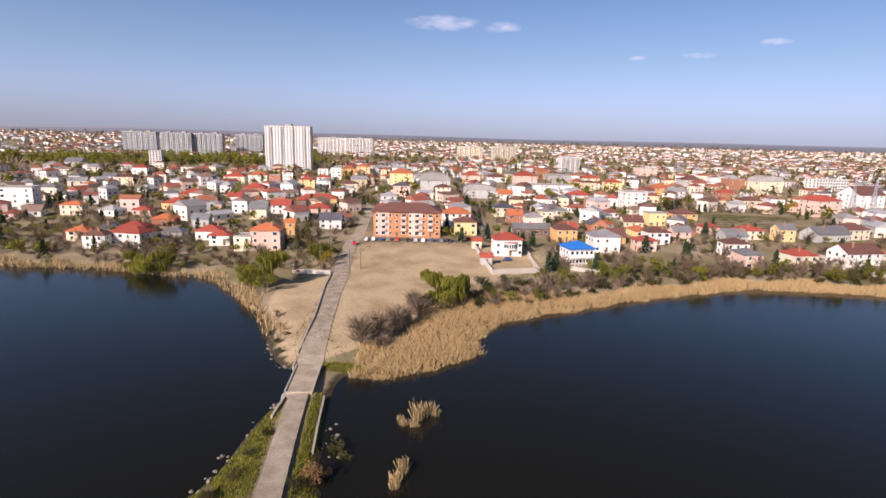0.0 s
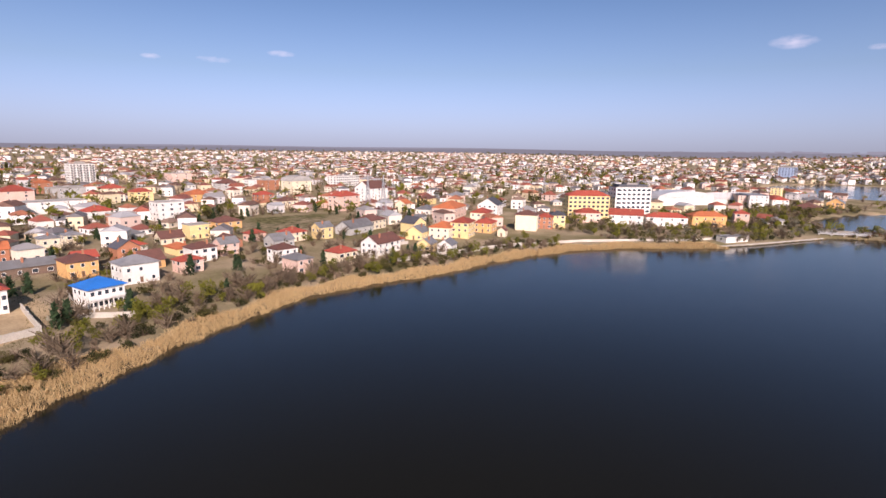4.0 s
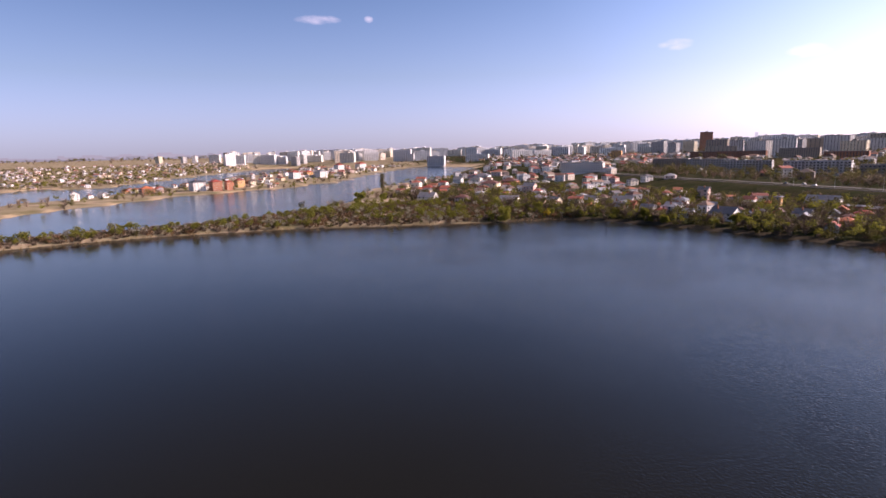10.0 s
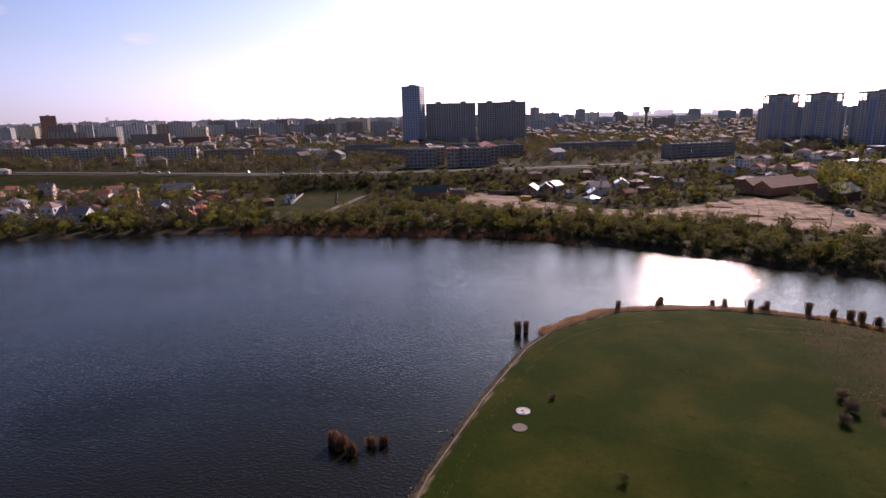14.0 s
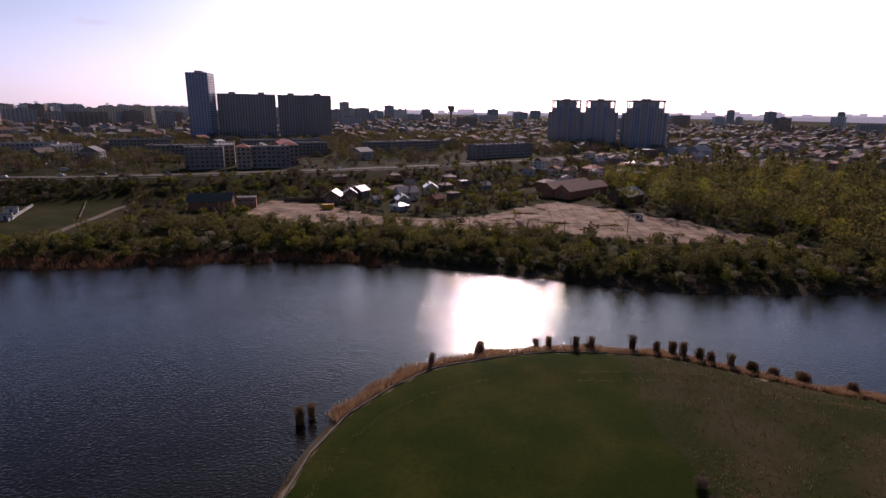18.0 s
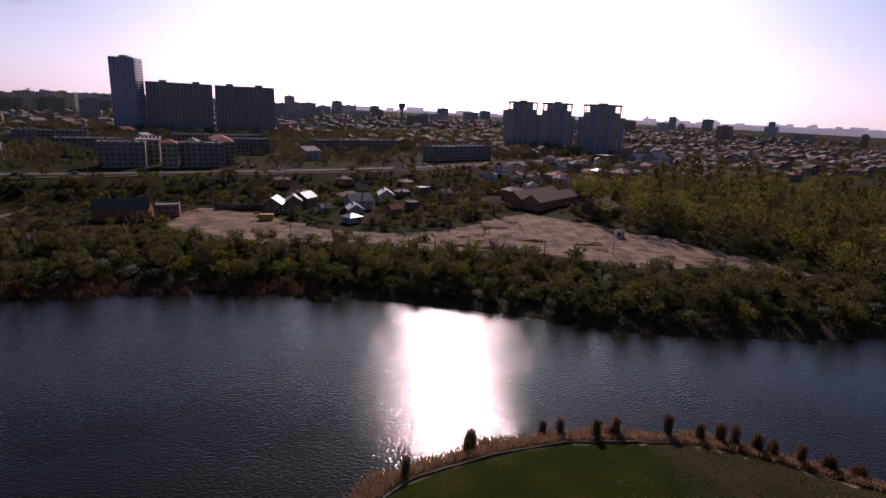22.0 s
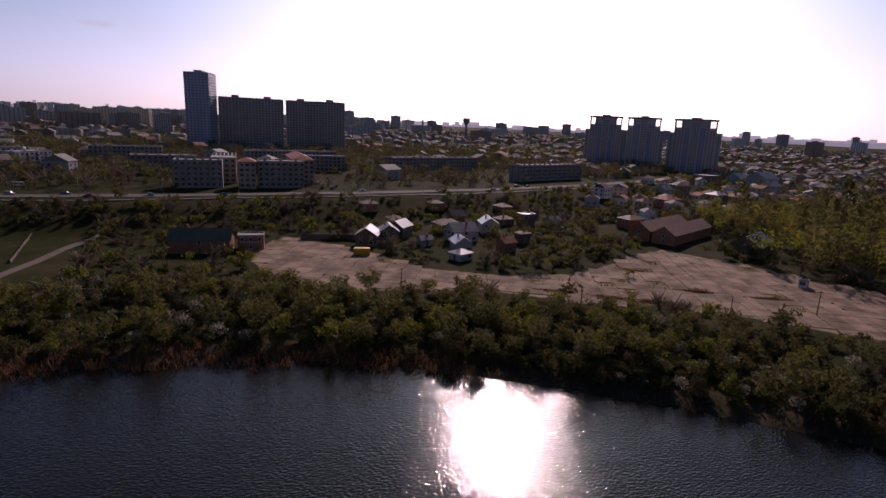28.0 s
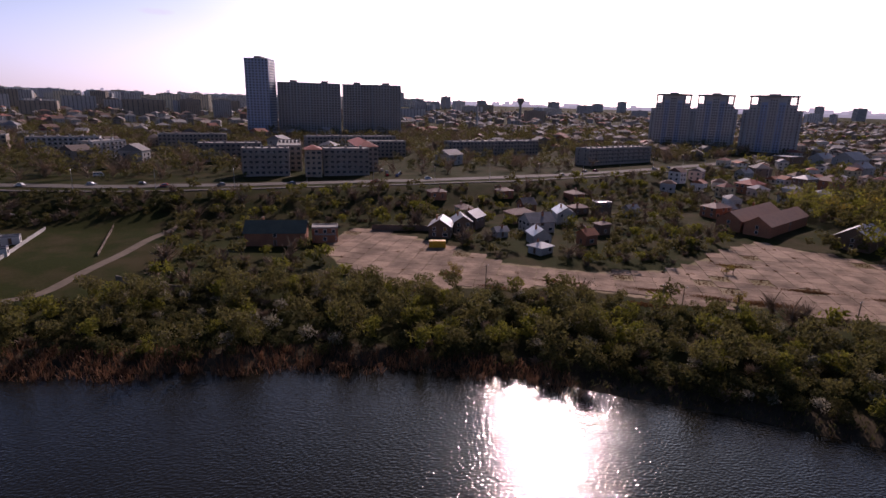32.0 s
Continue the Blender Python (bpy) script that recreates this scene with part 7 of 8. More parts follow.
wood("far_trees", "spring trees among the far houses", clear(scatter(6500, -900, 300, 1300, 1500, lambda x, y, sd: (sd > 8) & (np.hypot(x, y) > 410) & (np.degrees(np.arctan2(x, y)) > -44), 41, 6.5), 0.5), ["olive_tree", "bare_tree", "green_tree", "olive_tree"], 1.15, thin=40, grow=5.6)
wood("distant_trees", "brown and greening trees among the distant houses", scatter(4200, -2600, 200, 3600, 3400, lambda x, y, sd: (sd > 20) & (np.hypot(x, y) > 1350) & (np.hypot(x, y) < 3400) & (np.degrees(np.arctan2(x, y)) > -45), 50, 12), ["bare_tree", "olive_tree", "bare_tree", "green_tree"], 1.5, thin=50, grow=6.5)
wood("far_wood", "wood of bare and greening trees before the slab blocks", scatter(1500, -900, 640, -180, 1100, lambda x, y, sd: (np.hypot(x, y) > 770) & (np.hypot(x, y) < 1020) & (np.degrees(np.arctan2(x, y)) < -12), 42, 7), ["olive_tree", "green_tree", "green_tree"], 1.5, thin=12, grow=3.4)
wood("plateau_trees", "dark spring trees round the panel blocks", clear(scatter(7000, -700, -900, 560, -445, lambda x, y, sd: (y < np.interp(x, *BOULEVARD_LINE) - 14), 43, 4.2), 1), ["olive_tree", "bare_tree", "bush", "olive_tree", "olive_bush", "bare_tree"], 1.1, thin=13, grow=2.8)
wood("west_wood", "greening trees at the west end of the yard", clear(scatter(1100, -420, -330, -172, -90, lambda x, y, sd: (sd > 8) & not_yard(x, y) & (y < np.interp(x, *SOUTH_LINE)), 44, 7.0), 1), ["olive_tree", "green_tree", "yellow_tree", "olive_tree", "bush", "green_tree", "olive_tree", "poplar"], 1.45, thin=4, grow=1.7)
wood("lake_wood", "scrub and trees on the banks of the upper lakes", scatter(5200, 470, -1250, 2300, 480, lambda x, y, sd: (sd > 3) & (sd < 90), 45, 8), ["bare_tree", "olive_tree", "green_tree"], 0.85, thin=12, grow=3.2)
wood("city_trees", "trees among the far city blocks", scatter(3000, -2300, -2400, 1900, -700, lambda x, y, sd: (sd > 15) & (y < -0.42 * x - 260), 46, 14), ["olive_tree", "bare_tree"], 1.2, thin=26, grow=4.6)
wood("far_bank_wood", "greening wood on the far bank of the upper lakes", scatter(5200, 950, -900, 2500, 420, lambda x, y, sd: (sd > 12) & (y > 380 - 0.42 * x), 49, 13), ["olive_tree", "green_tree", "bare_tree", "olive_tree"], 1.0, thin=24, grow=4.6)
wood("horizon_wood", "dark woods along the horizon", scatter(4600, -4400, -1500, 4500, 4500, lambda x, y, sd: (np.hypot(x, y) > 3300) & (np.hypot(x, y) < 4560) & (np.degrees(np.arctan2(x, y)) < 103) & (np.degrees(np.arctan2(x, y)) > -60), 47, 20), ["olive_tree", "bare_tree"], 2.2, thin=16, grow=3.8)

reeds("reed_bed", "tall dry golden reeds along the lake shore",
      scatter(90000, -18, 95, 330, 200, lambda x, y, sd: (sd > -1.8 + 1.2 * np.sin(x * 0.35) * np.sin(x * 0.13)) & (sd < 6.5 + 2.0 * np.sin(x * 0.2) + 15 * np.exp(-((x - 8) / 26.0) ** 2)) & ~((x < -20) & (y > 118)) & ~inside(x, y, LOT), 51), M_REED, 1.35, 0.11, 8, 0.36)
reeds("reed_bed", "dry reeds on the west shore",
      scatter(16000, -200, 105, -34, 205, lambda x, y, sd: (sd > -1.5) & (sd < 3.5 + 1.5 * np.sin(x * 0.3)) & (y > 130), 52), M_REED, 1.9, 0.24, 3)
reeds("reed_bed", "rust-brown reeds fringing the south bank",
      scatter(60000, -110, -285, 320, -120, lambda x, y, sd: (sd > -3.5 + 2.5 * np.sin(x * 0.21) * np.sin(x * 0.083)) & (sd < 4 + 3 * np.clip((x - 20) / 40, 0, 1)) & (np.interp(x, *SOUTH_LINE) > y) & (x > -20) & (x < 130), 53), M_REED_RUST, 2.0, 0.15, 5, 0.3)
reeds("reed_bed", "golden dry reeds at the foot of the dam",
      scatter(30000, 300, -270, 480, 90, lambda x, y, sd: (sd > -0.8) & (sd < 2.6 + 1.2 * np.sin(y * 0.2)), 56), M_REED, 1.2, 0.2, 3)
reeds("reed_bed", "trampled brown reeds under the bank",
      scatter(16000, -240, -235, -10, -90, lambda x, y, sd: (sd > -1.0) & (sd < 3) & (np.interp(x, *SOUTH_LINE) > y), 54), M_REED_DARK, 0.8, 0.16, 2)
reeds("reed_fringe", "tawny dry reeds outside the headland kerb, bent by the wind",
      scatter(90000, -90, -142, 40, -66, lambda x, y, sd: (sd > -2.4 + 1.6 * np.sin(x * 0.45) * np.sin(x * 0.17 + y * 0.2)) & (sd < 1.2) & (np.interp(x, *SOUTH_LINE) < y) & (x < 22), 55), M_REED_TAWNY, 1.15, 0.10, 5, 0.3)


def reed_clump(x, y, r, h, mat=None, label="upright clump of brown bulrushes standing in shallow water", sway=0.08):
    g = np.random.RandomState(int(abs(x * 13 + y * 7)) + 1)
    spots = [(x + a, y + b) for a, b in g.normal(0, r * (0.26 if mat is not M_REED else 0.5), (int(60 * r * r) + (22 if mat is not M_REED else 6), 2))]
    ob = reeds("reed_clump", label, spots, mat or M_REED_DARK, h, 0.13, 6 if mat is not M_REED else 3, sway)
    ob["kind"] = ""
    ob["group"] = "reed clumps"


for row in ("68 -84 .9 2.8, 66.4 -83 .7 2.6, 65 -81 .9 2.3, 62 -83 .6 2.1, 60 -83 .6 2, 67.2 -82.6 .5 2.2, 27.4 -124.2 .55 3.6, 25.2 -125 .4 3.3, -2.3 -134.5 .5 2.8, -14.9 -136 .9 3, -13.6 -135 .5 2.2, -28.3 -133.6 .35 2.4, -30.7 -131.9 .35 3",
            "-34.8 -127.6 .6 3.4, -39 -127 .5 3.2, -37.6 -126.6 .4 2, -47 -122.6 .5 3.8, -50.6 -118.9 .6 3, -53.6 -117 .7 3.4, -54.9 -115.3 .6 3.6, -56.4 -112.3 .9 3, -57.6 -110.4 .8 2.8, -59.3 -106.8 .5 3.4, -62 -103.9 1.4 2.4, -63.9 -100.5 1.3 2.2, -67 -96.4 1.7 2.4, -71.5 -89.6 1.2 2.2, -77 -84 1 2"):
    for spot in row.split(", "):
        cx, cy, cr, ch = [float(q) for q in spot.split()]
        reed_clump(cx, cy, cr, ch, M_REED_RUST if cy > -90 else None)
for spot in "-3.2 90 .55 3.8, -2.4 91 .4 3, -1 92.5 .45 2.8, 0 91.6 .35 2.2, -5.6 88.5 .7 1.6, -6.5 90 .6 1.4, -3.6 88 .5 1.8, -5 74 .6 2.8, -5.8 72 .5 2.2, -5.4 70.5 .5 1.8, -4.6 76 .4 2".split(", "):
    reed_clump(*[float(q) for q in spot.split()], M_REED, "clump of dry golden reeds standing in the lake", 0.17)
wood("west_quarter_trees", "trees among the low houses behind the yard", clear(scatter(2500, -1300, -1000, -330, -300, lambda x, y, sd: (sd > 15) & (np.abs(y - np.interp(x, *BOULEVARD_LINE)) > 14), 48, 9), 1), ["olive_tree", "bare_tree", "green_tree"], 1.0, thin=26, grow=4.6)

# ---- the concrete yard: each slab a piece ----
yard = thing("yard_pavement", on_ground(-90, -245), "cracked worn concrete slabs of an abandoned yard", "pavement", kind="structure")
M_SLAB = material("yard_concrete", (0.34, 0.245, 0.175), (0.15, 0.105, 0.072), 0.95, 0.16, 2.0, 0.4, vary=0.16, amount=0.95, spec=0.15)
yr = random.Random(5)
slabs = []
SIDE = 5.9
for i in range(5):
    s = Shape()
    q = SIDE / 2 - 0.04
    n = 6
    rim = []
    for ax, ay, bx, by in ((-q, -q, q, -q), (q, -q, q, q), (q, q, -q, q), (-q, q, -q, -q)):
        for k in range(n):
            u = (k + yr.uniform(0, 0.7)) / n
            inset = 1 - (0.12 if yr.random() < 0.12 else 0.012) * yr.random()
            rim.append(((ax + (bx - ax) * u) * inset, (ay + (by - ay) * u) * inset))
    s.prism(rim, -0.5, 0.06)
    slabs.append(s.mesh("slab", M_SLAB))
yo = yard.matrix_basis.translation
ca, sa = math.cos(radians(-33)), math.sin(radians(-33))
gone = []
for i in range(-28, 29):
    for j in range(-28, 29):
        px, py = -80 + SIDE * (i * ca - j * sa), -258 + SIDE * (i * sa + j * ca)
        if not inside(np.array([px]), np.array([py]), np.array(YARD))[0]:
            continue
        if yr.random() < 0.07:
            gone.append((px, py))
            continue
        # each slab lies along the fall of the ground
        fall_x = (ground_z(px + 2.5 * ca, py + 2.5 * sa) - ground_z(px - 2.5 * ca, py - 2.5 * sa)) / 5
        fall_y = (ground_z(px - 2.5 * sa, py + 2.5 * ca) - ground_z(px + 2.5 * sa, py - 2.5 * ca)) / 5
        part("slab", slabs[yr.randrange(5)], (), yard, at=pose(px - yo.x, py - yo.y, ground_z(px, py) - yo.z + 0.1, math.degrees(math.atan(fall_y)) + yr.uniform(-0.15, 0.15), -math.degrees(math.atan(fall_x)) + yr.uniform(-0.15, 0.15), -33))
# weeds in the gaps and along the joints
weeds = []
for px, py in gone:
    weeds += [(px + yr.gauss(0, 1.6), py + yr.gauss(0, 1.6)) for k in range(70)]
for k in range(420):
    j, u = yr.randint(-28, 28) + 0.5, yr.uniform(-28, 28)
    i, j = (u, j) if yr.random() < 0.5 else (j, u)
    px, py = -80 + SIDE * (i * ca - j * sa), -258 + SIDE * (i * sa + j * ca)
    if inside(np.array([px]), np.array([py]), np.array(YARD))[0]:
        weeds += [(px + yr.gauss(0, 0.35), py + yr.gauss(0, 0.35)) for m in range(16)]
for px, py, wide, deep in ((-93.6, -232.4, 9, 2.4), (-82, -241, 6, 1.6), (-20, -283, 3, 2), (-7.4, -272, 5, 1.4), (-61.6, -243, 6, 1.5), (-113, -264, 5, 1.2), (-49, -266, 9, 1.0), (-29, -268, 7, 1.2), (-114, -236, 8, 1.2), (-70, -252, 7, 1.0), (-130, -222, 7, 1.4)):
    for k in range(int(60 * wide * deep)):
        a, b = yr.gauss(0, 0.45) * wide, yr.gauss(0, 0.45) * deep
        weeds.append((px - 0.8 * a - 0.6 * b, py + 0.6 * a - 0.8 * b))
reeds("weeds", "brown and green weeds in the joints of the yard", weeds, LEAVES["rust"], 0.45, 0.16, 2)["category"] = "weeds"

for tx, ty, k in ((-21, -284, 0.75), (-22, -282, 0.6), (-105, -257, 0.7), (-106.5, -256, 0.55), (-85, -235, 0.8)):
    tree("yellow_tree", tx, ty, 0.42 * k / 0.6, "shrubs in the yard")

# ---- cars ----
M_TYRE = material("tyre_rubber", (0.025, 0.025, 0.026), None, 0.85, 4, 20)
M_LAMP = material("lamp_lens", (0.6, 0.58, 0.52), None, 0.15, 4, 20)
M_TAIL = material("red_lens", (0.35, 0.02, 0.02), None, 0.2, 4, 20)
PAINT = {}
for word, colour in (("white", (0.75, 0.75, 0.74)), ("silver", (0.42, 0.43, 0.45)), ("black", (0.02, 0.02, 0.022)), ("red", (0.38, 0.02, 0.02)), ("blue", (0.03, 0.07, 0.2)), ("grey", (0.16, 0.165, 0.17))):
    PAINT[word] = material(word + "_car_paint", colour, tuple(c * 0.92 for c in colour), 0.25, 0.8, 5, spec=0.7)
PAINT["yellow"] = material("yellow_sheet_metal", (0.72, 0.40, 0.01), (0.55, 0.30, 0.02), 0.5, 0.6, 4)


def car_meshes(long, wide, high, van):
    body, cabin, glass = Shape(), Shape(), Shape()
    h0 = high * (0.5 if not van else 0.48)
    side = [(-long / 2, 0.38), (-long / 2 + 0.08, h0 * 0.9), (-long * 0.28, h0), (long * 0.3, h0), (long / 2 - 0.1, h0 * 0.95), (long / 2, 0.4), (long / 2 - 0.2, 0.22), (-long / 2 + 0.2, 0.22)]
    front, back = (-0.26, 0.40) if not van else (-0.42, 0.48)
    top = [(front * long, h0 + 0.004), ((front + 0.13) * long, high), ((back - 0.1 * (not van)) * long, high), (back * long, h0 + 0.004)]

    def extrude(s, line, half, pinch, slot=0):
        n, k = len(line), len(s.v)
        for sg in (-1, 1):
            s.v += [(x, sg * half * (pinch if z > h0 + 0.1 else 1.0), z) for x, z in line]
        s.f += [tuple(range(k, k + n)), tuple(range(k + 2 * n - 1, k + n - 1, -1))]
        s.f += [(k + i, k + n + i, k + n + (i + 1) % n, k + (i + 1) % n) for i in range(n)]
        s.m += [slot] * (n + 2)

    extrude(body, side, wide / 2, 1.0)
    extrude(cabin, top, wide / 2 - 0.06, 0.86)
    glassy = [(x * 0.94 + 0.03 * long * 0.3, h0 + 0.06 + (z - h0) * 0.8) for x, z in top]
    extrude(glass, glassy, wide / 2 - 0.045, 0.875)
    wheel = Shape()
    wheel.tube((0, -0.1, 0), (0, 0.1, 0), 0.32, 0.32, 12)
    rim = Shape()
    rim.tube((0, -0.11, 0), (0, 0.11, 0), 0.19, 0.19, 8)
    lamp = Shape()
    lamp.box(-0.06, -0.2, -0.07, 0.06, 0.2, 0.07)
    return body, cabin, glass, wheel, rim, lamp


CARS = {}


def car(x, y, rz, paint, van=False):
    long, wide, high = (5.2, 1.9, 2.1) if van else (4.2, 1.72, 1.45)
    key = (paint, van)
    if key not in CARS:
        b, c, g, w, r, l = car_meshes(long, wide, high, van)
        CARS[key] = (b.mesh("body", PAINT[paint]), c.mesh("cabin", PAINT[paint]), g.mesh("windows_band", M_GLASS), w.mesh("wheel", M_TYRE), r.mesh("rim", M_METAL), l.mesh("headlight", M_LAMP), l.mesh("tail_light", M_TAIL))
    b, c, g, w, r, l, t = CARS[key]
    lift = 0.16
    top = thing("van" if van else "car", on_ground(x, y, rz, lift), f"{paint} " + ("delivery van on the road" if van else "small passenger car on the road"), "van" if van else "car", "cars")
    for name, me in (("body", b), ("cabin", c), ("glazing", g)):
        part(name, me, (), top)
    for sx in (-1, 1):
        for sy in (-1, 1):
            k = part("wheel", w, (), top, at=pose(sx * long * 0.31, sy * (wide / 2 - 0.09), 0.32))
            part("rim", r, (), k)
    for sy in (-1, 1):
        part("headlight", l, (), top, at=pose(-long / 2 + 0.05, sy * wide * 0.36, high * 0.42))
        part("tail_light", t, (), top, at=pose(long / 2 - 0.07, sy * wide * 0.36, high * 0.42))
    return top


def lane_turn(x):
    i = max(1, min(len(BOULEVARD) - 1, next((k for k, p in enumerate(BOULEVARD) if p[0] > x), len(BOULEVARD) - 1)))
    (ax, ay), (bx, by) = BOULEVARD[i - 1], BOULEVARD[i]
    return math.degrees(math.atan2(by - ay, bx - ax))


paints = ["white", "silver", "black", "red", "grey", "blue"]
for n, (cx, off) in enumerate(((131, 3), (103, -3), (81, -5), (71, 3), (46, 2), (13, 4), (-63, -4), (-151, 3), (-176, -3), (-186, -3), (-239, 4), (-256, 3), (228, 4), (240, -3), (254, 3), (-30, 4), (160, -4))):
    cy = float(np.interp(cx, *BOULEVARD_LINE)) + off
    car(cx, cy, lane_turn(cx) + (180 if off > 0 else 0), paints[n % 6])
car(106, -466, 10, "white", True)
for n, (cx, cy, rz) in enumerate(((-34, 246.5, 80), (-31, 247, 95), (-27.6, 246.6, 88), (-24, 247, 92), (-20, 247, 85), (-15, 246.5, 90), (-11.5, 247, 95), (-8, 246.4, 90), (-4, 247, 88), (0.5, 246.5, 90), (-38, 236, 100), (4, 247, 90),
                                  (125, -395, 20), (136, -399, 30), (-48, -437, 80), (-51, -443, 84), (-43, -440, 82), (-54, -450, 80), (-47, -455, 84), (-46, -463, 86), (27, 214, 10))):
    car(cx, cy, rz, paints[(n * 5 + 1) % 6])

# ---- posts, pylons and lamps ----


def utility_pole(x, y, h, mat=M_WOOD, arms=1, label="weathered utility pole with a crossarm and insulators"):
    top = thing("utility_pole", on_ground(x, y, rnd.uniform(-30, 30)), label, "pole", "utility poles")
    s = Shape()
    s.tube((0, 0, -1), (0, 0, h), 0.17, 0.11, 8)
    part("pole", s, mat, top)
    for k in range(arms):
        s = Shape()
        s.box(-0.9, -0.07, h - 0.5 - 0.7 * k, 0.9, 0.07, h - 0.36 - 0.7 * k)
        part("crossarm", s, mat, top)
        for u in (-0.75, 0, 0.75):
            s = Shape()
            s.tube((u, 0, h - 0.36 - 0.7 * k), (u, 0, h - 0.12 - 0.7 * k), 0.06, 0.04, 6)
            part("insulator", s, M_FRAME, top)


for px, py, ph in ((-29, 194, 9), (-32, 188, 9), (-42, 187, 8.5), (-24, -267, 8), (-61, -238, 8), (-69, -239, 6), (-100, -214, 7), (-77, -229, 6.5), (-46, 222, 9), (-30, 228, 9), (18, 244, 8.5), (62, 232, 8.5), (90, 236, 8), (24, 290, 9), (-48, 300, 9), (-128, -207, 7.5),
                   (26, 268, 9), (40, -318, 8), (480, 40, 8), (462, -70, 8), (430, -150, 8)):
    utility_pole(px, py, ph)


def lattice_pylon(x, y, h, rz):
    top = thing("power_pylon", on_ground(x, y, rz), "grey steel lattice power pylon with three crossarms", "pylon", "power pylons")
    b, t = h * 0.085, 0.45

    def half(z):
        return b + (t - b) * min(1.0, z / (h * 0.8)) if z < h * 0.8 else t * (1 - 0.7 * (z - h * 0.8) / (h * 0.2))

    for sx in (-1, 1):
        for sy in (-1, 1):
            s = Shape()
            zs = [-0.8, h * 0.4, h * 0.8, h]
            for a, c in zip(zs, zs[1:]):
                s.tube((sx * half(a), sy * half(a), a), (sx * half(c), sy * half(c), c), 0.14, 0.12, 4)
            part("leg", s, M_METAL, top)
    levels = [h * k for k in (0, 0.13, 0.25, 0.36, 0.46, 0.55, 0.63, 0.70, 0.76, 0.82)]
    for turn in range(4):
        s = Shape()
        for a, c in zip(levels, levels[1:]):
            p, q = half(a), half(c)
            s.tube((-p, -p, a), (q, -q, c), 0.07, 0.07, 4)
            s.tube((p, -p, a), (-q, -q, c), 0.07, 0.07, 4)
            s.tube((-q, -q, c), (q, -q, c), 0.07, 0.07, 4)
        part("bracing", s, M_METAL, top, at=pose(0, 0, 0, 0, 0, 90 * turn))
    for z, reach in ((h * 0.7, 4.2), (h * 0.8, 3.6), (h * 0.9, 3.0)):
        for sg in (-1, 1):
            s = Shape()
            s.tube((0, 0.3, z), (sg * reach, 0, z + 0.2), 0.1, 0.06, 4)
            s.tube((0, -0.3, z), (sg * reach, 0, z + 0.2), 0.1, 0.06, 4)
            s.tube((0, 0, z + 1.3), (sg * reach, 0, z + 0.24), 0.08, 0.05, 4)
            arm = part("crossarm", s, M_METAL, top)
            s = Shape()
            s.tube((sg * reach, 0, z + 0.15), (sg * reach, 0, z - 1.0), 0.09, 0.09, 6)
            part("insulator", s, M_GLASS, arm)


for px, py, ph in ((241, 302, 31), (262, 345, 29), (470, 330, 28)):
    lattice_pylon(px, py, ph, 35)


def street_lamp(x, y, rz):
    top = thing("street_lamp", on_ground(x, y, rz), "tall grey steel street lamp beside the boulevard", "street lamp", "street lamps")
    s = Shape()
    s.tube((0, 0, -0.5), (0, 0, 8.6), 0.11, 0.06, 8)
    part("pole", s, M_METAL, top)
    s = Shape()
    s.tube((0, 0, 8.6), (0, -1.8, 9.1), 0.05, 0.04, 6)
    arm = part("arm", s, M_METAL, top)
    s = Shape()
    s.prism([(-0.14, -2.4), (0.14, -2.4), (0.18, -1.75), (-0.18, -1.75)], 9.02, 9.16)
    part("lamp_head", s, M_DARKMETAL, arm)


for k in range(17):
    lx = -300 + 34 * k
    street_lamp(lx, float(np.interp(lx, *BOULEVARD_LINE)) + 9.2, lane_turn(lx))


def stack_chimney(x, y, h, label):
    top = thing("factory_chimney", on_ground(x, y), label, "chimney")
    s = Shape()
    s.tube((0, 0, -3), (0, 0, h), h * 0.045, h * 0.028, 16)
    part("shaft", s, WALLS["grey"], top)
    s = Shape()
    s.tube((0, 0, h * 0.97), (0, 0, h + 0.5), h * 0.032, h * 0.032, 16)
    part("rim", s, WALLS["brick"], top)


def water_tower(x, y, h):
    top = thing("water_tower", on_ground(x, y), "grey concrete water tower with a wide flaring tank", "water tower")
    s = Shape()
    s.tube((0, 0, -3), (0, 0, h * 0.72), 3.0, 2.6, 14)
    part("shaft", s, M_PANEL, top)
    s = Shape()
    s.tube((0, 0, h * 0.72), (0, 0, h * 0.9), 2.7, 8.0, 18)
    s.tube((0, 0, h * 0.9), (0, 0, h), 8.0, 7.6, 18)
    part("tank", s, M_PANEL, top)


stack_chimney(-328, -938, 45, "tall slim factory chimney far across the city")
water_tower(-549, -1199, 54)

# ---- the lawn, the yard and the pitch ----
for mx, my, mat, word in ((36.3, -86.8, M_PALEPANEL, "pale round concrete slab over a shaft in the lawn"), (38.2, -81.8, M_OLDCONCRETE, "sunken brown round shaft cover in the lawn")):
    top = thing("shaft_cover", on_ground(mx, my), word, "shaft cover")
    s = Shape()
    s.tube((0, 0, -0.3), (0, 0, 0.12), 1.25, 1.22, 24)
    ring = part("slab", s, mat, top)
    s = Shape()
    s.tube((0.1, -0.05, 0.1), (0.1, -0.05, 0.15), 0.3, 0.3, 10)
    part("hatch", s, M_DARKMETAL if mat is M_PALEPANEL else M_OLDCONCRETE, top)
    g = np.random.RandomState(int(mx))
    s = Shape()
    for k in range(9):
        a, r = g.uniform(0, 6.28), g.uniform(0.85, 1.25)
        s.box(r * math.cos(a) - 0.12, r * math.sin(a) - 0.1, 0.0, r * math.cos(a) + 0.12, r * math.sin(a) + 0.1, 0.16)
    part("chips", s, M_OLDCONCRETE, top)["kind"] = "stuff"

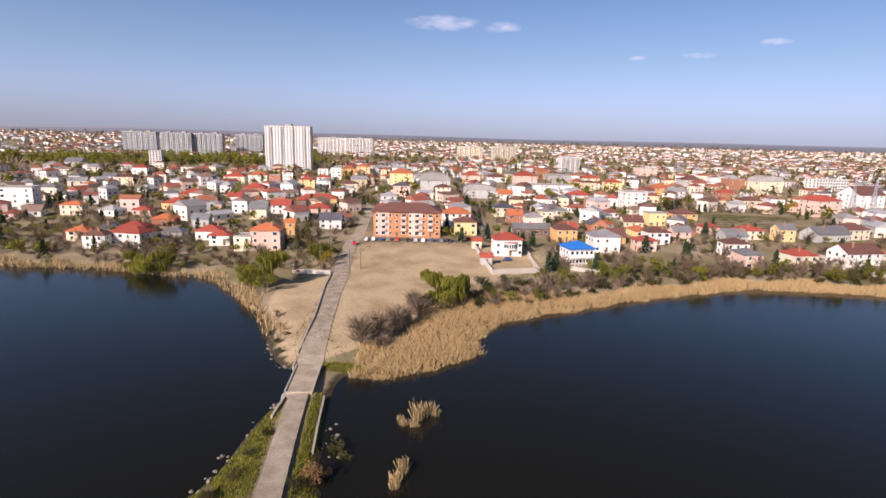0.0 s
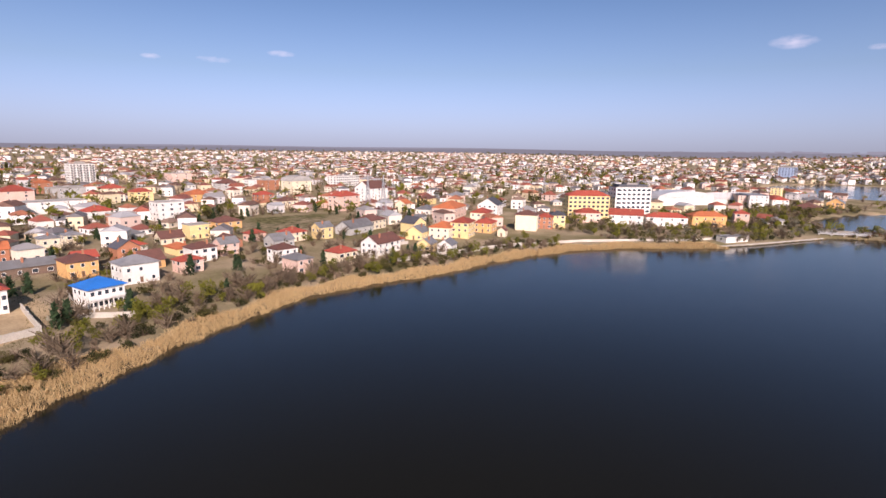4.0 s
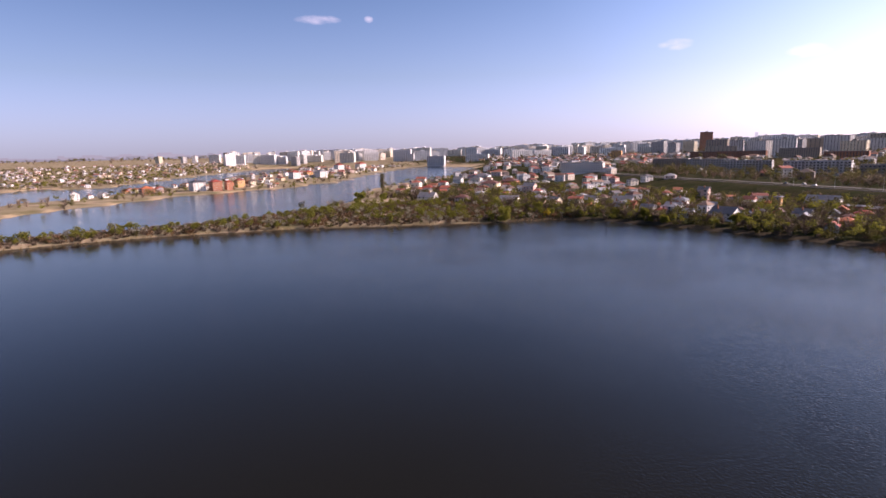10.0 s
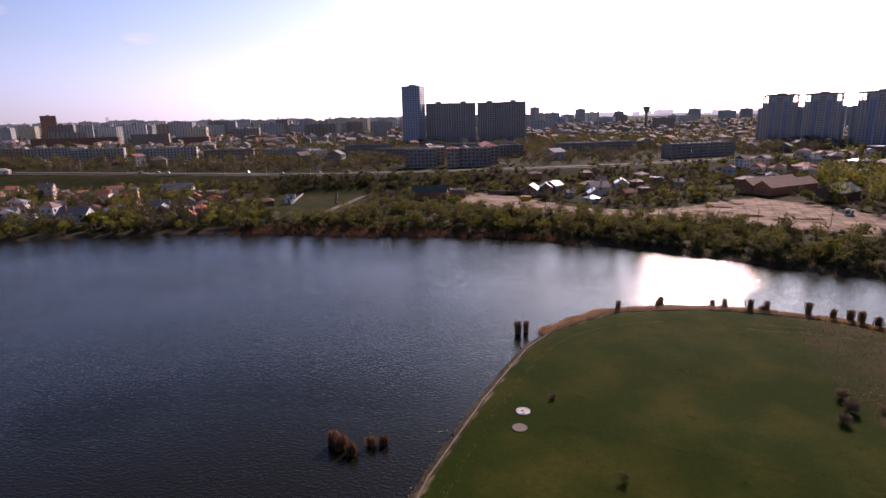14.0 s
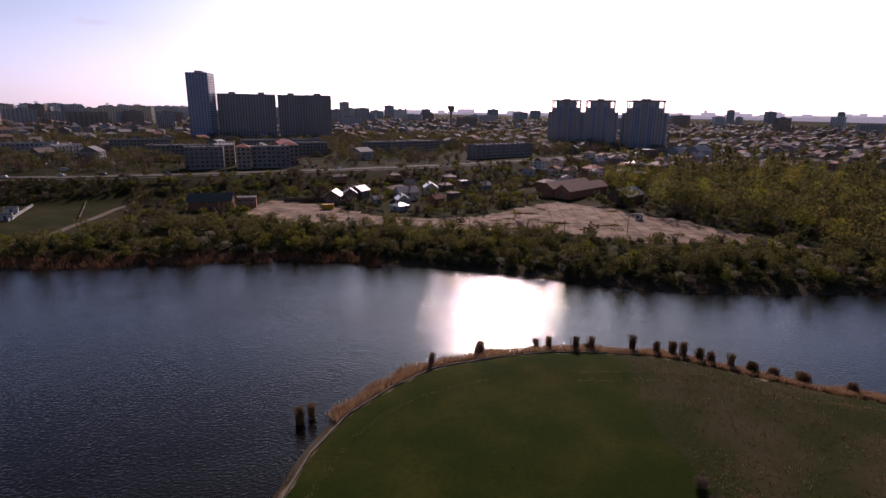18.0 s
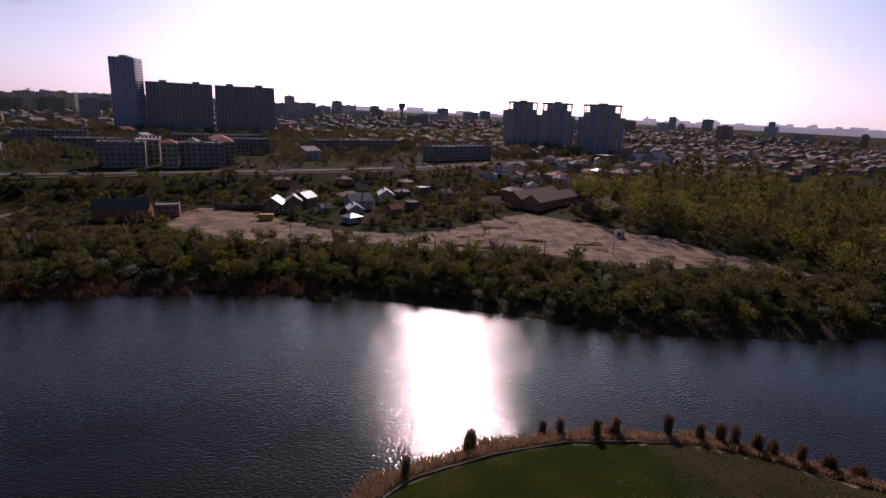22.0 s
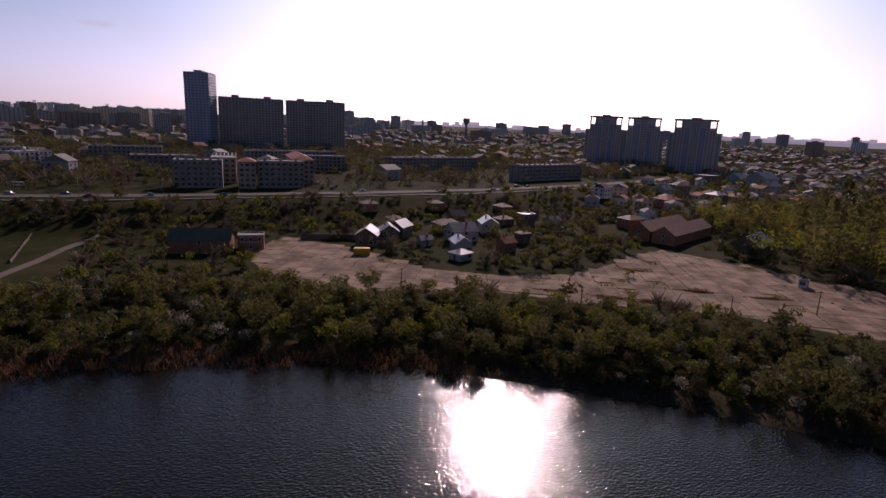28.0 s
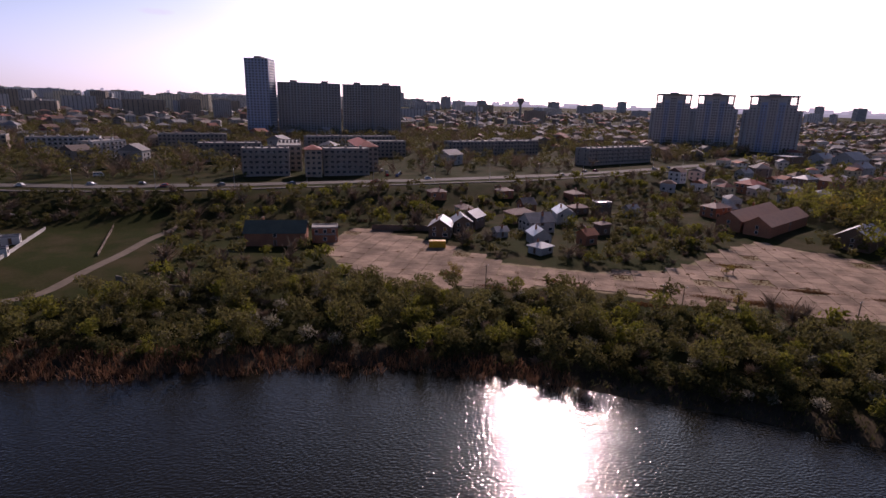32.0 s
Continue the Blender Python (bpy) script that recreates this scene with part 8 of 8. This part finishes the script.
top = thing("container", on_ground(-27, -314, -18), "bright yellow steel container standing at the edge of the yard", "container")
s = Shape()
s.box(-3, -1.2, 0.15, 3, 1.2, 2.6)
part("body", s, PAINT["yellow"], top)
for k in range(14):
    s = Shape()
    s.box(-2.85 + k * 0.43, 1.2, 0.3, -2.68 + k * 0.43, 1.26, 2.5)
    part("rib", s, PAINT["yellow"], top)
for sx in (-1, 1):
    s = Shape()
    s.box(sx * 2.6 - 0.15, -1.1, -0.1, sx * 2.6 + 0.15, 1.1, 0.146)
    part("skid", s, M_DARKMETAL, top)
house(-155, -227, 20, 3.2, 2.6, 2.4, "f", "white", "metal", name="hut", rows=False, label="small white flat-roofed hut beside the yard")
low_wall([(-11, -347), (-30, -341), (-37, -335)], 2.3, 0.12, WALLS["brown"], "rusty brown sheet fence at the back of the yard", "fence", posts=0.1)
low_wall([(74, -306), (67, -298), (56, -291), (46, -291), (38, -301)], 1.7, 0.2, M_OLDCONCRETE, "dark stained concrete panel wall grown over with scrub", posts=0.1)
low_wall([(111, -338), (109, -379)], 1.2, 0.2, WALLS["grey"], "low grey wall beside the playing field")
low_wall([(84, -335.5), (86, -379)], 1.0, 0.12, M_WOOD, "weathered board fence at the end of the playing field", "fence", posts=0.2)
for bx, by in ((114, -359), (113, -343)):
    house(bx, by, 5, 5.5, 3.0, 2.6, "f", "white", "metal", name="cabin", rows=False, label="small white site cabin beside the playing field")


def goal(x, y, rz):
    top = thing("football_goal", on_ground(x, y, rz), "white steel football goal on the playing field", "goal", "goals")
    for u in (-1.5, 1.5):
        s = Shape()
        s.tube((u, 0, -0.2), (u, 0, 2.0), 0.06, 0.06, 6)
        part("post", s, M_FRAME, top)
    s = Shape()
    s.tube((-1.56, 0, 2.0), (1.56, 0, 2.0), 0.06, 0.06, 6)
    part("crossbar", s, M_FRAME, top)


house(424, 138, 25, 9.0, 9.0, 8.6, "h", "pink", "red", "ws", label="tall pinkish white house with a dark red roof")
house(349, 121, -25, 17, 7, 2.8, "f", "white", "metal", "sw", rows=False, name="shed", label="low white flat shed beside the lake")
house(454, 128, 25, 13, 5, 2.6, "f", "grey", "green", "sw", rows=False, name="shed", label="low green shed by the sluice")
house(615, 160, 30, 26, 14, 6, "h", "white", "red", "ws", label="long white house with a bright red roof")
house(584, 172, 30, 34, 16, 11, "f", "white", "metal", "ws", name="hotel", label="white stepped hotel with long balconies")
for hx, hy, w, wall, roof in ((418, -351, 10, "pink", "metal"), (372, -349, 9, "brick", "red"), (341, -326, 10, "grey", "metal"), (336, -375, 10, "white", "red"), (313, -422, 12, "white", "metal"), (299, -320, 11, "grey", "metal"), (425, -268, 10, "pink", "brown"), (259, -319, 11, "white", "metal"), (500, -374, 11, "brick", "brown")):
    house(hx, hy, 20, w, w * 0.8, 4.4, "h", wall, roof, "nw")

# ---- houses on the spit of the upper lake ----
for hx, hy, w, h, wall, roof in ((851, -22, 9, 6, "white", "brown"), (925, -70, 12, 5, "ochre", "red"), (915, -108, 14, 6, "yellow", "red"), (945, -170, 12, 7, "white", "blue"), (950, -198, 13, 7, "white", "metal"), (965, -222, 12, 6, "brick", "red"),
                                (985, -240, 12, 6, "pink", "red"), (1005, -262, 12, 6, "brick", "orange"), (1025, -290, 12, 6, "white", "red"), (1060, -320, 13, 6, "cream", "brown"), (1100, -350, 13, 6, "white", "red"), (1150, -400, 13, 6, "pink", "red"),
                                (1190, -440, 13, 6, "white", "metal"), (1240, -470, 13, 6, "brick", "red")):
    house(hx, hy, 20, w * 0.7, w * 0.6, h * 0.65, "h", wall, roof, "w")

# ---- stones and rubble ----
M_ROCK = material("grey_rubble", (0.20, 0.17, 0.135), (0.12, 0.1, 0.08), 0.95, 0.9, 6, 0.4, vary=0.25)
ROCKS = []
for k in range(4):
    g = np.random.RandomState(70 + k)
    bm = bmesh.new()
    bmesh.ops.create_icosphere(bm, subdivisions=1, radius=0.5)
    for v in bm.verts:
        v.co *= 0.7 + 0.5 * g.rand()
        v.co.z *= 0.65
    me = bpy.data.meshes.new("rock")
    bm.to_mesh(me)
    bm.free()
    me.materials.append(M_ROCK)
    ROCKS.append(me)
rr = random.Random(12)


def rubble(count, line, spread, lo, hi, label):
    p = spline(line, False, 6)
    for k in range(count):
        q = p[rr.randrange(len(p))]
        x, y = q[0] + rr.gauss(0, spread), q[1] + rr.gauss(0, spread)
        z = ground_z(x, y)
        s = rr.uniform(lo, hi)
        ob = new("rock", ROCKS[rr.randrange(4)])
        ob.matrix_basis = pose(x, y, max(z, -0.12) + 0.1 * s, 0, 0, rr.uniform(0, 360)) @ Matrix.Diagonal((s, s, s, 1))
        tagged(ob, label, "rock", "shore rubble")


rubble(24, [(-29.5, 95), (-31.5, 86), (-33, 75), (-35, 66), (-44, 52)], 0.8, 0.4, 1.1, "grey rubble stone on the bank of the dam")
rubble(16, [(-31.5, 110), (-36, 114), (-40, 122), (-43, 132)], 0.7, 0.4, 1.1, "pale rubble stone along the edge of the spit")
rubble(16, [(29, -116), (43, -95.5), (55, -74.5), (60.5, -62)], 0.5, 0.3, 0.8, "small stone along the headland shore")
rubble(8, [(-19, 96), (-18, 88), (-17, 80)], 0.9, 0.4, 1.1, "broken concrete lump beside the weir")
reeds("bank_grass", "dark rank grass along the foot of the south bank", scatter(26000, -200, -262, -5, -95, lambda x, y, sd: (sd > 0.2) & (sd < 7) & (np.interp(x, *SOUTH_LINE) > y), 76), LEAVES["deep"], 0.6, 0.22, 3, 0.4)["category"] = "grass"
reeds("grass_bank", "fresh green grass on the bank of the dam", scatter(26000, -37, 48, -14, 112, lambda x, y, sd: (sd > 0.5) & (np.abs(x - np.interp(y, (20, 45, 65, 80, 97, 112), (-20, -20, -22.5, -24.5, -26.5, -28))) > 2.7) & (np.abs(y - 103) > 5), 71), LEAVES["fresh"], 0.45, 0.16, 2)["category"] = "grass"
reeds("marsh_debris", "brown reed litter floating in the shallow marsh", scatter(1500, -19, 62, 4, 106, lambda x, y, sd: sd < 0.2, 72), M_REED_DARK, 0.25, 0.22, 1)["category"] = "debris"


def strewn(line, count, spread, seed):
    """Places strewn along a smooth line."""
    g = np.random.RandomState(seed)
    q = spline(line, False, 12)
    k = g.randint(0, len(q) - 1, count)
    u = g.rand(count, 1)
    return (q[k] * (1 - u) + q[k + 1] * u + g.normal(0, spread, (count, 2))).tolist()


reeds("dry_grass", "line of dry yellow grass along a trodden path on the lawn", strewn([(56, -62), (51, -70), (39.5, -90), (27, -108), (17, -117), (6, -121), (-8, -122)], 700, 0.35, 81), M_REED, 0.16, 0.09, 1, 0.5)["category"] = "grass"
reeds("dry_grass", "two lines of dry grass along a worn track on the headland",
      strewn([(-24, -114), (-38, -107), (-50, -98), (-60, -88), (-72, -78)], 420, 0.4, 82) + strewn([(-26, -117), (-41, -110), (-54, -101), (-65, -91), (-76, -82)], 260, 0.3, 83), M_REED, 0.14, 0.12, 2, 0.5)["category"] = "grass"
reeds("dark_grass", "dark line of rank grass over an old ditch in the lawn", strewn([(33, -81.5), (24, -76), (14, -69), (4, -63)], 700, 0.25, 84), LEAVES["deep"], 0.14, 0.1, 1, 0.5)["category"] = "grass"
reeds("lawn_grass", "tufts of dark green grass on the lawn", [(x + a, y + b) for x, y in scatter(420, -45, -130, 60, -40, lambda x, y, sd: (sd > 3) & inside(x, y, LAWN), 85) for a, b in np.random.RandomState(int(x * 31 + y * 17) % 9999).normal(0, 0.7, (9, 2))], LEAVES["deep"], 0.18, 0.12, 2, 0.5)["category"] = "grass"
reeds("dry_patches", "dry straw-coloured patches in the rough grass of the headland", [(x + a, y + b) for x, y in scatter(240, -80, -122, 10, -40, lambda x, y, sd: (sd > 2.5) & ~inside(x, y, LAWN), 86) for a, b in np.random.RandomState(int(x * 13 + y * 7) % 9999).normal(0, 1.1, (26, 2))], M_REED, 0.28, 0.1, 1, 0.5)["category"] = "grass"
reeds("shore_litter", "pale reed litter washed up along the headland kerb", strewn([(61, -60), (55.5, -72), (43.5, -93), (32, -111)], 1100, 0.9, 87), M_REED, 0.15, 0.1, 1, 0.7)["category"] = "litter"
reeds("lawn_tufts", "taller grass tufts on the rough headland", scatter(9000, -75, -125, 58, -40, lambda x, y, sd: (sd > 2) & ~inside(x, y, LAWN), 73), LEAVES["olive"], 0.4, 0.16, 2)["category"] = "grass"
reeds("lot_grass", "thin dry grass at the edges of the bare lot", scatter(9000, -36, 112, 44, 245, lambda x, y, sd: (seg_distance(x, y, LOT) < 5) & (sd > 3), 74), LEAVES["olive"], 0.4, 0.15, 2)["category"] = "grass"
